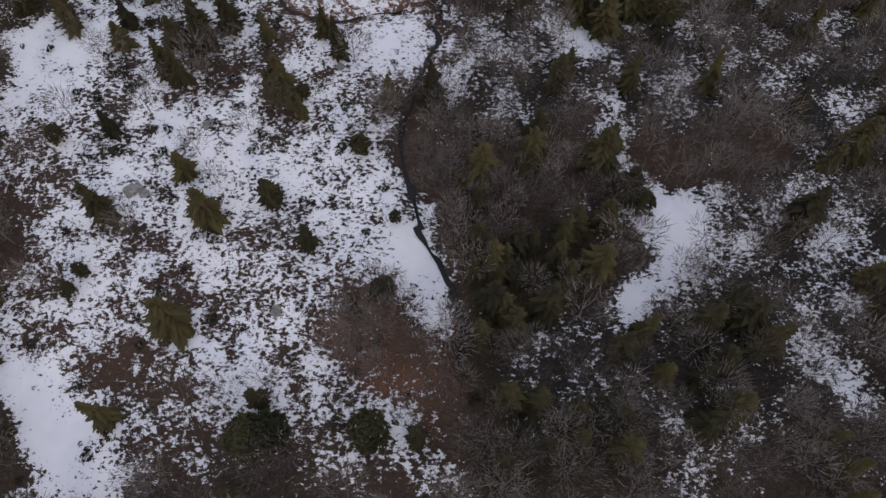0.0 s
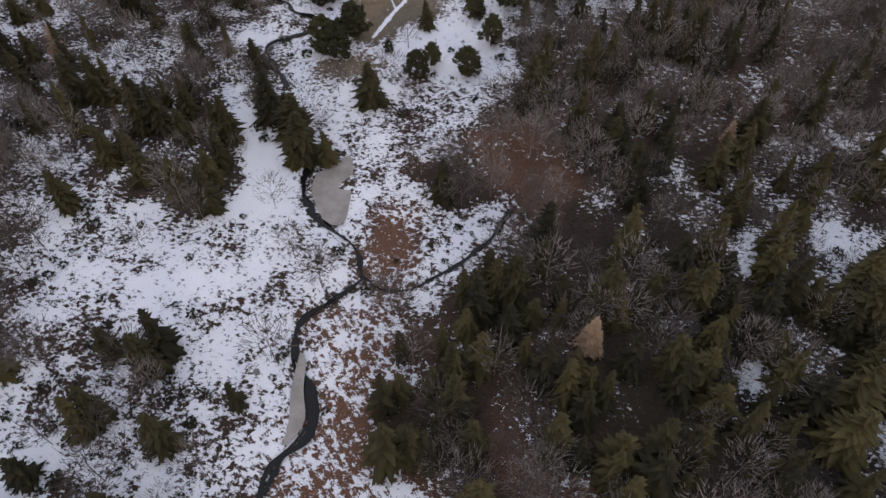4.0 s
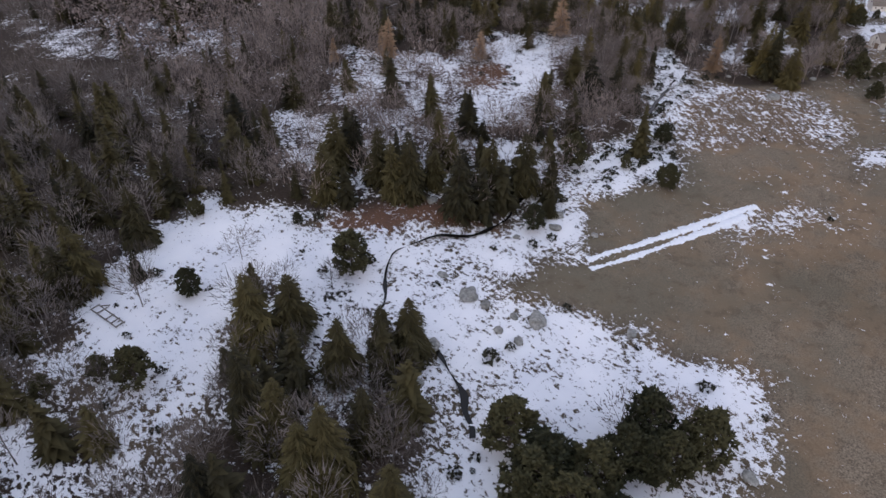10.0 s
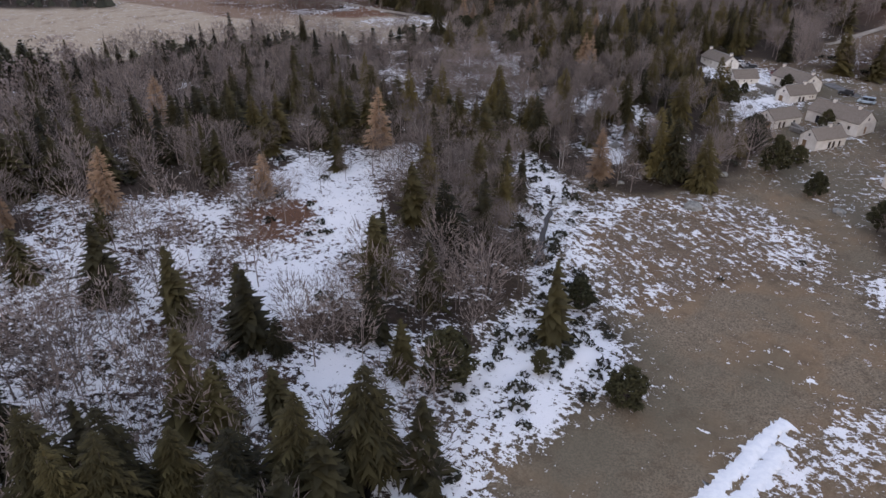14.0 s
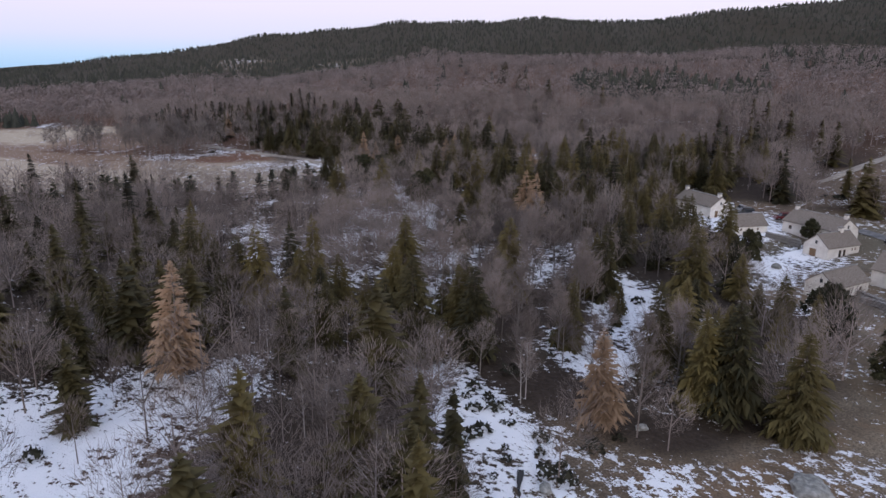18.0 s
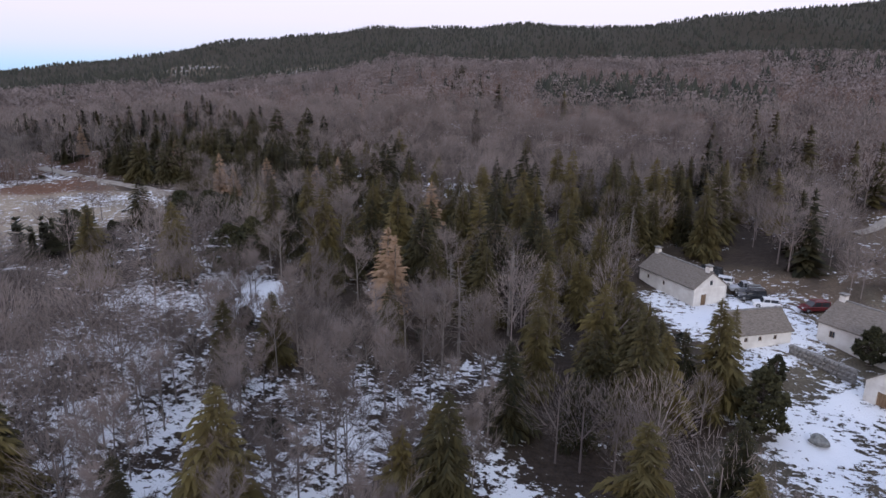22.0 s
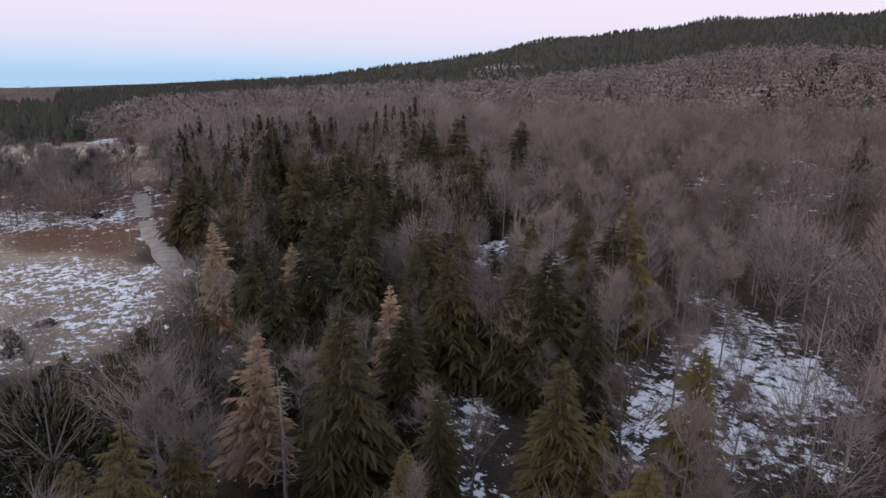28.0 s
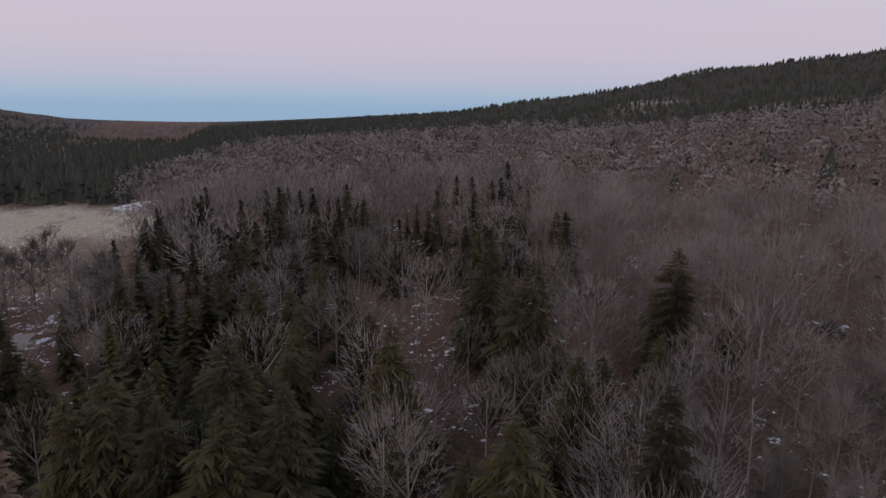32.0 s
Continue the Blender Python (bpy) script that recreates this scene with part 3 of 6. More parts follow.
zone("open_wood", [(-280, 535), (-262, 541), (-256, 547), (-243, 540), (-236, 532), (-232, 527), (-239, 522)], bare=0.032, con=0.001, snow=0.34)
zone("ridge_rocks", [(-825, 1073), (-784, 1092), (-770, 1147), (-713, 1067), (-698, 976)], snow=0.2, field=0.6, con=0.02)
zone("ridge_rocks", [(-616, 994), (-626, 1047), (-614, 1109), (-554, 1025), (-571, 987)], snow=0.2, field=0.6, con=0.02)
zone("snow_path", [(-210, 468), (-204, 460), (-200, 455), (-195, 443), (-189, 439), (-194, 437), (-198, 443), (-198, 446)], snow=0.85, bare=0, con=0)
zone("path_side", [(-258, 543), (-250, 547), (-214, 489), (-197, 456), (-185, 434), (-177, 424), (-185, 420), (-196, 435), (-209, 460), (-230, 493)], bare=0.05, con=0.002, snow=0.25)
zone("snow_path", [(-255, 545), (-253, 546), (-216, 480), (-202, 454), (-189, 432), (-182, 422), (-183, 422), (-192, 434), (-205, 457), (-224, 492)], snow=1.15, bare=0, con=0)
zone("snow_path", [(-223, 486), (-219, 487), (-215, 478), (-215, 471), (-225, 478)], snow=0.8, bare=0.003, con=0)
zone("snow_path", [(-266, 556), (-265, 557), (-235, 527), (-229, 515), (-223, 501), (-224, 501), (-229, 513), (-237, 526)], snow=1.1, bare=0.01, con=0)
zone("snow_path", [(-256, 542), (-256, 544), (-247, 538), (-239, 530), (-237, 524), (-238, 523), (-241, 527), (-245, 535)], snow=1.15, bare=0, con=0)
zone("snow_path", [(-252, 631), (-234, 607), (-231, 598), (-228, 591), (-222, 595), (-228, 606), (-245, 626)], snow=0.88, bare=0.004, con=0)
zone("snow_wood", [(-289, 615), (-284, 624), (-270, 629), (-263, 622), (-269, 615), (-276, 608)], snow=0.5, bare=0.03, con=0.001)
zone("snow_wood", [(-252, 584), (-246, 591), (-237, 580), (-242, 578)], snow=0.62, bare=0.03, con=0.003)
zone("track_side", [(-358, 576), (-363, 587), (-383, 595), (-370, 602), (-324, 602), (-305, 598), (-314, 582)], con=0.02, bare=0.035, snow=0.1)
zone("pine_hedge", [(-515, 318), (-415, 428), (-388, 432), (-383, 409), (-474, 310)], pine=0.05, con=0, bare=0.004)
zone("open_edge", [(-296, 555), (-293, 570), (-281, 571), (-261, 565), (-267, 552)], bare=0.008, con=0, snow=0.2)
zone("fir_wood", [(-351, 582), (-367, 595), (-348, 619), (-291, 605), (-301, 588)], con=0.03, bare=0.012, snow=0)
zone("fir_wood", [(-236, 453), (-213, 470), (-193, 444), (-213, 436)], con=0.016, bare=0.02)
zone("snow_wood", [(-266, 482), (-224, 500), (-207, 474), (-222, 466), (-241, 461)], snow=0.4, bare=0.06, con=0.0005)
zone("low_edge", [(-309, 508), (-279, 530), (-274, 552), (-259, 545), (-253, 518), (-287, 492)], bare=0.02, con=0, shrub=0.03, snow=0.25)
zone("plateau", [(-572, 459), (-428, 548), (-347, 580), (-297, 568), (-298, 523), (-356, 490), (-358, 453), (-437, 400)], snow=-0.02, field=1, pale=1, bare=0, con=0, shrub=0)
zone("plateau", [(-625, 343), (-517, 455), (-457, 476), (-417, 430), (-518, 319)], snow=-0.02, field=1, pale=1, bare=0, con=0, pine=0, shrub=0)
zone("plateau", [(-517, 546), (-459, 584), (-357, 577), (-305, 567), (-289, 560), (-292, 538), (-319, 537), (-321, 516), (-361, 490), (-357, 465), (-361, 449)], snow=-0.02, field=1, pale=1, bare=0, con=0, shrub=0)
zone("plateau", [(-356, 561), (-341, 581), (-315, 578), (-307, 576), (-287, 568), (-285, 560), (-281, 553)], snow=0.1, field=1, pale=0.55, bare=0, con=0, shrub=0)
zone("plateau", [(-589, 533), (-536, 568), (-472, 613), (-457, 605), (-468, 594), (-467, 547)], snow=0.05, field=1, pale=1, bare=0, con=0, shrub=0)
zone("plateau", [(-381, 562), (-358, 580), (-294, 569), (-288, 547), (-280, 532), (-309, 508)], snow=0.08, field=1, pale=0.8, bare=0, con=0, shrub=0)
zone("bare_clump", [(-368, 562), (-349, 584), (-368, 588), (-390, 593), (-416, 567)], bare=0.04, snow=0.1, con=0, pale=0, field=0.3)
zone("bare_clump", [(-430, 553), (-352, 575), (-357, 591), (-379, 601), (-444, 577)], bare=0.04, snow=0.1, con=0, pale=0, field=0.3)
zone("plateau_snow", [(-334, 558), (-329, 572), (-316, 573), (-296, 567), (-288, 560), (-284, 554)], snow=0.36, pale=0.4, shrub=0.001)
zone("orange_strip", [(-363, 561), (-345, 582), (-333, 581), (-332, 575), (-343, 559)], heath=1, snow=-0.1, bare=0, con=0)
zone("snow_track", [(-512, 604), (-505, 618), (-463, 613), (-493, 602)], snow=0.9, shrub=0)
zone("grey_wood", [(29, 176), (104, 174), (75, 64), (17, 64), (9, 82), (7, 97), (5, 107), (13, 125), (26, 129)], snow=0.3, bare=0.036, con=0.002, heath=0.03, dark_floor=0.2, shrub=0.004)
zone("grey_wood", [(12, 43), (89, 58), (80, 24), (11, 24)], snow=0.3, bare=0.036, con=0.002, heath=0.03, dark_floor=0.2)
zone("brown_wood", [(-10, 93), (12, 92), (41, 93), (37, 72), (17, 68), (15, 64), (-5, 64), (-9, 80)], snow=-0.12, bare=0.045, con=0.002, heath=0.22, dark_floor=0.1, shrub=0.004)
zone("brown_wood", [(47, 93), (82, 91), (78, 77), (61, 76), (47, 78)], snow=-0.12, bare=0.045, con=0.002, heath=0.22, dark_floor=0.1)
zone("brown_wood", [(42, 94), (77, 92), (68, 74), (57, 77), (44, 80)], snow=-0.12, bare=0.045, con=0.001, heath=0.22, dark_floor=0.1)
zone("brown_wood", [(-9, 91), (38, 91), (36, 76), (16, 67), (7, 62), (5, 42), (7, 24), (-3, 24), (2, 38), (-2, 58), (-7, 76)], snow=-0.12, bare=0.045, con=0.003, heath=0.22, dark_floor=0.1)
zone("snowy_wood", [(60, 74), (94, 78), (80, 26), (69, 36), (65, 49), (54, 49), (50, 58)], snow=0.46, bare=0.03, con=0.001, heath=0.02)
zone("red_brush", [(-13, 157), (7, 155), (16, 150), (8, 139), (-4, 142), (-12, 148)], heath=0.7, snow=-0.1, bare=0.03, con=0.004, dark_floor=0)
zone("fir_wood", [(-34, 179), (30, 176), (28, 164), (7, 153), (-9, 159), (-14, 154), (-29, 148)], con=0.03, bare=0.008, snow=0.02, dark_floor=0.5)
zone("fir_wood", [(36, 129), (46, 141), (57, 144), (55, 119), (46, 115), (36, 117)], con=0.03, bare=0.004, snow=0.1)
zone("fir_wood", [(53, 49), (65, 49), (69, 36), (61, 30), (51, 33)], con=0.028, bare=0.004, snow=0.1)
zone("fir_wood", [(35, 42), (49, 42), (48, 33), (35, 33)], con=0.024, bare=0.004, snow=0.15)
zone("fir_wood", [(9, 63), (35, 63), (33, 48), (12, 42), (6, 51)], con=0.026, bare=0.006, snow=0, heath=0.2)
zone("fir_wood", [(7, 38), (19, 33), (17, 24), (8, 24)], con=0.02, bare=0.008, snow=0.05)
zone("snow_glade", [(41, 152), (50, 152), (49, 144), (43, 136), (35, 130), (39, 143)], snow=1, bare=0, con=0, heath=0)
zone("snow_glade", [(27, 119), (36, 121), (36, 111), (28, 110)], snow=0.9, bare=0.001, con=0, heath=0)
zone("snow_glade", [(26, 146), (36, 151), (33, 137), (29, 130), (26, 136)], snow=0.62, bare=0.01, con=0)
zone("snowy_wood", [(40, 90), (44, 90), (44, 78), (54, 75), (60, 75), (59, 68), (53, 64), (46, 64), (40, 72)], snow=0.42, bare=0.024, con=0.001)
zone("snowy_wood", [(40, 92), (44, 92), (44, 78), (57, 76), (59, 69), (53, 67), (48, 53), (45, 42), (42, 42), (40, 52), (43, 63), (38, 76)], snow=0.42, bare=0.024, con=0.001)
zone("snow_scrub", [(-9, 106), (1, 106), (2, 101), (-3, 99), (-7, 101)], snow=0.85, bare=0.002, con=0)
zone("snow_scrub", [(0, 135), (3, 134), (6, 126), (13, 126), (14, 122), (8, 118), (4, 117), (7, 112), (4, 111), (1, 116), (6, 122), (1, 129)], snow=0.85, bare=0.004, con=0, heath=0)
zone("fir_wood", [(-102, 146), (-58, 146), (-51, 121), (-62, 110), (-79, 93), (-92, 100)], con=0.018, bare=0.008, snow=0.45, heath=0.2)
zone("fir_wood", [(-47, 111), (-25, 99), (-29, 93), (-47, 100)], con=0.022, bare=0.006, snow=0.2)
zone("snow_glade", [(-111, 125), (-98, 124), (-90, 96), (-103, 96)], snow=0.84, bare=0.001, con=0)
zone("red_brush", [(-22, 55), (-11, 49), (-3, 47), (1, 38), (-1, 32), (-10, 30), (-18, 35), (-22, 45)], heath=0.6, snow=-0.12, bare=0.06, shrub=0.02, con=0)
zone("stream_bank", [(-17, 82), (-10, 80), (-8, 70), (1, 55), (3, 42), (1, 37), (-6, 46), (-14, 54), (-16, 58), (-12, 68)], snow=0.86, heath=0.05, bare=0, con=0, shrub=0.006)
zone("snow_track", [(-85, 33), (-81, 32), (-71, 24), (-83, 24)], snow=1.1, bare=0, con=0, shrub=0)
zone("dark_heath", [(-77, 43), (-54, 40), (-55, 33), (-73, 32)], snow=0.2, heath=0.3, shrub=0.02)
zone("dark_heath", [(-61, 81), (-46, 82), (-43, 59), (-54, 59)], snow=0.28, heath=0.25, shrub=0.03)
zone("fir_wood", [(-34, 166), (-19, 183), (4, 178), (8, 157), (-2, 152), (-24, 162), (-30, 150)], con=0.03, bare=0.006, snow=0.05, heath=0.3)
zone("mixed_wood", [(-33, 245), (36, 254), (38, 215), (27, 194), (13, 195), (-2, 200), (-16, 220)], con=0.018, bare=0.016, snow=0.2)
zone("fir_wood", [(25, 194), (62, 211), (68, 197), (63, 159), (30, 152), (26, 169)], con=0.025, bare=0.01, snow=0.14)
zone("snow_glade", [(25, 208), (42, 220), (58, 223), (58, 214), (38, 202), (29, 197)], snow=0.8, bare=0.002, con=0.001)
zone("snow_glade", [(44, 248), (55, 250), (57, 236), (51, 223), (47, 233)], snow=0.78, bare=0.002, con=0.001)
zone("snow_glade", [(49, 176), (59, 180), (59, 173), (52, 168)], snow=0.9, bare=0, con=0)
zone("snow_glade", [(32, 179), (39, 180), (36, 168), (32, 168)], snow=0.75, bare=0.004, con=0)
zone("snow_glade", [(29, 148), (49, 155), (50, 145), (45, 140), (44, 133), (37, 131), (39, 140), (37, 146)], snow=0.98, bare=0.001, con=0, heath=0)
zone("grey_wood", [(-189, 236), (-117, 274), (-90, 232), (-102, 224), (-119, 199), (-143, 189)], snow=0.3, bare=0.022, con=0.007)
zone("fir_wood", [(-131, 214), (-103, 227), (-78, 191), (-80, 185), (-96, 181), (-113, 197)], con=0.022, bare=0.008, snow=0.2)
zone("thick_snow", [(-99, 224), (-95, 227), (-74, 206), (-69, 199), (-79, 195)], snow=0.9, bare=0, con=0, heath=0.05)
zone("fir_wood", [(-87, 222), (-76, 228), (-65, 209), (-72, 203)], con=0.02, bare=0.004)
zone("red_brush", [(-32, 230), (-13, 241), (-4, 215), (-16, 198), (-24, 209)], heath=0.8, bare=0.03, snow=-0.1, con=0.001)
zone("brown_wood", [(-25, 260), (55, 347), (47, 245), (23, 236), (-6, 228), (-13, 241)], heath=0.3, bare=0.03, snow=0.1, con=0.009)
zone("heath_bog", [(-51, 194), (-40, 204), (-33, 194), (-32, 186), (-42, 183)], heath=0.95, snow=0.08, bare=0, con=0, shrub=0.006)
zone("tuft_snow", [(-37, 202), (-23, 207), (-20, 199), (-23, 189), (-31, 188)], heath=0.25, snow=0.6, bare=0, con=0, shrub=0.05)
zone("plateau", [(-574, 549), (-527, 576), (-493, 607), (-468, 619), (-449, 614), (-447, 598), (-454, 564)], snow=0.02, field=1, pale=1, bare=0, con=0, shrub=0, heath=0)
zone("fir_wood", [(-352, 592), (-332, 609), (-325, 625), (-300, 614), (-286, 602), (-296, 588), (-330, 590)], con=0.03, bare=0.012, snow=0.05)
zone("dark_thicket", [(-268, 552), (-267, 566), (-261, 569), (-241, 564), (-252, 551)], con=0.02, bare=0.03, snow=0.05)
zone("snow_path", [(-269, 554), (-245, 540), (-237, 529), (-228, 516), (-226, 507), (-229, 506), (-242, 526), (-251, 537)], snow=0.55, bare=0.012, con=0)
zone("snow_wood", [(-289, 615), (-287, 624), (-270, 629), (-263, 621), (-268, 613), (-281, 612)], snow=0.5, bare=0.02, con=0.0005)
zone("snow_path", [(-244, 604), (-241, 618), (-234, 606), (-224, 596), (-223, 595), (-231, 586)], snow=0.6, bare=0.018, con=0)
zone("white_bog", [(-116, 172), (-113, 183), (-107, 190), (-90, 180), (-77, 191), (-70, 201), (-50, 188), (-47, 181), (-53, 167), (-49, 159), (-96, 143), (-111, 158)], snow=0.68, heath=0.22, con=0.0008)
zone("snowy_wood", [(-230, 335), (-199, 357), (-186, 357), (-182, 339), (-194, 326), (-220, 327)], snow=0.52, bare=0.036, con=0.003)
zone("snowy_wood", [(-184, 224), (-161, 244), (-155, 238), (-156, 218), (-166, 215)], snow=0.55, bare=0.016, con=0.003)
zone("snowy_wood", [(-143, 216), (-139, 240), (-125, 228), (-118, 220), (-134, 212)], snow=0.66, bare=0.016, con=0.002)
zone("snowy_wood", [(-153, 208), (-141, 213), (-121, 209), (-133, 197)], snow=0.32, bare=0.024, con=0.006)
zone("snowy_wood", [(-110, 249), (-118, 267), (-99, 249), (-96, 240), (-104, 241)], snow=0.82, bare=0.003, con=0)
zone("snowy_wood", [(-246, 414), (-240, 424), (-231, 431), (-227, 441), (-219, 430), (-214, 417), (-218, 407), (-228, 402)], snow=0.58, bare=0.016, con=0.001)
zone("rock_snow", [(-183, 465), (-181, 491), (-176, 490), (-167, 472), (-166, 455), (-178, 446)], snow=0.74, bare=0.003, con=0)
zone("dark_wood", [(-303, 584), (-285, 599), (-264, 597), (-273, 581)], con=0.022, bare=0.02, snow=-0.05)
zone("dark_slope", [(-140, 571), (-111, 604), (-123, 548), (-136, 555)], snow=0.08, con=0.006, bare=0.003, heath=0.4, shrub=0.03, dark_floor=1)
zone("open_bank", [(-150, 551), (-129, 610), (-100, 657), (-111, 606), (-132, 577), (-146, 549)], snow=0, field=0.8, heath=0.3, bare=0.0005, con=0, shrub=0.004)
zone("striped_bog", [(-51, 167), (-45, 169), (-37, 174), (-31, 181), (-33, 168), (-31, 150), (-21, 138), (-13, 134), (-12, 130), (-27, 127), (-40, 132), (-41, 144)], snow=0.46, heath=0.9, streak=0.8, bare=0, con=0, shrub=0.001)
zone("low_scrub", [(-323, 519), (-299, 532), (-297, 558), (-285, 561), (-258, 512), (-284, 489)], snow=0.2, con=0, bare=0.006, shrub=0.02)
zone("snow_wood", [(-274, 482), (-266, 500), (-242, 483), (-231, 465), (-241, 457)], snow=0.42, bare=0.03, con=0.002)
zone("pale_thicket", [(-220, 501), (-207, 512), (-196, 521), (-183, 503), (-208, 490)], bare=0.055, con=0.001, snow=0.05)
zone("snow_path", [(-242, 529), (-238, 530), (-229, 520), (-228, 515), (-225, 505), (-224, 496), (-231, 499), (-233, 511), (-234, 519)], snow=0.85, bare=0.006, con=0)
zone("snow_wood", [(-256, 509), (-245, 522), (-228, 508), (-232, 500), (-241, 499)], snow=0.46, bare=0.022, con=0.0005)
zone("barn_yard", [(-178, 563), (-162, 569), (-150, 561), (-155, 521), (-160, 528), (-166, 534), (-173, 538)], con=0, bare=0)
zone("barn_yard", [(-162, 553), (-151, 551), (-153, 540), (-157, 540)], snow=0.9, con=0, bare=0, shrub=0)
zone("barn_yard", [(-166, 541), (-160, 548), (-156, 542), (-160, 536), (-164, 530)], snow=0.95, con=0, bare=0, shrub=0)
zone("fir_wood", [(-223, 540), (-204, 561), (-189, 539), (-207, 526)], con=0.02, bare=0.01, snow=-0.05)
zone("low_field", [(-490, 560), (-434, 610), (-401, 608), (-390, 597), (-406, 571)], bare=0, con=0, field=1, pale=0.8, snow=0, shrub=0)
zone("plateau", [(-567, 550), (-490, 618), (-448, 614), (-431, 599), (-454, 564)], bare=0, con=0, field=1, pale=1, snow=0, shrub=0)
zone("open_snow_wood", [(-205, 351), (-177, 369), (-164, 363), (-158, 346), (-185, 329)], con=0.004, bare=0.022, snow=0.62)
zone("bog", [(-86, 97), (-16, 101), (-9, 92), (-10, 64), (-77, 64)], snow=0.58, heath=0.12, shrub=0.02)
zone("fir_wood", [(19, 106), (49, 109), (44, 71), (20, 71)], con=0.01, bare=0.03)
zone("juniper_wood", [(-103, 156), (-83, 160), (-56, 143), (-43, 127), (-47, 114), (-63, 119), (-86, 97)], con=0.005, snow=0.55, shrub=0.05)
zone("plateau_snow", [(-334, 558), (-330, 574), (-314, 576), (-288, 567), (-283, 558), (-281, 553)], snow=0.35, field=0.8, pale=0.6)
zone("orange_strip", [(-363, 561), (-344, 582), (-328, 579), (-346, 559)], heath=1, snow=-0.1, bare=0, con=0)
zone("clump_snow", [(-387, 563), (-360, 585), (-345, 582), (-363, 561)], snow=0.45, bare=0.035, con=0, field=0.3, pale=0)
zone("track_open", [(-367, 589), (-363, 591), (-305, 580), (-285, 572), (-289, 570)], bare=0, con=0)
zone("open_stream", [(-212, 472), (-208, 475), (-183, 430), (-169, 408), (-175, 401), (-189, 427)], bare=0.002, con=0, shrub=0.08, snow=0.72)
zone("stream_bushes", [(-186, 426), (-171, 416), (-158, 387), (-164, 371), (-171, 378), (-171, 398)], shrub=0.2)
zone("clear_snow", [(-239, 407), (-225, 420), (-203, 391), (-198, 367), (-204, 363)], snow=0.8, bare=0.006)
zone("snow_path", [(40, 92), (43, 92), (43, 79), (55, 76), (49, 60), (45, 45), (40, 45), (44, 60), (40, 74)], snow=1.05, bare=0, con=0)
zone("snow_path", [(41, 25), (42, 25), (47, 10), (40, 10)], snow=0.95, bare=0, con=0)
zone("bare_clump", [(-405, 558), (-370, 587), (-346, 582), (-372, 556)], bare=0.05, con=0)
zone("snow_wood", [(27, 224), (42, 246), (63, 252), (61, 225), (45, 220), (43, 199), (27, 202)], snow=0.3, con=0.012, bare=0.026)
zone("snow_wood", [(-245, 489), (-230, 507), (-213, 504), (-187, 516), (-179, 492), (-220, 473)], snow=0.46)
STREAMS = []


def stream(width, course):
    STREAMS.append((width, course))


stream(1.3, [(-44, 177.5), (-50.8, 168.2), (-50.2, 160.4), (-44.3, 152.8), (-41.1, 147.2), (-44.1, 138), (-42.2, 131.4), (-33.1, 126.4), (-27.1, 125.6), (-17.7, 128.2), (-11.7, 128.8)])
stream(1.6, [(-3.3, 123.8), (-2.1, 118.5), (-5.4, 110.9), (-10.4, 92.2), (-10.1, 82.7), (-8.4, 75.6), (-5.6, 65.3)])
stream(1.6, [(-7, 66.2), (-3.8, 60.8), (-0.2, 54.2), (3.3, 44.2), (2.3, 35.9)])
stream(1.5, [(-42.7, 133.9), (-43.3, 139.4), (-40.3, 145.5), (-42.4, 152.6), (-47.8, 158.3), (-51.4, 163.6), (-49.3, 169.7), (-44.3, 178.3), (-44.6, 181.2), (-49.3, 187.7), (-59.3, 192.4), (-65.1, 198.7), (-67.3, 207.6), (-62.7, 213.9)])
stream(1, [(-44.2, 180.1), (-35.8, 178.5), (-27.3, 185.9), (-20.6, 197.1), (-18.3, 206)])
stream(1.6, [(-84.8, 232.1), (-90.7, 238.4), (-94.4, 241.3), (-97.3, 246.6), (-94.7, 251.5), (-89.1, 257.0), (-90.8, 262.8), (-97.7, 264.2), (-101.3, 267.9), (-109.2, 269.9), (-117.9, 269.8)])
stream(1.2, [(-127.5, 284.4), (-135.7, 289.8), (-146.0, 292.8), (-153.1, 291.8)])
stream(1.3, [(-161.2, 292.9), (-167.7, 298.9), (-172.3, 304.1), (-172.9, 308.8), (-171.4, 316.0), (-166.5, 321.9), (-165.2, 326.9), (-165.3, 333.5), (-168.1, 340.2), (-168.4, 347.1)])
stream(1.2, [(-171.6, 398), (-173.9, 406.3), (-176.6, 416.2), (-180.3, 428.1)])

ROADS = []


def lane(width, course):
    ROADS.append((width, course))


lane(3.4, [(-133, 543.3), (-129.7, 539.8), (-126.7, 536.1), (-123.8, 532.4)])
lane(3, [(-67.1, 433.8), (-59.5, 415.8), (-53.6, 396.1), (-47.4, 385.4), (-37.3, 383.1), (-21.7, 382.3)])
lane(3, [(-89.1, 450.2), (-76.7, 441.9), (-67.1, 433.8)])
lane(3.8, [(-376.9, 591.6), (-360.4, 587.7), (-347.9, 584.8), (-337.6, 583), (-326.8, 581.7), (-317.3, 580.1), (-309.7, 578.3), (-304, 576.5)])
lane(3, [(-105, 672.8), (-100.7, 654.8), (-97.1, 640.2)])
lane(3, [(-97.5, 643), (-115.1, 622.4), (-131, 601.4), (-137.6, 592.9)])

def inside(poly, x, y):
    """Which points lie inside the polygon, and how far each is from its edge."""
    hit, near = np.zeros(x.shape, bool), np.full(x.shape, 1e9)
    for (ax, ay), (bx, by) in zip(poly, poly[1:] + poly[:1]):
        if ay != by:
            hit ^= ((ay > y) != (by > y)) & (x < (bx - ax) * (y - ay) / (by - ay) + ax)
        k = np.clip(((x - ax) * (bx - ax) + (y - ay) * (by - ay)) / max((bx - ax) ** 2 + (by - ay) ** 2, 1e-6), 0, 1)
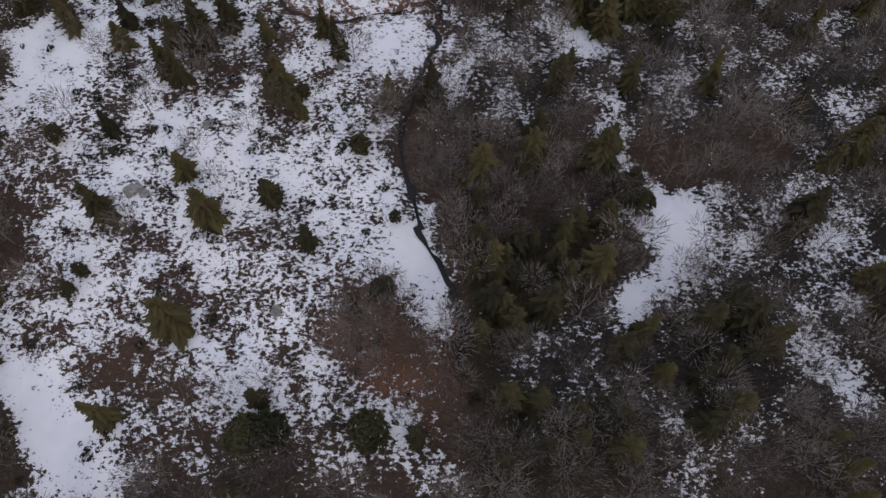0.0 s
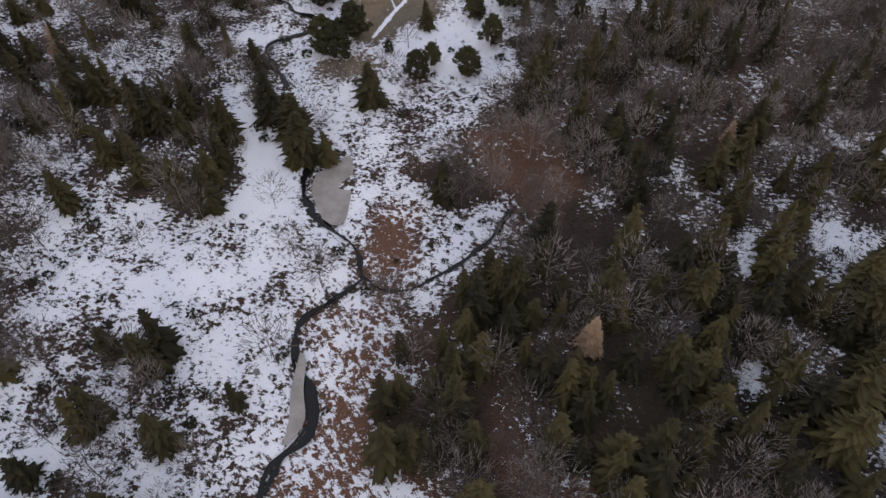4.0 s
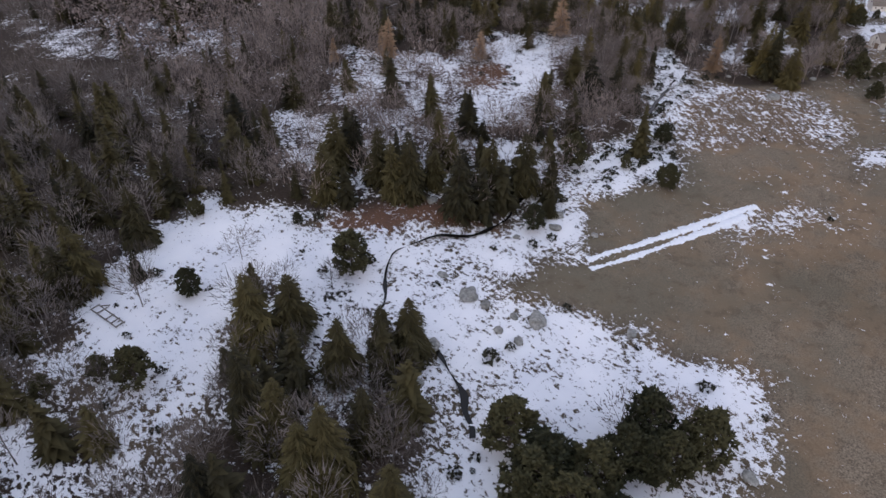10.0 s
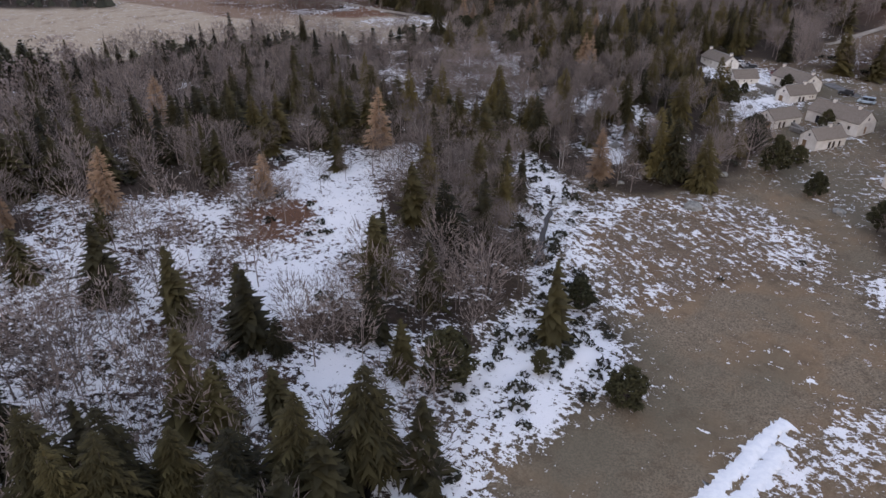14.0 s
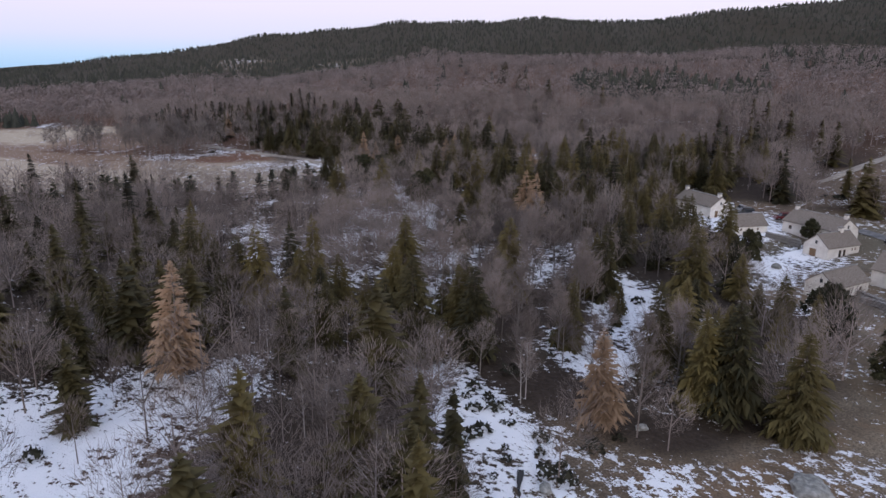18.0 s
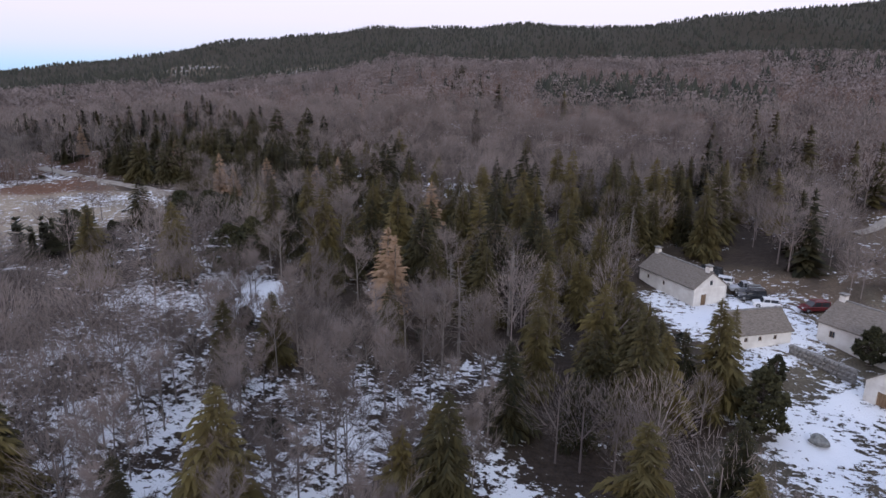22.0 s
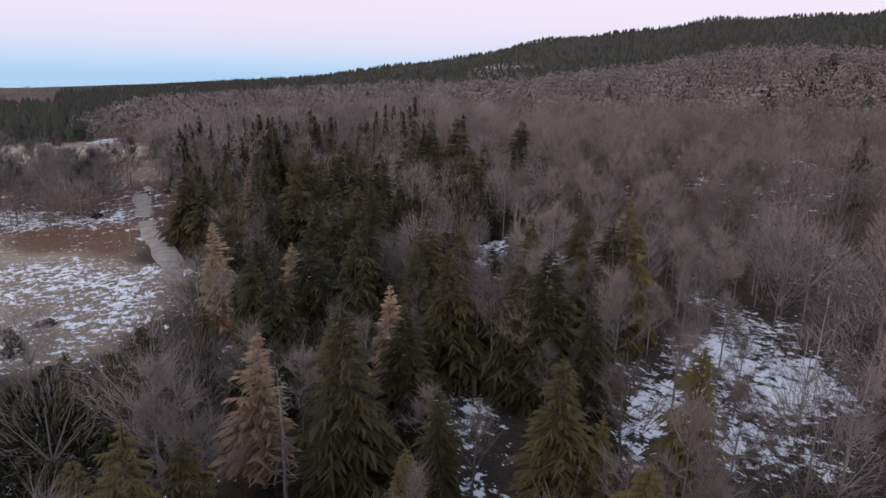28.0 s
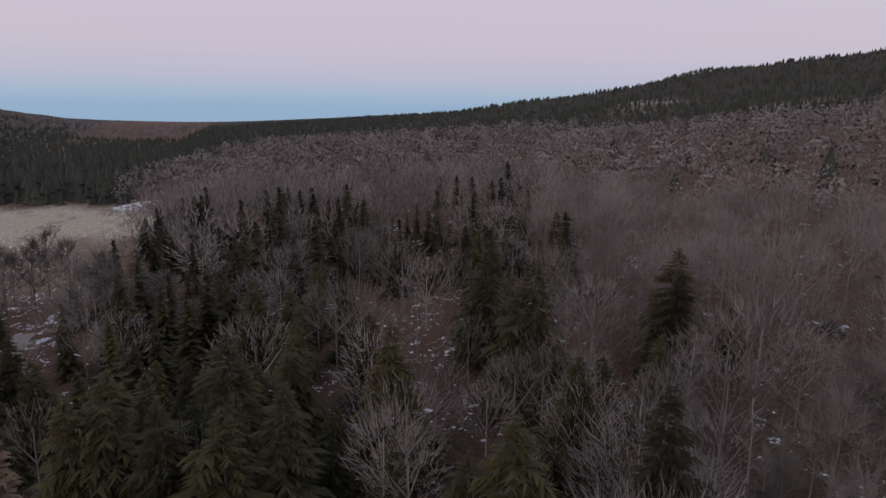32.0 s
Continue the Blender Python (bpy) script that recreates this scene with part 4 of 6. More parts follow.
        near = np.minimum(near, np.hypot(x - ax - k * (bx - ax), y - ay - k * (by - ay)))
    return hit, near


def near_line(course, x, y):
    """Distance from a course of points."""
    far = np.full(x.shape, 1e3)
    c = np.array(course)
    m = (x > c[:, 0].min() - 9) & (x < c[:, 0].max() + 9) & (y > c[:, 1].min() - 9) & (y < c[:, 1].max() + 9)
    for (ax, ay), (bx, by) in zip(course, course[1:]):
        k = np.clip(((x[m] - ax) * (bx - ax) + (y[m] - ay) * (by - ay)) / max((bx - ax) ** 2 + (by - ay) ** 2, 1e-6), 0, 1)
        far[m] = np.minimum(far[m], np.hypot(x[m] - ax - k * (bx - ax), y[m] - ay - k * (by - ay)))
    return far


def cover(x, y):
    """What grows and lies at each place: snow, heath, grass, pale grass, bare trees and conifers for each square metre."""
    dx, dy = x + 215, y - 530
    r, az = np.hypot(dx, dy), np.degrees(np.arctan2(-dx, dy))
    hill = np.clip((r - 120) / 60, 0, 1) * ((az > -75) & (az < 88))
    uneven = 45 * np.sin(x / 67 + 2 * np.sin(y / 91)) + 30 * np.sin(y / 43 + x / 38)
    ridge = np.clip((r - 540 + uneven + 0.5 * np.clip(az, -40, 40)) / 90, 0, 1) * ((az > -80) & (az < 80))
    out = dict(snow=0.06 - 0.3 * hill - 0.04 * ridge, heath=0.12 + 0.6 * hill * (1 - ridge), field=0 * x, pale=0 * x, dark_floor=0.9 * ridge + 0.25 * (1 - hill),
               bare=0.04 + 0.01 * hill - 0.05 * ridge, con=0.006 - 0.0058 * hill + 0.034 * ridge * np.clip(0.85 + 0.5 * np.sin(x / 41 + np.sin(y / 77)) * np.sin(y / 53 + x / 120), 0.4, 1.2), shrub=0.003 - 0.002 * hill, pine=0 * x, streak=0 * x)
    shoulder = np.clip((2 - az) / 10, 0, 1) * np.clip((r - 300) / 60, 0, 1) * (az > -80)
    out["con"] += 0.012 * shoulder * (1 - ridge) * np.clip(np.sin(x / 31 + 1.3 * np.sin(y / 27)) * np.sin(y / 23 + x / 60) - 0.15, 0, 1) * 2
    wx = x + 3.0 * np.sin(y / 7.3 + 2) + 1.6 * np.sin(y / 2.9 + x / 4.1)
    wy = y + 3.0 * np.sin(x / 6.7) + 1.6 * np.sin(x / 3.1 - y / 5.3)
    for name, values, poly in ZONES:
        a, b = np.array(poly).min(0) - 8, np.array(poly).max(0) + 8
        m = (wx > a[0]) & (wx < b[0]) & (wy > a[1]) & (wy < b[1])
        if not m.any():
            continue
        hit, near = inside(poly, wx[m], wy[m])
        soft = np.clip(0.5 + np.where(hit, near, -near) / 5.0, 0, 1)
        wide = np.clip(0.5 + np.where(hit, near, -near) / 9.0, 0, 1)
        sharp = hit.astype(float)
        for k, v in values.items():
            w = sharp if k in ("bare", "con", "shrub", "pine") else wide if k == "snow" else soft
            out[k][m] += (v - out[k][m]) * w
    for width, course in ROADS + STREAMS:
        beside = near_line(course, x, y) < width / 2 + (4.5 if width > 2 else 1.0)
        out["bare"][beside] = out["con"][beside] = out["shrub"][beside] = out["pine"][beside] = 0
    return out


def mesh_of(name, verts, faces, materials, smooth=False, attrs=None):
    """A mesh from arrays; faces are all triangles or all quads."""
    me = bpy.data.meshes.new(name)
    k = faces.shape[1]
    me.vertices.add(len(verts))
    me.vertices.foreach_set("co", np.ascontiguousarray(verts, np.float32).ravel())
    me.loops.add(faces.size)
    me.loops.foreach_set("vertex_index", np.ascontiguousarray(faces, np.int32).ravel())
    me.polygons.add(len(faces))
    me.polygons.foreach_set("loop_start", np.arange(0, faces.size, k, dtype=np.int32))
    me.polygons.foreach_set("use_smooth", np.full(len(faces), smooth))
    for m in materials:
        me.materials.append(m)
    for key, v in (attrs or {}).items():
        me.attributes.new(key, "FLOAT", "POINT").data.foreach_set("value", np.ascontiguousarray(v, np.float32))
    me.update(calc_edges=True)
    return me


def spaced(lo, a, b, hi, d, grow):
    """Even steps of d from a to b, growing ones out to lo and hi."""
    mid = list(np.arange(a, b + d / 2, d))
    s, up = d, [mid[-1]]
    while up[-1] < hi:
        s *= grow
        up.append(up[-1] + s)
    s, dn = d, [mid[0]]
    while dn[-1] > lo:
        s *= grow
        dn.append(dn[-1] - s)
    return np.array(dn[:0:-1] + mid + up[1:])


gx, gy = spaced(-4600, -330, 80, 4600, 2.4, 1.08), spaced(-4600, -20, 640, 4600, 2.4, 1.08)
GX, GY = np.meshgrid(gx, gy)
px, py = GX.ravel(), GY.ravel()
land = cover(px, py)
bumps = (0.18 * np.sin(px / 2.3 + np.sin(py / 3.1)) * np.sin(py / 2.7 + 1) + 0.25 * np.sin(px / 7.1 - py / 9.3)) * np.clip(1.3 - land["pale"] - 0.7 * land["field"], 0.25, 1)
water_far = np.full(px.shape, 50.0)
for width, course in STREAMS:
    water_far = np.minimum(water_far, near_line(course, px, py) - width * 0.25)
bank = np.clip(1 - np.maximum(water_far, 0) / 3.2, 0, 1)
land["snow"] -= 0.25 * np.clip(1 - np.maximum(water_far, 0) / 1.2, 0, 1)
pz = terrain(px, py) + bumps * (1 - bank) - 0.95 * bank * bank
nx, ny = len(gx), len(gy)
ii = (np.arange(ny - 1)[:, None] * nx + np.arange(nx - 1)[None]).ravel()
quads = np.stack([ii, ii + 1, ii + 1 + nx, ii + nx], 1)
ground = new("ground", mesh_of("ground", np.stack([px, py, pz], 1), quads, [GROUND], True, {k: land[k] for k in ("snow", "heath", "field", "pale", "dark_floor", "streak")}))
tagged(ground, "boggy valley floor with patchy melting snow, dry grass and heath", "ground", kind="structure")

# ---- trees ----
rng = np.random.default_rng(7)


def tube(a, b, ra, rb, sides=4):
    """A tapered stick from a to b."""
    a, b = np.array(a, float), np.array(b, float)
    d = (b - a) / max(np.linalg.norm(b - a), 1e-6)
    u = np.cross(d, (0.3, 0.9, 0.1) if abs(d[2]) > 0.9 else (0, 0, 1.0))
    u /= np.linalg.norm(u)
    w = np.cross(d, u)
    ang = np.arange(sides) * 2 * np.pi / sides
    ring = np.cos(ang)[:, None] * u + np.sin(ang)[:, None] * w
    v = np.concatenate([a + ring * ra, b + ring * rb])
    i = np.arange(sides)
    j = (i + 1) % sides
    f = np.concatenate([np.stack([i, j, j + sides], 1), np.stack([i, j + sides, i + sides], 1)])
    return v, f


def merged(pieces):
    vs, fs, n = [], [], 0
    for v, f in pieces:
        vs.append(v)
        fs.append(f + n)
        n += len(v)
    return np.concatenate(vs), np.concatenate(fs)


def slivers(base, tip, width):
    """One thin triangle from each base to its tip."""
    n = len(base)
    d = tip - base
    side = np.cross(d, rng.normal(size=(n, 3)))
    side /= np.linalg.norm(side, axis=1)[:, None] + 1e-9
    v = np.stack([base - side * width[:, None] / 2, base + side * width[:, None] / 2, tip], 1).reshape(-1, 3)
    return v, np.arange(3 * n).reshape(-1, 3)


def bare_tree(h, limbs, twigs, width, spread=0.5, low=0.28):
    """Trunk with limbs and boughs, and the twigs of the crown, of a leafless tree h high."""
    lean = rng.normal(size=2) * 0.04 * h
    spine = lambda k: np.array([lean[0] * k * k, lean[1] * k * k, h * k])
    wood = [tube(spine(0) - (0, 0, 0.5), spine(0.45), 0.011 * h, 0.007 * h, 5), tube(spine(0.45), spine(0.95), 0.007 * h, 0.002 * h, 4)]
    ends = [(spine(0.6), spine(1.0))] * 3
    for i in range(limbs):
        k = low + (0.92 - low) * (i + rng.random()) / limbs
        az, reach = rng.random() * 6.28, h * spread * (1.02 - k) * rng.uniform(0.55, 1.0)
        up = rng.uniform(0.7, 1.5)
        a = spine(k)
        m = a + np.array([np.cos(az), np.sin(az), up * 0.8]) * reach * 0.5
        e = m + np.array([np.cos(az + 0.3), np.sin(az + 0.3), up * 1.25]) * reach * 0.5
        f = m + np.array([np.cos(az - 0.8), np.sin(az - 0.8), up * 1.1]) * reach * 0.4
        wood += [tube(a, m, 0.0034 * h, 0.002 * h, 3), tube(m, e, 0.002 * h, 0.0006 * h, 3), tube(m, f, 0.0016 * h, 0.0006 * h, 3)]
        ends += [(a, m), (m, e), (m, e), (m, f), (m, f)]
        for q in range(3):  # side branches
            p0 = m + (e - m) * rng.uniform(-0.3, 0.8)
            p1 = p0 + (np.array([np.cos(az + rng.normal() * 1.2), np.sin(az + rng.normal() * 1.2), rng.uniform(0.3, 1.3)]) * reach * rng.uniform(0.2, 0.38))
            wood.append(tube(p0, p1, 0.0011 * h, 0.0004 * h, 3))
            ends += [(p0, p1), (p0, p1)]
    pick = rng.integers(0, len(ends), twigs)
    A, B = np.array([e[0] for e in ends])[pick], np.array([e[1] for e in ends])[pick]
    base = A + (B - A) * rng.uniform(0.15, 1.0, (twigs, 1))
    d = (B - A) / (np.linalg.norm(B - A, axis=1)[:, None] + 1e-6) * 0.7 + rng.normal(size=(twigs, 3)) * 0.55 + (0, 0, 0.35)
    tip = base + d * (h * rng.uniform(0.05, 0.13, (twigs, 1)))
    return merged(wood), slivers(base, tip, width * rng.uniform(0.6, 1.3, twigs))


def bush(r, n):
    """A low round evergreen bush: needle sprays set close over a dome."""
    d = rng.normal(size=(n, 3))
    d[:, 2] = np.abs(d[:, 2])
    d /= np.linalg.norm(d, axis=1)[:, None]
    c = d * (r, r, 0.8 * r) * rng.uniform(0.65, 1.0, (n, 1))
    u = np.cross(d, rng.normal(size=(n, 3)))
    u /= np.linalg.norm(u, axis=1)[:, None]
    w = np.cross(d, u)
    k = r * rng.uniform(0.25, 0.55, (n, 1))
    v = np.stack([c + d * k * 0.8, c + u * k - d * k * 0.3, c + w * k - d * k * 0.3], 1).reshape(-1, 3)
    return v, np.arange(3 * n).reshape(-1, 3)


def puff_tree(h, n, r, size):
    """A far leafless crown: ragged flakes of twigs laid round an open, uneven shell."""
    d = rng.normal(size=(n, 3))
    d /= np.linalg.norm(d, axis=1)[:, None]
    d[:, 2] = np.abs(d[:, 2]) * np.where(rng.random(n) < 0.3, -0.8, 1)
    lump = 1 + 0.16 * np.sin(3 * np.arctan2(d[:, 1], d[:, 0]) + rng.random() * 6) + rng.normal(size=n) * 0.1
    c = d * (r * h, r * h, 0.34 * h) * (lump * rng.uniform(0.72, 1.0, n))[:, None] + (0, 0, 0.56 * h)
    out = d * (0.9, 0.9, 0.7) + rng.normal(size=(n, 3)) * 0.3
    u = np.cross(out, rng.normal(size=(n, 3)))
    u /= np.linalg.norm(u, axis=1)[:, None]
    w = np.cross(out / np.linalg.norm(out, axis=1)[:, None], u)
    k = size * rng.uniform(0.5, 1.2, (n, 1))
    v = np.stack([c + u * k, c - u * k * 0.6 + w * k * 0.7, c - u * k * 0.5 - w * k * 0.6], 1).reshape(-1, 3)
    return merged([tube((0, 0, -0.5), (0, 0, 0.6 * h), 0.013 * h, 0.005 * h, 3), (v, np.arange(3 * n).reshape(-1, 3))])


def hazy_tree(h, twigs, width, r=0.27, length=0.12, sides=3):
    """A leafless tree for the joined woods: a thin trunk in a cloud of upswept twigs."""
    d = rng.normal(size=(twigs, 3))
    d /= np.linalg.norm(d, axis=1)[:, None]
    c = d * rng.uniform(0.12, 1.0, (twigs, 1)) ** 0.33
    base = c * (r * h, r * h, 0.33 * h) + (0, 0, 0.58 * h)
    way = d * (0.7, 0.7, 0.3) + (0, 0, 0.75) + rng.normal(size=(twigs, 3)) * 0.35
    crown = slivers(base, base + way * h * length * rng.uniform(0.6, 1.3, (twigs, 1)), width * rng.uniform(0.6, 1.3, twigs))
    n = 4
    az = rng.random(n) * 6.28
    limbs = slivers(np.tile((0, 0, 0.35 * h), (n, 1)), np.stack([np.cos(az) * r * h * 0.8, np.sin(az) * r * h * 0.8, rng.uniform(0.6, 0.85, n) * h], 1), np.full(n, 0.016 * h))
    return merged([tube((0, 0, -0.5), (0, 0, 0.7 * h), 0.012 * h, 0.004 * h, sides), limbs, crown])


def snag_tree(h, boughs=70):
    """A dead conifer: bare pale trunk and short drooping dead boughs."""
    trunk = merged([tube((0, 0, -0.5), (0, 0, h * 0.6), 0.016 * h, 0.01 * h, 6), tube((0, 0, h * 0.6), (0.02 * h, 0, h), 0.01 * h, 0.002 * h, 5)])
    out = []
    for i in range(boughs):
        k, az = 0.22 + 0.75 * i / boughs, rng.random() * 6.28
        L = h * 0.2 * (1.1 - k) * rng.uniform(0.4, 1.1) + 0.2
        a = np.array([0, 0, h * k])
        m = a + np.array([np.cos(az), np.sin(az), -0.05]) * L * 0.6
        out += [tube(a, m, 0.05, 0.035, 3), tube(m, m + np.array([np.cos(az + 0.3) * 0.5, np.sin(az + 0.3) * 0.5, rng.uniform(-0.5, 0.1)]) * L * 0.7, 0.035, 0.012, 3)]
    return trunk, merged(out)


def fir_tree(h, r, boughs, sprays, low=0.05, droop=0.25, shape=0.75, rag=0.3, lobes=0.0):
    """Trunk, and the crown of drooping boughs, of a conifer h high with its lowest boughs r long."""
    wood = tube((0, 0, -0.5), (0, 0, h * 0.97), 0.012 * h + 0.05, 0.02, 5)
    k = np.sort(low + (1 - low) * rng.random(boughs) ** 1.25)
    az = np.cumsum(2.4 + rng.normal(size=boughs) * 0.35)
    V = []
    lop = 1 + 0.18 * np.sin(az + rng.random() * 6.28) + lobes * np.sin(3 * az + 9 * k + rng.random() * 6)
    for i in range(boughs):
        q, c, s = k[i], np.cos(az[i]), np.sin(az[i])
        L = r * ((1 - q) ** shape + 0.04) * rng.uniform(1 - rag, 1.08) * lop[i]
        z0 = h * q
        dip = droop + 0.35 * (1 - q)
        z_at = lambda t: z0 + L * (0.2 * t - dip * t * t)
        wide = L * (0.24 if sprays else 0.34) + 0.010 * h
        if sprays < 1:
            V += [(-s * wide, c * wide, z0), (s * wide, -c * wide, z0 - 0.02 * h), (c * L, s * L, z_at(1.0) - 0.015 * h)]
            continue
        n = wide * 0.16
        V += [(c * L * 0.2 - s * n, s * L * 0.2 + c * n, z_at(0.2)), (c * L * 0.2 + s * n, s * L * 0.2 - c * n, z_at(0.2)), (c * L * 1.06, s * L * 1.06, z_at(1.06))]
        for t in range(sprays):
            for sign in (-1, 1):
                q0 = 0.12 + (0.66 * t + 0.2 * rng.random()) / sprays
                q1, m = q0 + 0.24, q0 + rng.uniform(0.3, 0.48)
                e = wide * (1.25 - 0.7 * t / sprays) * rng.uniform(0.6, 1.2) * sign
                V += [(c * L * q0, s * L * q0, z_at(q0)), (c * L * q1, s * L * q1, z_at(q1) + 0.02 * L), (c * L * m - s * e, s * L * m + c * e, z_at(m) - abs(e) * rng.uniform(0.1, 0.6))]
    w = 0.012 * h
    V += [(w, 0, h * 0.9), (-w, w, h * 0.9), (0, 0, h * 1.02), (0, w, h * 0.9), (0, -w, h * 0.9), (0, 0, h)]
    V = np.array(V)
    return wood, (V, np.arange(len(V)).reshape(-1, 3))


def ridge_fir(h, r):
    """A far conifer: two stacked, jagged cones."""
    V, n = [], 6
    for z0, z1, w in ((0.04, 0.7, 1.0), (0.42, 1.0, 0.62)):
        ang = np.arange(n) * 6.283 / n + rng.random()
        ring = np.stack([np.cos(ang), np.sin(ang)], 1) * (r * w * rng.uniform(0.75, 1.15, (n, 1)))
        for i in range(n):
            j = (i + 1) % n
            V += [(*ring[i], h * z0 - 0.04 * h * rng.random()), (*ring[j], h * z0), (0, 0, h * z1)]
    V = np.array(V)
    return V, np.arange(len(V)).reshape(-1, 3)


def pine_tree(h, r, clumps, needles, width=0.14):
    """Round-headed dark pine: short trunk, limbs, and needle tufts in clumps."""
    wood, base, tip = [tube((0, 0, -0.4), (0, 0, h * 0.8), 0.02 * h + 0.05, 0.04, 5)], [], []
    for i in range(clumps):
        k, az = 0.16 + 0.8 * (i + rng.random()) / clumps, rng.random() * 6.28
        R = r * math.sqrt(max(0.05, 1 - abs(2 * k - 0.85) ** 2.2)) * (1.06 - 0.3 * k) * rng.uniform(0.4, 1.02)
        c = np.array([np.cos(az) * R, np.sin(az) * R, h * k])
        wood.append(tube((0, 0, h * (k - 0.1)), c, 0.05, 0.02, 3))
        d = rng.normal(size=(needles, 3))
        d /= np.linalg.norm(d, axis=1)[:, None]
        base.append(c + d * r * 0.05)
        tip.append(c + d * r * rng.uniform(0.13, 0.27, (needles, 1)) * (1, 1, 0.9))
    b, t = np.concatenate(base), np.concatenate(tip)
    return merged(wood), slivers(b, t, r * width * rng.uniform(0.7, 1.4, len(b)))


def planted(template, x, y, z, size, turn, slim=None):
    """The template's triangles at every place, as one pair of arrays with a tone for each tree."""
    v, f = template
    n, m = len(x), len(v)
    c, s = np.cos(turn)[:, None], np.sin(turn)[:, None]
    sx = (size if slim is None else size * slim)[:, None]
    V = np.stack([(v[:, 0] * c - v[:, 1] * s) * sx + x[:, None], (v[:, 0] * s + v[:, 1] * c) * sx + y[:, None], v[:, 2] * size[:, None] + z[:, None]], 2)
    return V.reshape(-1, 3), (f[None] + (np.arange(n) * m)[:, None, None]).reshape(-1, 3), np.repeat(rng.random(n), m)


def woods(name, label, templates, places, materials):
    """Many trees that nobody could count, joined into one object."""
    x, y, size = places
    z = terrain(x, y)
    V, F, T, n = [], [], [], 0
    which = rng.integers(0, len(templates), len(x))
    for k, tpl in enumerate(templates):
        m = which == k
        if m.any():
            v, f, t = planted(tpl, x[m], y[m], z[m], size[m], rng.random(m.sum()) * 6.28, rng.uniform(0.8, 1.2, m.sum()))
            V.append(v); F.append(f + n); T.append(t)
            n += len(v)
    ob = new(name, mesh_of(name, np.concatenate(V), np.concatenate(F), materials, False, {"tint": np.concatenate(T)}))
    return tagged(ob, label, "trees", kind="stuff")


def thing_tree(name, label, category, group, wood, crown, bark, leaf):
    """A tree as a thing: an Empty at its foot with trunk and crown under it."""
    top = tagged(new(name), label, category, group)
    for part_name, (v, f), mat in (("trunk", wood, bark), ("crown", crown, leaf)):
        ob = new(part_name, mesh_of(part_name, v, f, [mat], False, {"tint": np.zeros(len(v))}))
        ob.parent = top
    return top


def beyond(x, y):
    """Woods behind the valley's shoulders, hidden from its axis: they are thinner."""
    south = (y < 240) & ((x < -135 + 0.5 * (75 - y)) | (x > 115))
    return south | (y < 5) | ((y > 235) & (y < 300) & (x < -300)) | ((y > 515) & (y < 700) & (x > -95) & (x < 300)) | ((y > 240) & (y < 515) & (x > 65))


def scatter(a, b, c, d, cell, key, gain=1.0):
    """Places on a jittered grid, kept by the density of the cover."""
    X, Y = np.meshgrid(np.arange(a, c, cell), np.arange(b, d, cell))
    x, y = X.ravel() + rng.uniform(0, cell, X.size), Y.ravel() + rng.uniform(0, cell, X.size)
    keep = rng.random(x.size) < cover(x, y)[key] * cell * cell * gain * np.where(beyond(x, y), 0.25, 1.0)
    return x[keep], y[keep]


def off_axis(x, y):
    """Distance from the long axis of the valley, along which the woods are nearest."""
    ax, ay, bx, by = -60.0, 200.0, -275.0, 650.0
    k = np.clip(((x - ax) * (bx - ax) + (y - ay) * (by - ay)) / ((bx - ax) ** 2 + (by - ay) ** 2), 0, 1)
    return np.hypot(x - ax - k * (bx - ax), y - ay - k * (by - ay))


def split(x, y, sizes, count, reach):
    """The few nearest the axis become things of their own; the rest is joined."""
    d = np.where((y > 440) & (y < 690), off_axis(x, y), 1e6)
    order = np.argsort(d)
    n = min(count, int((d < reach).sum()))
    one, rest = order[:n], order[n:]
    return (x[one], y[one], sizes[one]), (x[rest], y[rest], sizes[rest])


H0 = 12.0  # the templates' height


def make_fir(k):
    return thing_tree("fir_tree", "dark olive-green fir with drooping boughs", "tree", "firs", *fir_tree(H0, H0 * rng.uniform(0.26, 0.36), 270, 4, rng.uniform(0.03, 0.12), 0.18, 0.68, 0.4, 0.12), BARK, NEEDLES)


def make_shaded_fir(k):
    return thing_tree("fir_tree", "green fir with shade-darkened needle colour, standing among leafless trees", "tree", "dark firs", *fir_tree(H0, H0 * rng.uniform(0.30, 0.39), 270, 4, rng.uniform(0.03, 0.12), 0.18, 0.68, 0.4, 0.12), BARK, SHADED_NEEDLES)


def make_broad(k):
    return thing_tree("broad_tree", "broad leafless tree in an open clump beside the pasture", "tree", "trees of the pasture clump", *bare_tree(H0, 12, 1100, 0.05, rng.uniform(0.55, 0.75), 0.22), PALE_BARK, BROWN_TWIGS)


def make_bare(k):
    return thing_tree("bare_tree", "leafless grey-brown broadleaf tree standing in patchy snow", "tree", "bare trees", *bare_tree(H0, 15, 1500, 0.034, rng.uniform(0.42, 0.64), rng.uniform(0.2, 0.4)), PALE_BARK, TWIGS)


def make_pine(k):
    return thing_tree("pine_tree", "low bushy dark green mountain pine", "tree", "pines", *pine_tree(H0 / 1.6, H0 / 1.6 * rng.uniform(0.36, 0.45), 140, 30, 0.12), BARK, PINE)


def make_larch(k):
    return thing_tree("larch_tree", "tall larch with bare orange-brown twigs", "tree", "larches", *fir_tree(H0, H0 * rng.uniform(0.24, 0.3), 200, 4, 0.16, 0.02, 0.7, 0.45), PALE_BARK, LARCH)


def make_snag(k):
    return thing_tree("dead_tree", "dead conifer with bare pale branches", "tree", "dead conifers", *snag_tree(H0), PALE_BARK, PALE_BARK)


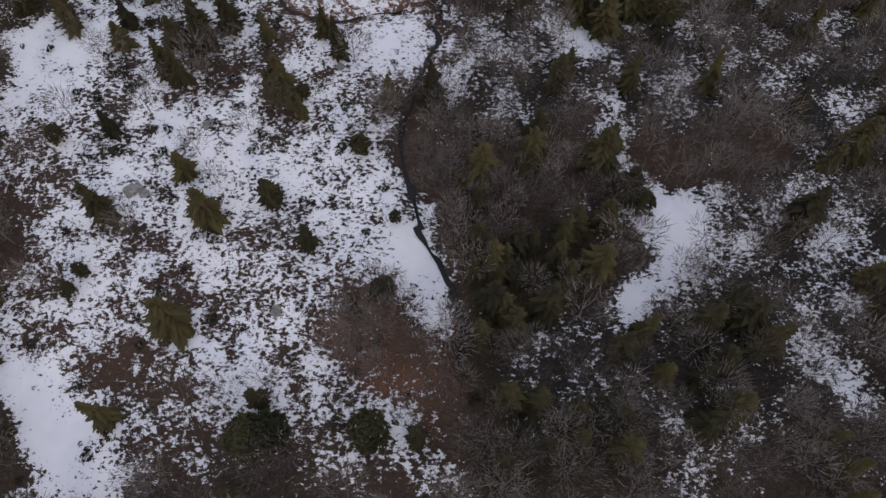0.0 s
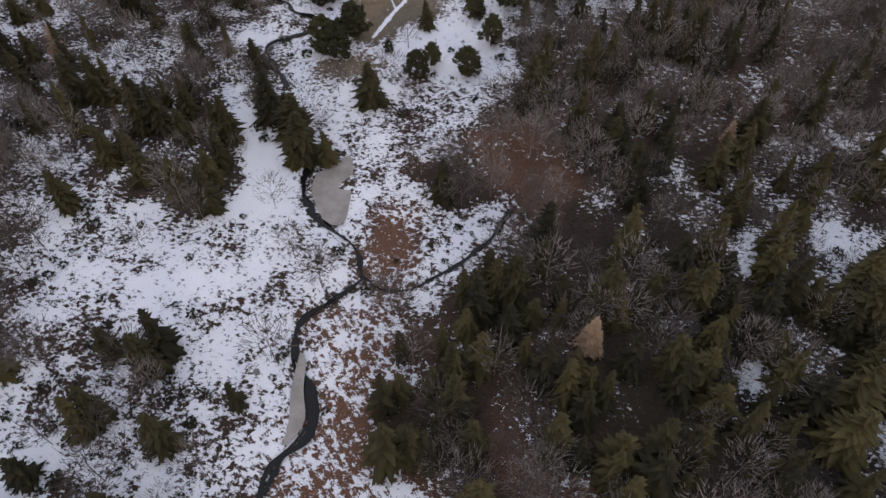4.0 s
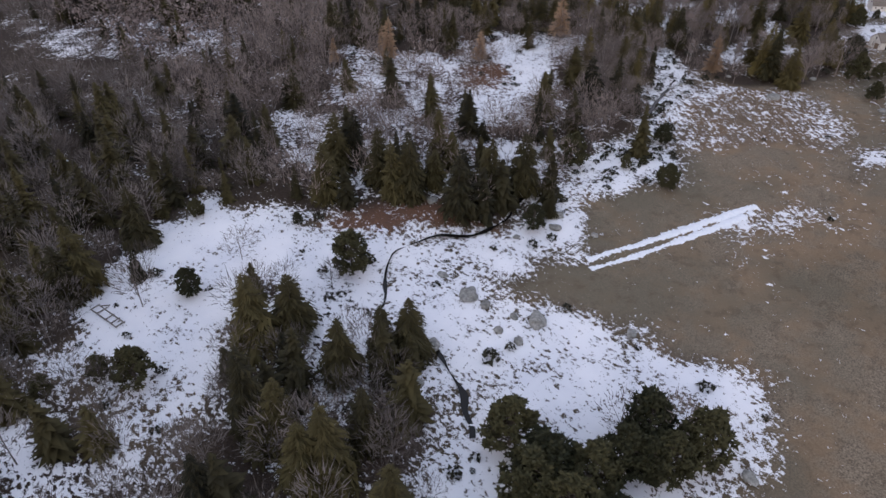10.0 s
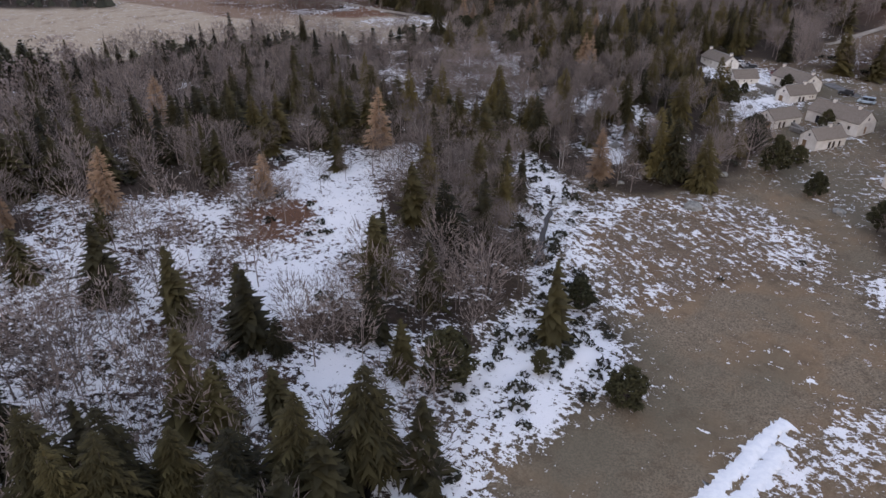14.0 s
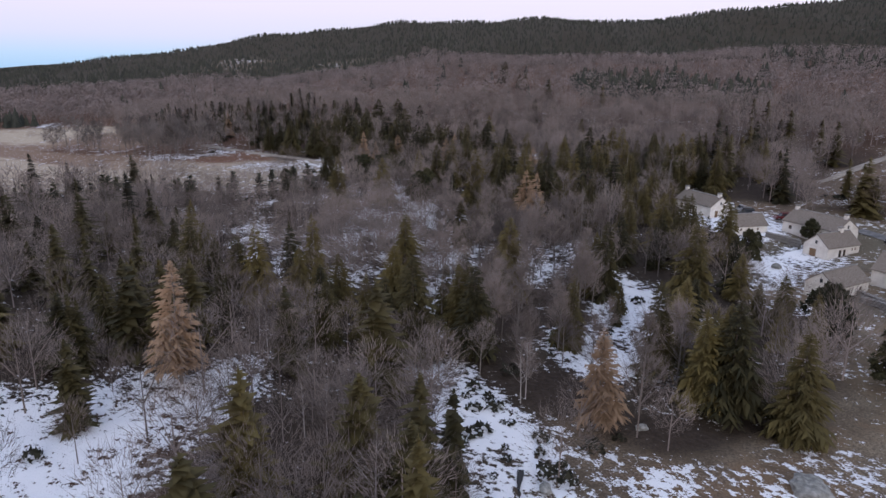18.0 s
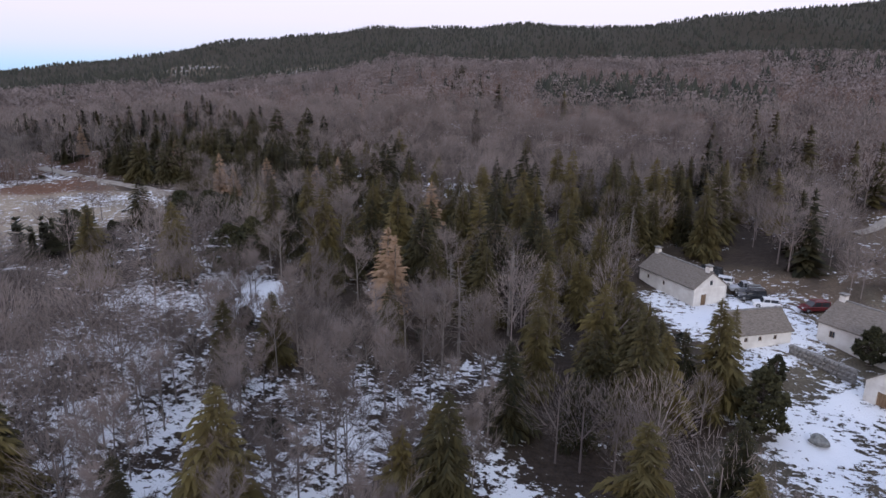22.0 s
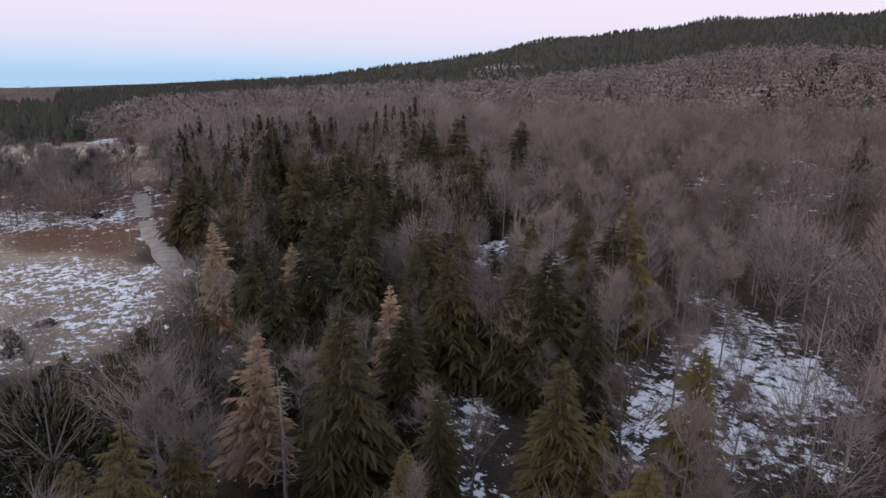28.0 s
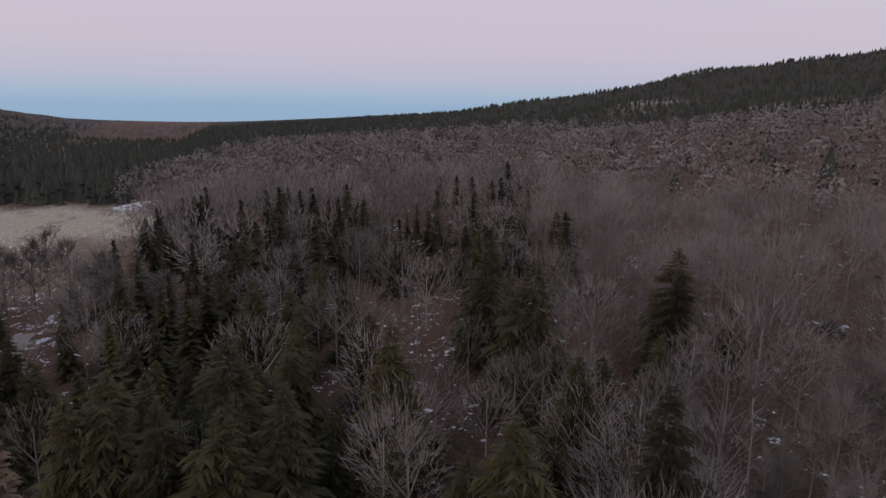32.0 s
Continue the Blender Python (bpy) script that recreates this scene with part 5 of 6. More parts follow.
def make_birch(k):
    return thing_tree("birch_tree", "slender leafless tree with a pale trunk", "tree", "pale-trunked trees", *bare_tree(H0, 13, 900, 0.034, 0.46, 0.3), WHITE_BARK, TWIGS)


KINDS = dict(fir=(make_fir, 7, 1.0), shaded_fir=(make_shaded_fir, 6, 1.0), pine=(make_pine, 5, 1.6), larch=(make_larch, 3, 1.0), snag=(make_snag, 3, 1.0), birch=(make_birch, 4, 1.0))
STOCK, STANDING = {}, []


def plant_one(kind, make, count, x, y, scale):
    stock = STOCK.setdefault(kind, [])
    m = pose(x, y, float(terrain(x, y)), 0, 0, rng.random() * 360) @ Matrix.Diagonal((scale * rng.uniform(0.88, 1.14), scale * rng.uniform(0.88, 1.14), scale, 1))
    if len(stock) < count:
        stock.append(make(len(stock)))
        stock[-1].matrix_basis = m
        return
    src = stock[int(rng.integers(count))]
    keep = src.matrix_basis.copy()
    src.matrix_basis = Matrix()
    made = copy_thing(src, Matrix())
    made.matrix_basis, src.matrix_basis = m, keep


def plant(kind, places):
    for x, y, h in places:
        # firs in the lower valley and the west take the shade-darkened needles
        kept = "shaded_fir" if kind == "fir" and (y < 400 or x < -258) else kind
        make, count, stout = KINDS[kept]
        plant_one(kept, make, count, x, y, h / H0 * stout)
        STANDING.append((x, y))

# single trees that stand out
plant("fir", [(-208.7, 316, 15.5), (-207.3, 320.9, 15.5), (-196, 319.3, 15.5), (-190.1, 324, 15.5), (-186.9, 321.8, 15.5), (-173.5, 325, 15.5), (-192.7, 340.9, 8.5), (-174.1, 336.4, 15.5), (-170.5, 344.1, 15.5), (-194.4, 354, 6.6), (-177.3, 329.8, 14.2), (-186, 329, 10.5), (-198.7, 305.2, 15.5), (-189.5, 318.2, 15.5), (-158.8, 340.7, 7.3), (-168.6, 268.9, 16.3), (-165.9, 275.8, 14.3), (-152, 276.5, 13.4), (-153, 259.3, 17.8), (-148.4, 289.1, 12.9), (-150.4, 284.4, 12.8), (-136.3, 262.8, 17.8), (-138, 271, 13.2), (-163, 218.1, 13.6), (-199.2, 260.1, 7.1), (-164, 261.2, 7.6), (-138.8, 260.2, 13.2), (-146.9, 261.6, 14.6), (-211.1, 265.4, 14.1), (-201.4, 247.3, 13.5), (-203.6, 250.8, 15.1), (-186.1, 228.4, 17)])
plant("fir", [(-142.9, 246.7, 14.4), (-122.5, 264.5, 17.2), (-114.1, 263.3, 13.2), (-262.4, 409.3, 12.2), (-256.4, 412.6, 13.4), (-278.5, 415.6, 10.5), (-188, 391.8, 15.5), (-175.3, 397.7, 9.5), (-239.6, 460.5, 9.1), (-244.9, 430.2, 10.5), (-162, 453.7, 12.1), (-152.4, 446.1, 13.4), (-163.3, 448.7, 13.3), (-148.7, 471.4, 9.7), (-153, 471.7, 7.1), (-177.3, 471.3, 4.7), (-216.9, 447.1, 9.8), (-211.7, 449.2, 10.6), (-235.5, 452.8, 13.8), (-206.1, 451.4, 12.2), (-194.4, 450.3, 14.4), (-182.2, 460.5, 10.8), (-168.9, 504.4, 15.5), (-162.3, 513.4, 13.4), (-177.4, 475.6, 5.9), (-166.5, 483.6, 15.1), (-156.1, 480.5, 7.2), (-152.1, 481, 5.9), (-147.1, 482.6, 4.8), (-225.8, 549.8, 11.5), (-221.5, 551.8, 13.9), (-215.6, 551.7, 9.9)])
plant("fir", [(-202.5, 556.9, 15.5), (-187.3, 536.8, 11.8), (-168.4, 516.5, 9.1), (-160.5, 520.1, 10.3), (-184.4, 574.8, 11), (-175.1, 569.9, 10.7), (-169.9, 574.8, 9), (-164, 579, 15.5), (-166, 568.4, 12.4), (-198.4, 565.6, 10.8), (-205.2, 541.5, 10.9), (-196.9, 533.9, 10.6), (-198.3, 529.9, 10.2), (-223.9, 528.1, 7.3), (-219.7, 526.3, 7.8), (-267, 568.7, 8.7), (-239.8, 549.7, 15), (-246.1, 577.1, 12.2), (-214.4, 542.6, 8.6), (-202.7, 560.4, 14.2), (-224.8, 560.9, 8.8), (-232.7, 553.1, 7.4), (-243.3, 553.9, 10.5), (-267, 579.5, 13.5), (-268.7, 587, 13.3), (-249.2, 608.4, 15.5), (-272, 615, 7.3), (-209.5, 546.1, 6.4), (-214.5, 568.7, 10.3), (-370.5, 621.7, 10.8), (-351.2, 616.9, 10.8), (-355.3, 627.3, 10.8)])
plant("fir", [(-337.6, 622.3, 10.8), (-324.3, 627.2, 10.8), (-322, 666.6, 6.8), (-305.2, 787.7, 11.9), (-300.6, 744, 8.4), (-285.8, 764.9, 8.6), (-431.5, 822.7, 4.9), (-264.6, 556.9, 8.3), (-264.1, 560.3, 7.6), (-236.4, 570.1, 7.7), (-234, 583.5, 13.9), (-261.7, 600.5, 9.4), (-251.1, 573.4, 9.9), (-261.7, 569.8, 6.1), (-314.7, 612.2, 15.5), (-365.4, 670.2, 9.3), (-349.8, 668.2, 9.7), (-262.3, 628.8, 11.2), (-308.9, 805, 12.1), (-281.5, 762.5, 9.3), (-262.9, 582.8, 13.9), (-274.3, 576.8, 10.2), (-345, 619.8, 10.8), (-347.1, 628.3, 10.8), (-391.3, 632.8, 10.8), (-342.1, 594.5, 10.8), (-335.6, 596.8, 9.9), (-313, 604, 15.5), (-353.5, 662.2, 9.9), (-289.3, 612.6, 8.1), (-340.2, 591.2, 10.1), (-364.4, 649.9, 8)])
plant("fir", [(-348.8, 632.6, 7.7), (-314.8, 658.6, 12.1), (-367.3, 633.1, 8.6), (-400.5, 624.6, 8.1), (-315.5, 640.7, 15), (-341.2, 651.2, 10.1), (-313, 624.9, 13.8), (-345, 625.5, 6.9), (-311.7, 656, 10.9), (-309, 660.7, 6.7), (-306.3, 648.5, 8.2), (-365.3, 643.8, 7.4), (-414.9, 610.1, 6.9), (-336.4, 607.9, 6.6), (-331.8, 610.6, 7.4), (-330.1, 595.4, 6.7), (-323.1, 603.7, 7.4), (-361.9, 735, 7.8)])
plant("fir", [(-330.2, 591.1, 9.8), (-325.8, 587, 14), (-313.3, 601.3, 14.5), (-309.3, 606.8, 14), (-305.7, 610.5, 14), (-306.1, 614.5, 14.5), (-301.4, 595.5, 14), (-303.9, 585.8, 14.5), (-312.9, 589.5, 14), (-314.1, 585.6, 13.5), (-297.5, 590.2, 12.5), (-320.5, 593.5, 9.1)])
plant("pine", [(-267.2, 557, 6), (-264.1, 554.5, 6), (-267, 564.6, 5.5), (-258.2, 552.7, 6.5), (-266.4, 566.9, 5.5), (-252.2, 557.5, 6.5), (-251.9, 554.1, 6)])
plant("pine", [(-122.3, 287.8, 10.9), (-114.3, 286.8, 10.9), (-107.6, 284.3, 10.9), (-108.6, 290.5, 10.9), (-107.2, 296.4, 10.9), (-108.2, 304.2, 10.9), (-114.1, 283.3, 10.9), (-100.2, 307.5, 10.9), (-102.2, 301, 9.7), (-101.8, 288.2, 8.3), (-98.3, 275.9, 10.9), (-93.3, 272.4, 9.2), (-88.3, 274.5, 9.2), (-173.6, 294.5, 10.4), (-173.3, 248.8, 8.3), (-178.3, 244.7, 5.3), (-180.9, 236.1, 4.6), (-188.2, 265.9, 6.8), (-212.2, 279.1, 4.7), (-194.9, 294.9, 3.4), (-158.2, 334.1, 6.7), (-146.1, 369.3, 6.9), (-44.8, 272.7, 8), (-34.2, 285.7, 10.9), (-26.7, 282.9, 10.9), (-19.6, 286.1, 10.1), (-15.5, 295, 4), (-7.4, 288.4, 7), (-1.7, 292.7, 5.5), (-37.2, 262.6, 9.5), (-63.8, 253.2, 4.1), (-52.9, 244.5, 8.8)])
plant("pine", [(-50.7, 250.6, 7.2), (-40.2, 248.9, 8.7), (-90.1, 269.6, 10.9), (-81.5, 249.7, 10.9), (-77.2, 247.7, 10.9), (-75.6, 257.3, 10.9), (-5.8, 318.8, 4.8), (-104.5, 298.5, 8.9), (-36.6, 281, 10.9), (-23.4, 288.8, 7.2), (-159.6, 388.4, 5.6), (-169.5, 361.5, 9.5), (-158.8, 370.4, 4.1), (-156.6, 374.9, 2.4), (-157.4, 511, 7.5), (-265.8, 542.3, 9.5), (-264.6, 548.9, 8.5), (-238.5, 525.3, 9.5), (-240, 532.3, 8.8), (-283.7, 539.7, 2.5), (-271.7, 547.1, 8.3), (-292.9, 538.1, 4.5), (-223.3, 509.8, 3.4), (-144.2, 531.9, 5.1), (-130.8, 500.5, 5.5), (-134.8, 471, 5), (-129.7, 452.2, 6.1), (-146.1, 477.5, 9.3), (-139.3, 463.2, 9.5), (-155.3, 523.1, 3.7), (-105.5, 419, 5.2), (-117.6, 439.8, 6.5)])
plant("pine", [(-101.7, 442.3, 4.9), (-58.8, 402.3, 3.7), (-273.8, 566.6, 3.7), (-274.2, 553.8, 2.8), (-270.7, 556.4, 4.9), (-91.3, 89.5, 6.3), (-78.3, 55.6, 4.5), (-79.8, 51.1, 4.8), (-14.5, 21.7, 10.9), (-11.4, 67.7, 3.9), (-33.3, 21.7, 10.9), (-37.6, 20.7, 10.9), (-13.3, 50.5, 6.3), (-19.8, 85.3, 6.7), (42.4, 69.9, 7.4), (-34.5, 101.8, 4.2)])
plant("larch", [(-226.6, 425.9, 17), (-174.1, 439.1, 13.2), (-233, 392.5, 10.5), (-252.9, 368.4, 15), (-262.8, 352.8, 9.8), (-283.4, 405.6, 15.5), (-205.2, 520.6, 13), (-275, 581.8, 10.7), (-144.9, 222.6, 11.8), (-252.4, 580.3, 10.5), (-280.4, 574.9, 8.8), (-249.7, 566.9, 6.1), (-218, 561.4, 11.7), (24.9, 235.7, 8.4), (3.3, 175, 11.7)])
plant("snag", [(-192.2, 512.9, 13), (-189, 523.7, 13), (-188.7, 514.2, 4.8), (-175.9, 605.7, 11.8), (-176.9, 608.9, 12.6), (-307.1, 587, 6), (-311.8, 595.8, 5.9), (-346.8, 586.1, 5.7)])
plant("birch", [(-200.3, 471.3, 7.2), (-184.1, 440.6, 8.3), (-225.5, 440.7, 7.7), (-202.8, 452.7, 4.7), (-201.6, 467.1, 8), (-234.6, 533, 5.9), (-190.5, 414.1, 10.3), (-202.6, 424.1, 7.2), (-334.6, 578.4, 6.2), (-232.8, 528, 6.7), (-222, 597.9, 8.7), (-232, 614.8, 5.3), (-293.5, 646.7, 3.7), (-301.4, 647.3, 5.2)])

plant("birch", [(-198.6, 470.0, 8.0), (-220.8, 436.6, 8.6), (-203.9, 454.0, 9.2), (-204.9, 443.9, 8.0), (-183.8, 441.8, 8.6), (-211.5, 449.4, 9.2), (-184.3, 443.7, 7.5), (-227.4, 443.1, 8.1), (-206.4, 443.4, 8.7), (-204.6, 422.5, 7.5), (-270.2, 594.5, 8.5), (-256.1, 613.9, 9.1), (-250.5, 615.4, 9.7), (-230.8, 614.5, 8.5), (-222.0, 597.9, 9.1), (-301.7, 613.6, 8.5), (-281.3, 624.0, 9.1), (-273.8, 635.4, 9.7), (-274.7, 625.8, 8.5), (-270.2, 606.4, 9.1), (-260.6, 623.3, 9.7), (-304.4, 591.4, 8.5), (-297.5, 610.7, 8.5), (-304.1, 649.8, 9.1), (-281.5, 648.6, 9.7), (-295.1, 647.0, 8.5)])
plant("snag", [(-190.0, 528.0, 11), (-177.8, 560.0, 11), (-177.8, 574.2, 11), (-244.8, 566.2, 11), (-189.6, 560.7, 11), (-197.6, 523.1, 11), (-304.5, 586.2, 8)])
plant("larch", [(-209.6, 526.8, 12), (-249.1, 566.6, 12), (-251.3, 579.1, 12), (-286.6, 576.9, 12), (-320.0, 595.4, 12), (-375.3, 606.8, 12), (-231.4, 389.9, 11), (-257.7, 369.1, 11)])

# the woods between them
near_box = (-430, -30, 110, 700)
west_box = (-580, 520, -430, 700)
bx, by = scatter(*near_box, 4.0, "bare")
wx, wy = scatter(*west_box, 4.5, "bare")
bx, by = np.concatenate([bx, wx]), np.concatenate([by, wy])
cx, cy = scatter(*near_box, 4.0, "con")
sx, sy = scatter(*near_box, 3.0, "shrub")
clear = np.array(STANDING)
free = lambda x, y, d: np.array([np.min(np.hypot(clear[:, 0] - a, clear[:, 1] - b)) > d for a, b in zip(x, y)])
keep = free(bx, by, 2.2)
bx, by = bx[keep], by[keep]
keep = free(cx, cy, 3.2)
cx, cy = cx[keep], cy[keep]
b_one, b_rest = split(bx, by, rng.uniform(7.0, 12.5, len(bx)), 245, 100)
c_one, c_rest = split(cx, cy, rng.uniform(8.5, 15.5, len(cx)) * np.where(cx < -295, 0.82, 1.0), 200, 110)
for x, y, h in zip(*b_one):
    plant_one("bare", make_bare, 8, x, y, h / H0)
for x, y, h in zip(*c_one):
    if x < -258:
        plant_one("shaded_fir", make_shaded_fir, 6, x, y, h / H0)
    else:
        plant_one("fir", make_fir, 7, x, y, h / H0)

# the open clump at the edge of the pasture
in_clump = (b_rest[0] > -445) & (b_rest[0] < -350) & (b_rest[1] > 552) & (b_rest[1] < 604)
in_clump &= np.cumsum(in_clump) % 2 == 0
for x, y in zip(b_rest[0][in_clump], b_rest[1][in_clump]):
    plant_one("broad", make_broad, 5, x, y, rng.uniform(0.95, 1.22))
b_rest = tuple(a[~in_clump] for a in b_rest)
far_off = off_axis(b_rest[0], b_rest[1])
south_b = b_rest[1] < 300
close_b, wide_b = (b_rest[1] > 390) & (far_off < 105), (far_off > 165) & ~south_b & ~((b_rest[0] > -470) & (b_rest[0] < -320) & (b_rest[1] > 530) & (b_rest[1] < 660))
unit = lambda places, m: (places[0][m], places[1][m], places[2][m] / H0)
woods("bare_woods", "leafless grey-brown broadleaf woods round the head of the valley", [hazy_tree(H0, 560, 0.062, r, 0.11) for r in (0.26, 0.30, 0.34, 0.38)], unit(b_rest, close_b), [TWIGS])
woods("bare_woods", "leafless grey-brown broadleaf woods on the valley sides", [hazy_tree(H0, 150, 0.20, r, 0.12) for r in (0.27, 0.31, 0.35, 0.39)], unit(b_rest, ~close_b & ~wide_b & ~south_b), [TWIGS])
woods("bare_woods", "leafless brown thickets round the lower bog", [hazy_tree(H0, 230, 0.16, r, 0.14) for r in (0.27, 0.32, 0.37, 0.42)], unit(b_rest, south_b), [BROWN_TWIGS])
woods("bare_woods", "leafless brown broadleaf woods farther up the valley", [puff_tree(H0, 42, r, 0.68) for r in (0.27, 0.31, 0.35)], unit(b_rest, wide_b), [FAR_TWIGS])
# joined firs split the same way: shade-darkened copy first, then the lit olive
woods("fir_woods", "green fir woods with shade-darkened needle colour", [merged(fir_tree(H0, H0 * s, 170, 0, 0.05, 0.18, 0.62, 0.4, 0.15)) for s in (0.28, 0.33, 0.38)], unit(c_rest, (c_rest[1] < 400) | (c_rest[0] < -258)), [SHADED_NEEDLES])
woods("fir_woods", "olive-green fir woods round the head of the valley", [merged(fir_tree(H0, H0 * s, 170, 0, 0.05, 0.18, 0.62, 0.4, 0.15)) for s in (0.28, 0.33, 0.38)], unit(c_rest, (c_rest[1] >= 400) & (c_rest[0] >= -258)), [NEEDLES])
woods("low_shrubs", "low dark heather and juniper shrubs in the snow", [bush(1.0, 34), bush(0.8, 30)], (sx, sy, rng.uniform(0.4, 1.6, len(sx))), [SHRUB])

hx, hy = scatter(*near_box, 3.0, "pine")
woods("pine_woods", "low belt of round dark pines along the edge of the pasture", [merged(fir_tree(H0, H0 * s, 90, 0, 0.08, -0.15, 0.42)) for s in (0.42, 0.5)], (hx, hy, rng.uniform(4.5, 8.5, len(hx)) / H0), [PINE])

# the slopes beyond, thinner with distance
ring = []
for key, cell, gain in (("bare", 8.0, 1.0), ("con", 6.0, 2.0)):
    X, Y = scatter(-1500, -100, 700, 1750, cell, key, gain)
    m = ~((X > near_box[0]) & (X < near_box[2]) & (Y > near_box[1]) & (Y < near_box[3]))
    if key == "bare":
        m &= ~((X > west_box[0]) & (X < west_box[2]) & (Y > west_box[1]) & (Y < west_box[3]))
    dxy, az = np.hypot(X + 215, Y - 530), np.degrees(np.arctan2(-X - 215, Y - 530))
    m &= (dxy < 1330) & (rng.random(len(X)) < np.clip(1.35 - dxy / 800, 0.2 if key == "bare" else 0.3, 1)) & (az > -95) & (az < 115)
    ring.append((X[m], Y[m]))
(x1, y1), (x2, y2) = ring
near1 = np.hypot(x1 + 215, y1 - 530) < 360
for m, n, size in ((near1, 76, 0.62), (~near1, 40, 0.85)):
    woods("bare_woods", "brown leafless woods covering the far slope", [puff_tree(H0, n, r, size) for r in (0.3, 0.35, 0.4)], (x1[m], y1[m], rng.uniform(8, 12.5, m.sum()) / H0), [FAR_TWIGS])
woods("fir_woods", "dark conifer woods along the far ridge, haze mixed into their colour", [ridge_fir(H0, H0 * s) for s in (0.28, 0.33, 0.38)], (x2, y2, rng.uniform(3.0, 6.5, len(x2)) * np.where(np.hypot(x2 + 215, y2 - 530) < 500, 1.7, 1.0) / H0), [HAZED_NEEDLES])

# ---- streams, ponds, drifts, roads, walls, boulders ----
def dense(course, step_m):
    """Points along a smooth course, and the unit normals beside it."""
    c = np.array(course, float)
    pad = np.vstack([2 * c[0] - c[1], c, 2 * c[-1] - c[-2]])
    out = []
    for i in range(len(c) - 1):
        a, b, d, e = pad[i:i + 4]
        n = max(2, int(np.hypot(*(d - b)) / step_m))
        for q in np.arange(n) / n:
            out.append(0.5 * (2 * b + (d - a) * q + (2 * a - 5 * b + 4 * d - e) * q * q + (3 * b - a - 3 * d + e) * q ** 3))
    out.append(c[-1])
    p = np.array(out)
    t = np.gradient(p, axis=0)
    t /= np.hypot(t[:, 0], t[:, 1])[:, None] + 1e-9
    return p, np.stack([-t[:, 1], t[:, 0]], 1)


def ribbon(course, width, heights, step_m=0.8, wobble=0.25, lift=0.0, seed=0):
    """A strip along a course that follows the ground; heights: its cross-section."""
    p, n = dense(course, step_m)
    r = np.random.default_rng(seed)
    k = len(heights)
    across = np.linspace(-0.5, 0.5, k)
    left = 1 + wobble * np.convolve(r.normal(size=len(p) + 8), np.hanning(11)[1:-1] * 0.6, "valid")
    right = 1 + wobble * np.convolve(r.normal(size=len(p) + 8), np.hanning(11)[1:-1] * 0.6, "valid")
    V = []
    for j, a in enumerate(across):
        w = np.where(a < 0, left, right) * width * a
        xy = p + n * w[:, None]
        V.append(np.column_stack([xy, terrain(xy[:, 0], xy[:, 1]) + heights[j] + lift]))
    V = np.stack(V, 1).reshape(-1, 3)
    i = (np.arange(len(p) - 1)[:, None] * k + np.arange(k - 1)[None]).ravel()
    return V, np.stack([i, i + k, i + k + 1, i + 1], 1)


for i, (width, course) in enumerate(STREAMS):
    V, F = ribbon(course, width * 0.72, (-0.28, -0.26, -0.28), 0.7, 0.55, 0.0, i)
    tagged(new("stream", mesh_of("stream", V, F[:, ::-1], [WATER], True)), "dark narrow meltwater stream winding between snowy banks", "stream", kind="structure")


def drift(width, course):
    n = 50 + int(abs(course[0][0]) * 10)
    V, F = ribbon(course, width, (-0.2, 0.04, 0.16, 0.24, 0.16, 0.04, -0.2), 0.35, 0.13, 0.0, n)
    r = np.random.default_rng(n)
    V[:, 2] += r.normal(size=len(V)) * 0.05
    ragged = r.normal(size=(len(V) // 7, 7, 2)) * width * np.array([0.16, 0.05, 0, 0, 0, 0.05, 0.16])[None, :, None]
    V[:, :2] += ragged.reshape(-1, 2)
    gone = np.convolve(r.normal(size=len(V) // 7 + 12), np.hanning(13), "valid") > 4.2  # worn through in places
    V[np.repeat(gone, 7), 2] -= 0.4
    tagged(new("snow_drift", mesh_of("snow_drift", V, F[:, ::-1], [SNOW], True)), "long narrow bank of old snow lying on the dry meadow", "snow drift", "snow drifts")


def road(width, course, mat):
    V, F = ribbon(course, width, (-0.2, 0.02, 0.04, 0.02, -0.2), 1.0, 0.08, 0.2, int(width * 10))
    tagged(new("road", mesh_of("road", V, F[:, ::-1], [mat], True)), "worn grey asphalt lane" if mat == ASPHALT else "pale gravel track", "road", kind="structure")


def pond(edge):
    p, n = dense(edge + edge[:1], 1.2)
    z = float(np.mean(terrain(p[:, 0], p[:, 1]))) + 0.28
    bm = bmesh.new()
    f = bm.faces.new([bm.verts.new((a, b, z)) for a, b in p[:-1]])
    f.normal_update()
    if f.normal.z < 0:
        f.normal_flip()
    me = bpy.data.meshes.new("pond_ice")
    bm.to_mesh(me)
    me.materials.append(ICE)
    tagged(new("pond_ice", me), "thin brownish ice on a pool beside the stream", "ice", kind="structure")


def part(name, bm, material, parent, label=""):
    me = bpy.data.meshes.new(name)
    bmesh.ops.recalc_face_normals(bm, faces=bm.faces)
    bm.to_mesh(me)
    bm.free()
    me.materials.append(material)
    ob = new(name, me)
    ob.parent = parent
    return tagged(ob, label)


def box(bm, a, b):
    """An upright block between two corners."""
    v = [bm.verts.new((x, y, z)) for x in (a[0], b[0]) for y in (a[1], b[1]) for z in (a[2], b[2])]
    for f in ((0, 1, 3, 2), (4, 6, 7, 5), (0, 4, 5, 1), (2, 3, 7, 6), (0, 2, 6, 4), (1, 5, 7, 3)):
        bm.faces.new([v[i] for i in f])


STONES = []


def stone_mesh(r):
    """One rough stone, about a metre across."""
    bm = bmesh.new()
    bmesh.ops.create_icosphere(bm, subdivisions=1, radius=0.5)
    for v in bm.verts:
        v.co *= 1 + r.uniform(-0.22, 0.12)
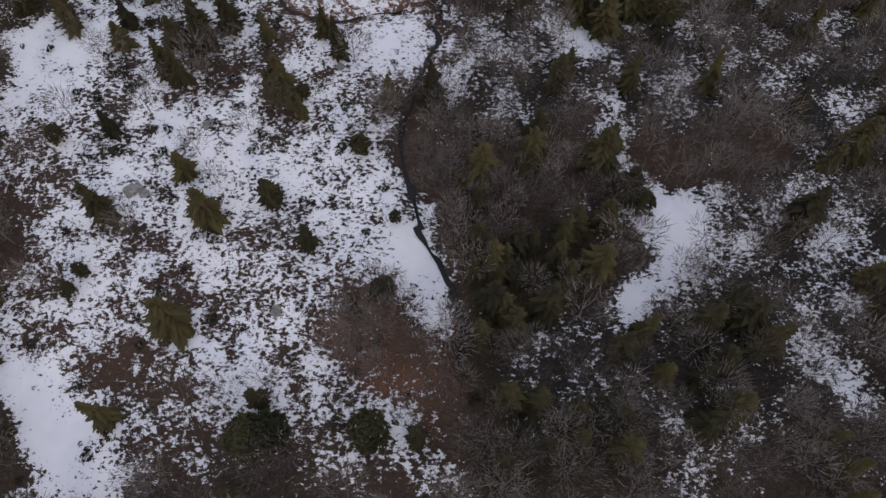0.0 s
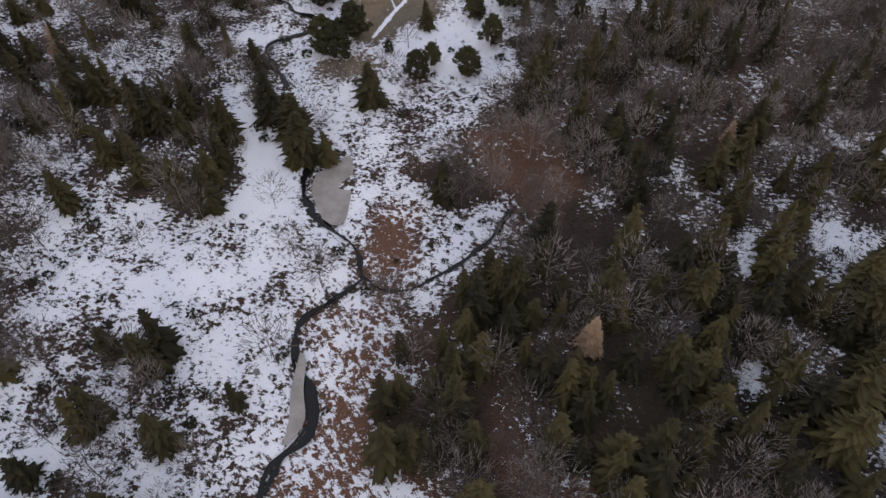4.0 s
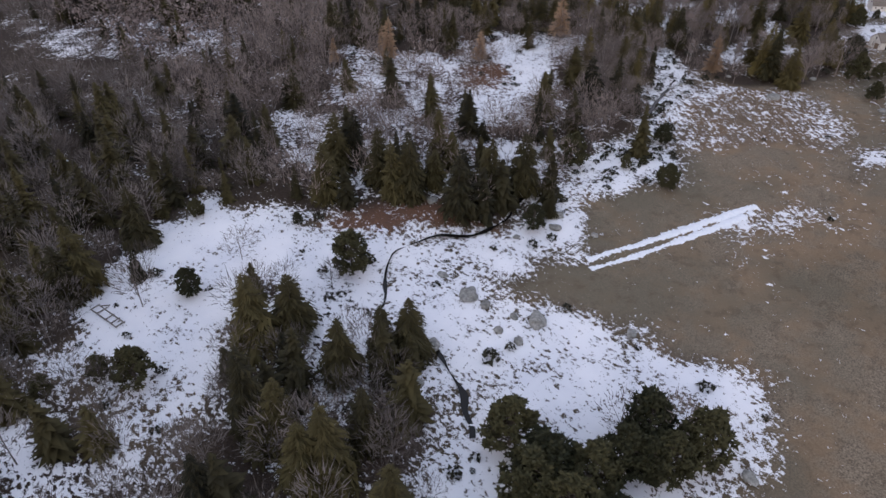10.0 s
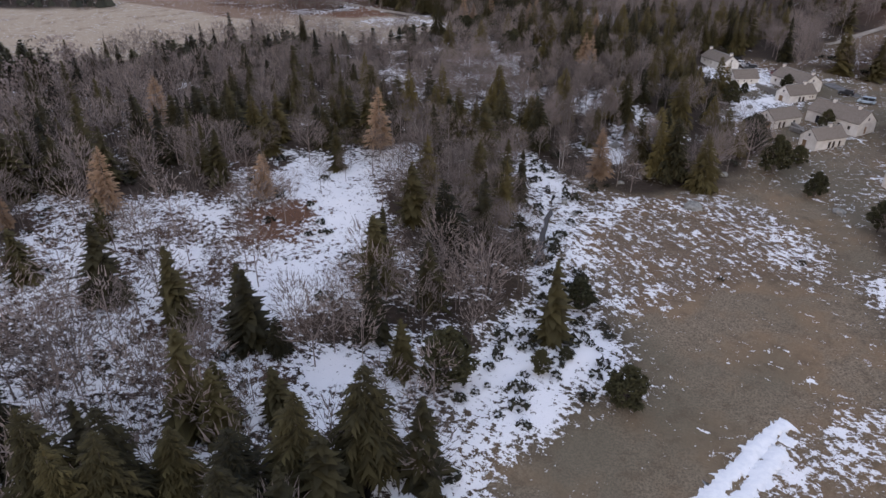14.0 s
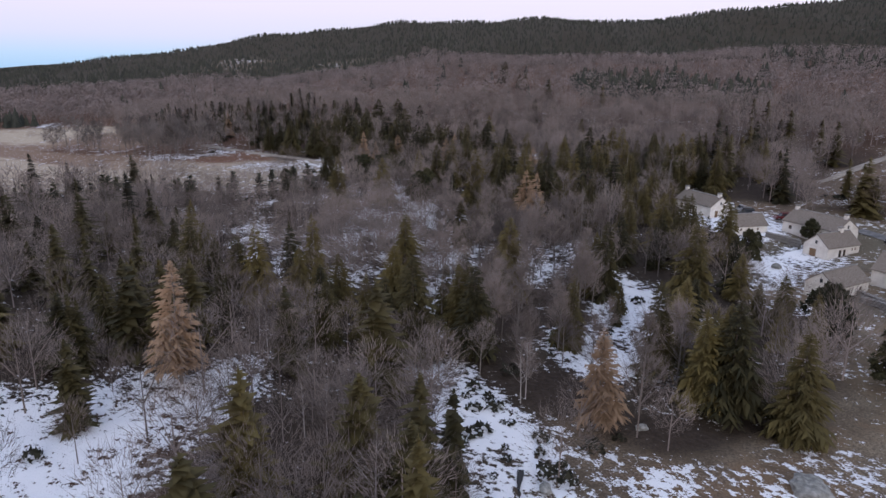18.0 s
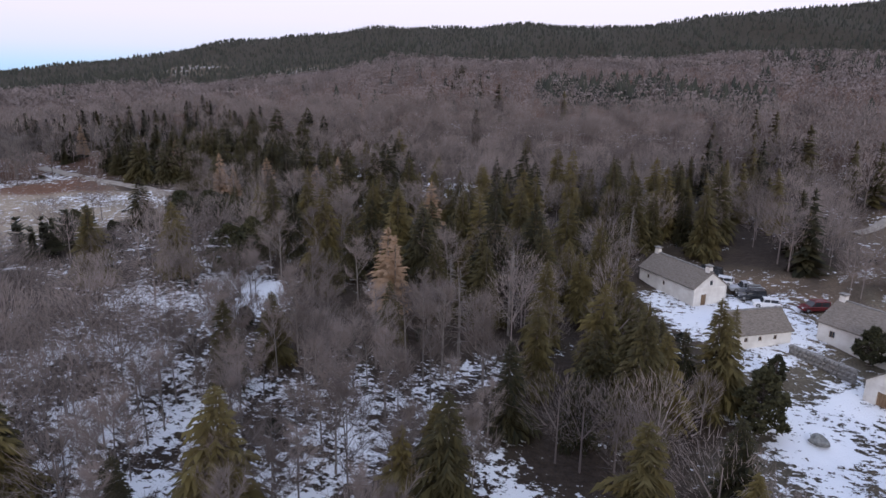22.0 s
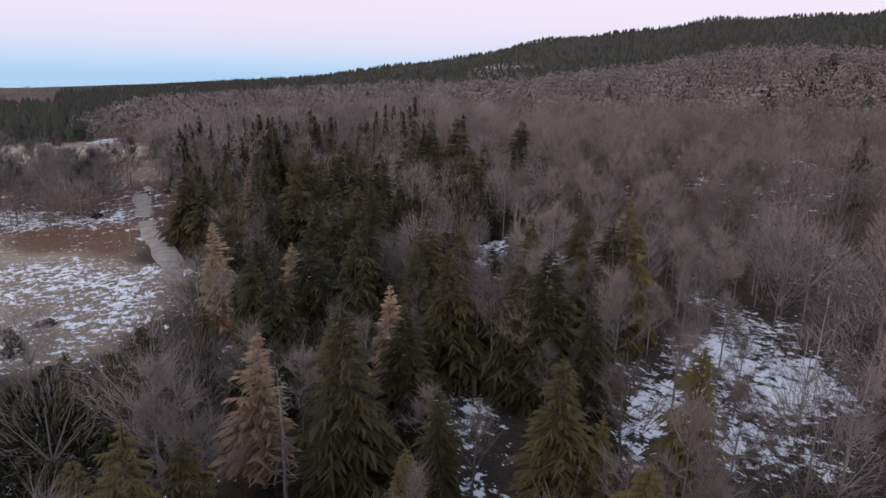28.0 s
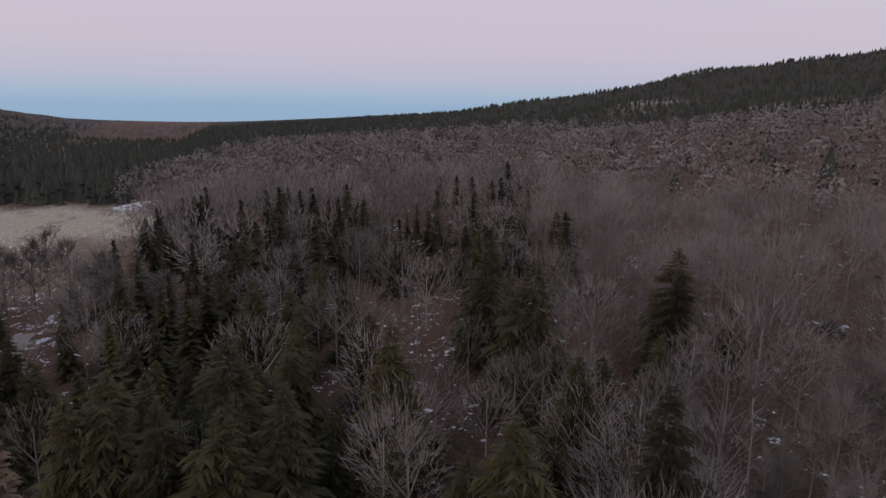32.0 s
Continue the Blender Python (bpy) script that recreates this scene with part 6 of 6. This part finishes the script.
    me = bpy.data.meshes.new("stone")
    bm.to_mesh(me)
    bm.free()
    me.materials.append(WALL_STONE)
    return me


def stone_wall(height, course):
    """A dry stone wall: a core with single stones on it."""
    top = tagged(new("stone_wall"), "low grey dry-stone wall beside the yard", "wall", "dry-stone walls")
    if not STONES:
        r = random.Random(4)
        STONES.extend(stone_mesh(r) for _ in range(6))
    r = random.Random(int(abs(course[0][0]) * 10))
    for (ax, ay), (bx, by) in zip(course, course[1:]):
        L, yaw = math.hypot(bx - ax, by - ay), math.atan2(by - ay, bx - ax)
        z = float(min(terrain(ax, ay), terrain(bx, by)))
        dz = float(max(terrain(ax, ay), terrain(bx, by))) - z
        bm = bmesh.new()
        box(bm, (0, -0.2, -0.5), (L, 0.2, height + dz - 0.1))
        core = part("core", bm, WALL_STONE, top)
        core.matrix_basis = pose(ax, ay, z, 0, 0, math.degrees(yaw))
        rows, n = 3, max(3, int(L / 0.62))
        for j in range(rows):
            for i in range(n):
                for side in (-0.2, 0.2):
                    ob = new("stone", STONES[r.randrange(6)])
                    ob.parent = core
                    ob.matrix_basis = Matrix.Translation(((i + 0.5 * (j % 2) + 0.3) * L / (n + 0.3), side, (j + 0.45) * (height + dz) / rows)) @ Euler((r.uniform(-0.3, 0.3), r.uniform(-0.3, 0.3), r.uniform(0, 6.3))).to_matrix().to_4x4() @ Matrix.Diagonal((0.8, 0.55, 0.55, 1))


def boulder(x, y, r):
    """A weathered boulder, half sunk."""
    bm = bmesh.new()
    bmesh.ops.create_icosphere(bm, subdivisions=3, radius=1.0)
    off = Vector((x * 0.37, y * 0.71, r))
    for v in bm.verts:
        n = v.co.normalized()
        k = 1 + 0.42 * noise.noise(n * 1.3 + off) + 0.14 * noise.noise(n * 4 + off)
        v.co = Vector((n.x * r * k, n.y * r * k * 0.8, n.z * r * k * 0.52))
    me = bpy.data.meshes.new("boulder")
    bm.to_mesh(me)
    bm.free()
    me.materials.append(STONE)
    ob = new("boulder", me)
    ob.matrix_basis = pose(x, y, float(terrain(x, y)) + 0.12 * r, 0, 0, (x * 37) % 360)
    tagged(ob, "grey weathered boulder lying in snow and dry grass", "boulder", "boulders")

# water, snow drifts, roads, walls
drift(2.5, [(-142.7, 333.9), (-138.8, 343.8), (-133.9, 356.6), (-129.2, 370.8), (-126.7, 376.4)])
drift(2.5, [(-140.1, 331.8), (-136, 342.3), (-132, 353.7), (-125.8, 373.5)])
drift(2.6, [(-59.8, 301.6), (-57.8, 312.8), (-55.3, 324.1), (-53.8, 337.2), (-52.6, 347.2)])
drift(0.8, [(-78.6, 332.1), (-75.6, 325.7), (-72.1, 318.6), (-68.4, 310.9)])
drift(1.5, [(-70.6, 258.1), (-69.4, 267), (-67.8, 275.7), (-65.8, 285.6)])
drift(0.6, [(-68.4, 272.4), (-71.9, 277.8), (-76.4, 284.3)])
drift(0.9, [(-56.8, 289.2), (-55.1, 285.8), (-53.4, 282.6)])
drift(0.5, [(-94.4, 297.3), (-89.9, 303.2), (-83.8, 311.5)])
drift(0.5, [(-92.6, 292.4), (-83.4, 296.5), (-72.9, 301)])
drift(0.8, [(-79.8, 297.8), (-77.2, 299), (-73.6, 301.4)])
drift(1.4, [(-72.7, 296.6), (-71.2, 296.3), (-69.7, 296)])
for i, (width, course) in enumerate(ROADS):
    road(width, course, TRACK if i else ASPHALT)
stone_wall(1.3, [(-153.1, 532.2), (-146.4, 526.6)])
stone_wall(1.3, [(-139.1, 496.1), (-136.1, 494.5), (-133.3, 490)])
stone_wall(1.2, [(-139.4, 500.3), (-135.6, 495.1)])
stone_wall(1.1, [(-80.8, 386.2), (-76.8, 381.9), (-63.5, 378.6)])
stone_wall(0.8, [(-58.5, 424.9), (-57, 421.8), (-54.9, 419.5), (-51.7, 418.4)])
pond([(-64.5, 204.5), (-58.7, 212), (-52.7, 193.4), (-57, 191.8), (-63.4, 199.2)])
pond([(-48.4, 160.1), (-46.6, 158.7), (-44.6, 153.1), (-42.0, 148.0), (-42.4, 144.3), (-43.7, 142.6), (-44.5, 146.6), (-46.9, 153.0)])
for x, y, r in [(-152, 307.5, 2.3), (-147.8, 308.3, 1.2), (-137.8, 312.3, 2.2), (-160.1, 308, 1.1), (-141.2, 305, 1), (-136.7, 305.7, 1), (-141.7, 309.9, 0.9), (-93.3, 309.5, 1.3), (-146.6, 293, 1.7), (-123.2, 322.2, 1.1), (-157.7, 342.2, 1.2), (-155, 337.8, 1.2), (-141.6, 285.4, 1.1), (-115.4, 279.4, 0.7), (-157.1, 342.3, 1.2), (-154.6, 337.9, 1.3), (-146.8, 342, 0.9), (-151.4, 436.4, 1.9), (-158.6, 329, 0.8), (-181.8, 324.3, 1.6), (-151.3, 436, 1.8), (-124.6, 446.2, 1.5), (-151.3, 435.3, 2), (-176.7, 425.7, 0.8), (-149, 457.4, 1.1), (-177.5, 463.4, 1.6), (-169.4, 456.7, 0.9), (-151.6, 511.7, 1), (-71.8, 75.9, 2.1), (-69.1, 75.3, 1.3)]:
    boulder(x, y, r)
for x, y, r in [(-81.1, 74, 1.8), (-56.9, 93.7, 1.6), (-35.8, 46.8, 1.4), (-88.4, 54, 0.7), (-77.1, 73.1, 1.8), (-54.3, 153.7, 0.9), (-26.4, 110.5, 1.1), (-22.7, 366.4, 1.9), (-17.3, 370.9, 1.6), (-19, 366.3, 1.4), (-172.4, 420.8, 0.7), (-169.1, 441.6, 0.8), (-186.6, 438.7, 0.6)]:
    boulder(x, y, r)

# ---- the hamlet ----
def pierced_wall(length, height, holes, thick, gable=0.0):
    """A wall along x from 0 to length with real openings, its outer face at y = 0; gable: the height of the peak above the eaves."""
    bm = bmesh.new()
    xs = sorted({0.0, length, *(h[0] for h in holes), *(h[1] for h in holes)})
    zs = sorted({-0.8, height, *(h[2] for h in holes), *(h[3] for h in holes)})
    for a, b in zip(xs, xs[1:]):
        for c, d in zip(zs, zs[1:]):
            if not any(h[0] <= (a + b) / 2 <= h[1] and h[2] <= (c + d) / 2 <= h[3] for h in holes):
                box(bm, (a, 0, c), (b, thick, d))
    bmesh.ops.remove_doubles(bm, verts=bm.verts, dist=1e-4)
    if gable:
        tri = [(0, height), (length, height), (length / 2, height + gable)]
        f, k = [bm.verts.new((x, 0, z)) for x, z in tri], [bm.verts.new((x, thick, z)) for x, z in tri]
        bm.faces.new(f)
        bm.faces.new(k[::-1])
        for i in range(3):
            bm.faces.new((f[i], k[i], k[(i + 1) % 3], f[(i + 1) % 3]))
    return bm


def fill_hole(wall, hole, kind):
    """The door or window that sits in an opening."""
    x0, x1, z0, z1 = hole
    if kind == "door":
        bm = bmesh.new()
        n = max(2, round((x1 - x0) / 0.3))
        for i in range(n):
            box(bm, (x0 + (x1 - x0) * i / n + 0.008, 0.12 + 0.01 * (i % 2), z0), (x0 + (x1 - x0) * (i + 1) / n - 0.008, 0.19, z1 - 0.06))
        door = part("door", bm, WOOD, wall, "brown boarded door")
        bm = bmesh.new()
        box(bm, (x1 - 0.2, 0.06, z0 + 0.95), (x1 - 0.12, 0.12, z0 + 1.1))
        return door
    bm = bmesh.new()
    w = 0.07
    for a, b in (((x0, z0), (x1, z0 + w)), ((x0, z1 - w), (x1, z1)), ((x0, z0 + w), (x0 + w, z1 - w)), ((x1 - w, z0 + w), (x1, z1 - w)), (((x0 + x1) / 2 - 0.03, z0 + w), ((x0 + x1) / 2 + 0.03, z1 - w))):
        box(bm, (a[0], 0.11, a[1]), (b[0], 0.17, b[1]))
    part("window_frame", bm, WOOD if kind == "window" else RENDER_WALL, wall)
    bm = bmesh.new()
    box(bm, (x0 + w, 0.135, z0 + w), (x1 - w, 0.15, z1 - w))
    # a hollow opening gets a near-black sheet as painted interior shade, not glass
    part("pane", bm, PANE if kind != "hollow" else INTERIOR_SHADE, wall, "dark window glass, or near-black sheet across a hollow opening")


def house(x, y, yaw, L, W, eave, ridge, dz, front=(), gable0=(), gable1=(), back=(), chimneys=(), label="pale plastered stone house with a grey slate roof"):
    """A gabled house; its ridge runs along x, its front looks to -y. Openings: (from, to, sill, head, kind)."""
    top = tagged(new("house"), label, "house", "houses of the hamlet")
    z = float(terrain(x, y)) + dz
    top.matrix_basis = pose(x, y, z, 0, 0, yaw)
    th, rise = 0.32, ridge - eave
    for holes, n, h, g, m in ((front, L, eave, 0, pose(-L / 2, -W / 2, 0)), (back, L, eave, 0, pose(L / 2, W / 2, 0, 0, 0, 180)),
                              (gable0, W - 2 * th, eave, 0, pose(-L / 2, W / 2 - th, 0, 0, 0, -90)), (gable1, W - 2 * th, eave, 0, pose(L / 2, -W / 2 + th, 0, 0, 0, 90))):
        wall = part("wall", pierced_wall(n, h, [q[:4] for q in holes], th), RENDER_WALL, top)
        wall.matrix_basis = m
        for q in holes:
            fill_hole(wall, q[:4], q[4])
    for s, turn in ((-1, -90), (1, 90)):
        bm = bmesh.new()
        tri = [(-W / 2, eave), (W / 2, eave), (0, ridge - 0.04)]
        f, k = [bm.verts.new((a, 0, b)) for a, b in tri], [bm.verts.new((a, th, b)) for a, b in tri]
        bm.faces.new(f)
        bm.faces.new(k[::-1])
        for i in range(3):
            bm.faces.new((f[i], k[i], k[(i + 1) % 3], f[(i + 1) % 3]))
        part("gable", bm, RENDER_WALL, top).matrix_basis = pose(s * L / 2, 0, 0, 0, 0, turn)
        bm = bmesh.new()
        box(bm, (-0.25, -0.004, eave - 0.35), (0.25, 0.10, eave + 0.35))
        part("gable_window", bm, PANE, top, "small dark gable window").matrix_basis = pose(s * (L / 2 + 0.012), 0, 0.3 * rise, 0, 0, turn)
    for s in (-1, 1):
        bm = bmesh.new()
        over, t = 0.3, 0.16
        slope = rise / (W / 2)
        a, b = (0.0, ridge), (W / 2 + over, eave - slope * over)
        v = [bm.verts.new((xx, s * yy, zz + up)) for xx in (-L / 2 - 0.18, L / 2 + 0.18) for yy, zz in (a, b) for up in (0.02, t)]
        for f in ((0, 1, 3, 2), (4, 6, 7, 5), (0, 4, 5, 1), (2, 3, 7, 6), (0, 2, 6, 4), (1, 5, 7, 3)):
            bm.faces.new([v[i] for i in f])
        part("roof_slope", bm, SLATE, top, "grey stone-slate roof slope")
    n = max(6, int(L / 0.55))
    bm = bmesh.new()
    for i in range(n):
        a = -L / 2 - 0.15 + (L + 0.3) * i / n
        box(bm, (a + 0.02, -0.16, ridge + 0.06), (a + (L + 0.3) / n - 0.02, 0.16, ridge + 0.24 + 0.03 * (i % 2)))
    part("ridge_cap", bm, WALL_STONE, top, "pale ridge stones")
    for k in chimneys:
        bm = bmesh.new()
        box(bm, (k * L - 0.42, -0.36, ridge - 0.7), (k * L + 0.42, 0.36, ridge + 0.75))
        ch = part("chimney", bm, RENDER_WALL, top, "white plastered chimney")
        bm = bmesh.new()
        for q in (-0.3, 0.3):
            box(bm, (k * L + q - 0.09, -0.3, ridge + 0.75), (k * L + q + 0.09, 0.3, ridge + 0.98))
        box(bm, (k * L - 0.55, -0.48, ridge + 0.98), (k * L + 0.55, 0.48, ridge + 1.08))
        part("chimney_cap", bm, WALL_STONE, ch)
    bm = bmesh.new()
    box(bm, (-L / 2 + th, -W / 2 + th, -0.3), (L / 2 - th, W / 2 - th, 0.02))
    part("floor_slab", bm, INTERIOR_SHADE, top)
    return top


def tall(*xs, w=0.9, sill=0.0, head=2.1, kind="window"):
    return [(x, x + w, sill, head, kind) for x in xs]


house(-142.4, 499.7, 54, 10.6, 5.6, 3.0, 5.1, -0.4, front=tall(2.2, 3.8, 7.6), gable0=[(2.6, 4.6, 0.0, 2.2, "door")])
house(-140.7, 524.8, 48, 10.1, 5.6, 2.9, 5.2, -0.9, front=tall(3.6, 5.0) + tall(7.6, 8.6, w=0.5, sill=1.6, head=2.2), gable0=[(1.1, 2.7, 0.0, 2.1, "door")], chimneys=(0.22,))
house(-142.1, 536.1, 319, 13.3, 7.5, 2.8, 5.2, 0.0, front=tall(5.2, 7.0) + tall(1.6, 9.4, w=0.8, sill=1.0, head=1.9), gable1=tall(2.8, w=0.8, sill=1.0, head=1.9), chimneys=(-0.46, 0.44))
house(-157.8, 534.8, 38, 8.4, 5.2, 2.9, 5.1, -0.9, front=tall(1.0, 3.2, 5.6, w=0.55, sill=1.7, head=2.3))
house(-168.1, 550.5, 133, 13.5, 6.2, 3.1, 5.3, -0.8, back=tall(2.0, 6.0, w=0.6, sill=1.6, head=2.3), gable0=[(1.1, 2.1, 0.0, 2.0, "door")], chimneys=(-0.44, 0.47), label="long pale plastered barn with a slate roof and two chimneys")
house(-127.8, 504.5, 326, 15.6, 7.0, 3.1, 5.9, 0.0, front=[(3.0, 5.2, 0.0, 2.2, "hollow")] + tall(7.4, 9.6, 12.6, w=0.8, sill=0.9, head=1.9), gable1=tall(2.4, w=1.0, head=2.0, kind="door"), chimneys=(-0.18, 0.3))
house(-130.7, 488.0, 50, 9.9, 5.3, 3.0, 5.2, -0.5, front=tall(4.2, 5.6) + tall(7.6, w=0.8, sill=0.2), gable0=[(0.7, 2.0, 0.0, 2.0, "door")], chimneys=(0.12,))
house(-104.0, 427.4, 336, 13.6, 7.8, 4.3, 6.9, -0.3, front=[(8.6, 9.6, 0.0, 1.9, "hollow")] + tall(3.2, w=0.8, sill=1.8, head=2.7), gable1=tall(3.0, w=0.9, sill=1.0, head=2.0))
house(-81.5, 414.3, 355, 11.6, 11.0, 4.9, 8.4, 0.3, front=tall(1.2, 3.6, 6.4, 8.6, w=1.3, sill=0.0, head=2.1) + tall(1.4, 3.8, 6.6, 8.8, w=0.9, sill=2.8, head=4.1), label="two-storey pale house with rows of tall windows")
house(-68.7, 396.1, 80, 24.0, 10.4, 2.9, 6.8, 0.6, front=tall(3, 7, 11, 15, 19, w=1.2, sill=0.8, head=2.0), gable0=tall(1.0, 4.1, 7.2, w=1.5, head=2.1, kind="hollow"), chimneys=(0.05,), label="long cream chalet with a broad roof and arched ground-floor openings")
house(-41.8, 413.9, 8, 20.3, 7.0, 2.5, 4.5, 1.0, front=tall(*[0.7 + 2.15 * i for i in range(9)], w=1.5, head=2.0, kind="window"), label="long low building with a row of glazed doors")
house(-101.5, 449.5, 40, 8.6, 6.0, 3.0, 5.2, -0.2, front=tall(2.4, 5.2), gable0=tall(2.2, w=0.8, sill=1.0, head=1.9), chimneys=(0.3,))
house(-111.7, 465.0, 38, 9.2, 6.0, 3.0, 5.3, -0.2, front=tall(3.0, 5.4), gable0=[(2.0, 3.2, 0.0, 2.0, "door")], chimneys=(0.1,))
house(-97.6, 468.0, 321, 12.4, 6.2, 2.9, 5.2, -0.2, front=tall(2.4, 5.0, 8.6, w=0.8, sill=1.0, head=2.0), chimneys=(-0.4,))
house(-86.7, 431.5, 343, 11.1, 7.0, 3.2, 5.6, -0.2, front=[(1.2, 3.2, 0.0, 2.1, "hollow")] + tall(5.6, 8.2, w=0.8, sill=1.0, head=2.0), chimneys=(-0.2,))

# ---- parked cars ----
def loft(bm, outline, stations):
    """A closed outline in x and z, set at each y with its own squeeze about its middle."""
    rings = []
    for y, k, drop in stations:
        rings.append([bm.verts.new((x * k, y, z - drop * max(0.0, z - 0.5))) for x, z in outline])
    for a, b in zip(rings, rings[1:]):
        for i in range(len(outline)):
            j = (i + 1) % len(outline)
            bm.faces.new((a[i], a[j], b[j], b[i]))
    bm.faces.new(rings[0][::-1])
    bm.faces.new(rings[-1])


def car(x, y, yaw, style, paint, label):
    L, W, H = dict(pickup=(4.9, 1.8, 1.7), suv=(4.4, 1.8, 1.65), hatch=(3.9, 1.7, 1.45), van=(4.7, 1.85, 1.95))[style]
    top = tagged(new("car"), label, "car", "parked cars")
    top.matrix_basis = pose(x, y, float(terrain(x, y)) + 0.12, 0, 0, yaw)
    h, w = L / 2, W / 2
    waist = 0.92 if style != "van" else 1.05
    lower = [(-h, 0.42), (-h * 0.97, 0.28), (h * 0.97, 0.28), (h, 0.45), (h * 0.98, 0.72), (h * 0.9, waist - 0.12), (h * 0.5, waist), (-h * 0.94, waist), (-h, waist - 0.2)]
    bm = bmesh.new()
    loft(bm, lower, [(-w, 0.97, 0.12), (-w * 0.93, 1, 0), (w * 0.93, 1, 0), (w, 0.97, 0.12)])
    part("body", bm, PAINTS[paint], top)
    f, r = dict(pickup=(0.42, -0.12), suv=(0.42, -0.92), hatch=(0.45, -0.9), van=(0.7, -0.96))[style]
    cab = [(h * f, waist), (h * (f - 0.24), H - 0.06), (h * (r + 0.1), H - 0.06), (h * r, waist)]
    bm = bmesh.new()
    loft(bm, cab, [(-w * 0.9, 1, 0.0), (-w * 0.78, 1, -0.0), (w * 0.78, 1, 0.0), (w * 0.9, 1, 0.0)])
    part("windows", bm, PANE, top, "dark car windows")
    bm = bmesh.new()
    box(bm, (h * (r + 0.06), -w * 0.86, H - 0.07), (h * (f - 0.2), w * 0.86, H))
    for q in (h * (f - 0.2), h * (f + r) / 2, h * (r + 0.1)):
        for s in (-1, 1):
            box(bm, (q - 0.04, s * w * 0.91 - 0.02, waist), (q + 0.04, s * w * 0.91 + 0.02, H - 0.06))
    part("roof", bm, PAINTS[paint], top)
    if style == "pickup":
        bm = bmesh.new()
        box(bm, (-h * 0.95, -w * 0.8, waist), (-h * 0.16, w * 0.8, waist + 0.012))
        part("load_bed", bm, RUBBER, top, "dark open load bed")
        bm = bmesh.new()
        for s in (-1, 1):
            box(bm, (-h * 0.97, s * w * 0.88 - 0.05, waist), (-h * 0.14, s * w * 0.88 + 0.05, waist + 0.22))
        box(bm, (-h * 0.98, -w * 0.88, waist), (-h * 0.94, w * 0.88, waist + 0.22))
        part("bed_side", bm, PAINTS[paint], top)
    for sx in (-0.62, 0.62):
        for s in (-1, 1):
            bm = bmesh.new()
            bmesh.ops.create_cone(bm, cap_ends=True, segments=14, radius1=0.33, radius2=0.33, depth=0.22, matrix=Matrix.Rotation(math.pi / 2, 4, "X"))
            wheel = part("tyre", bm, RUBBER, top)
            wheel.matrix_basis = pose(h * sx, s * (w - 0.09), 0.33)
            bm = bmesh.new()
            bmesh.ops.create_cone(bm, cap_ends=True, segments=10, radius1=0.2, radius2=0.17, depth=0.24, matrix=Matrix.Rotation(math.pi / 2, 4, "X"))
            part("rim", bm, STEEL, wheel)
    for s in (-1, 1):
        bm = bmesh.new()
        box(bm, (h * 0.93, s * w * 0.7 - 0.2, 0.6), (h * 0.99, s * w * 0.7 + 0.2, 0.76))
        part("headlight", bm, CLEAR_LAMP, top)
        bm = bmesh.new()
        box(bm, (-h * 1.005, s * w * 0.78 - 0.12, 0.62), (-h * 0.95, s * w * 0.78 + 0.12, 0.86))
        part("tail_light", bm, RED_LAMP, top)


for x, y, yaw, style, paint, label in (
        (-158.4, 552.3, 193, "pickup", "silver", "silver pickup truck parked on a snowy yard"), (-157.5, 549.4, 196, "suv", "black", "black estate car parked on a snowy yard"),
        (-155.5, 546.9, 186, "hatch", "white", "small white hatchback parked on a snowy yard"), (-164.2, 557.2, 165, "van", "black", "dark van with snow on its roof beside the barn"),
        (-162.0, 554.4, 172, "hatch", "white", "small white car beside the barn"), (-149.0, 547.6, 205, "suv", "red", "dark red car beside the long house"),
        (-127.5, 533.3, 171, "suv", "black", "black car on the lane"), (-121.9, 526.8, 170, "van", "blue", "pale blue van on the lane"),
        (-57.7, 391.9, 74, "hatch", "white", "white car parked behind the chalet"), (-62.2, 442.2, 20, "van", "cream", "cream truck at the edge of the wood")):
    car(x, y, yaw, style, paint, label)
for i, paint in enumerate(("white", "white", "black", "white", "black", "black", "silver", "white", "black", "white")):
    car(-46 + 3.7 * i, 440 - 0.7 * i, 75 + 6 * (i % 3), ("hatch", "suv", "hatch")[i % 3], paint, "%s car in a row at the wood's edge" % paint)

# ---- log frame lying on the snow ----
logs = tagged(new("log_frame"), "ladder-like frame of grey logs lying on the snow", "log frame")
logs.matrix_basis = pose(-192.3, 251.1, float(terrain(-192.3, 251.1)) + 0.15, 0, 0, 12)
for a, b, name in ((((-4.2, -0.8, 0.12)), (4.2, -0.8, 0.12), "rail"), ((-4.2, 0.8, 0.12), (4.2, 0.8, 0.12), "rail"), ((-4.2, -1.0, 0.3), (-4.2, 1.0, 0.3), "rung"), ((-2.2, -1.0, 0.3), (-2.2, 1.6, 0.3), "rung"),
                   ((0.6, -1.0, 0.3), (0.6, 1.0, 0.3), "rung"), ((2.4, -1.0, 0.3), (2.4, 1.0, 0.3), "rung"), ((4.1, -1.0, 0.3), (4.1, 1.0, 0.3), "rung"), ((-3.6, 0.8, 0.3), (-2.4, 2.0, 0.3), "rung")):
    v, f = tube(a, b, 0.14, 0.11, 7)
    ob = new(name, mesh_of(name, v, f, [LOG], True))
    ob.parent = logs
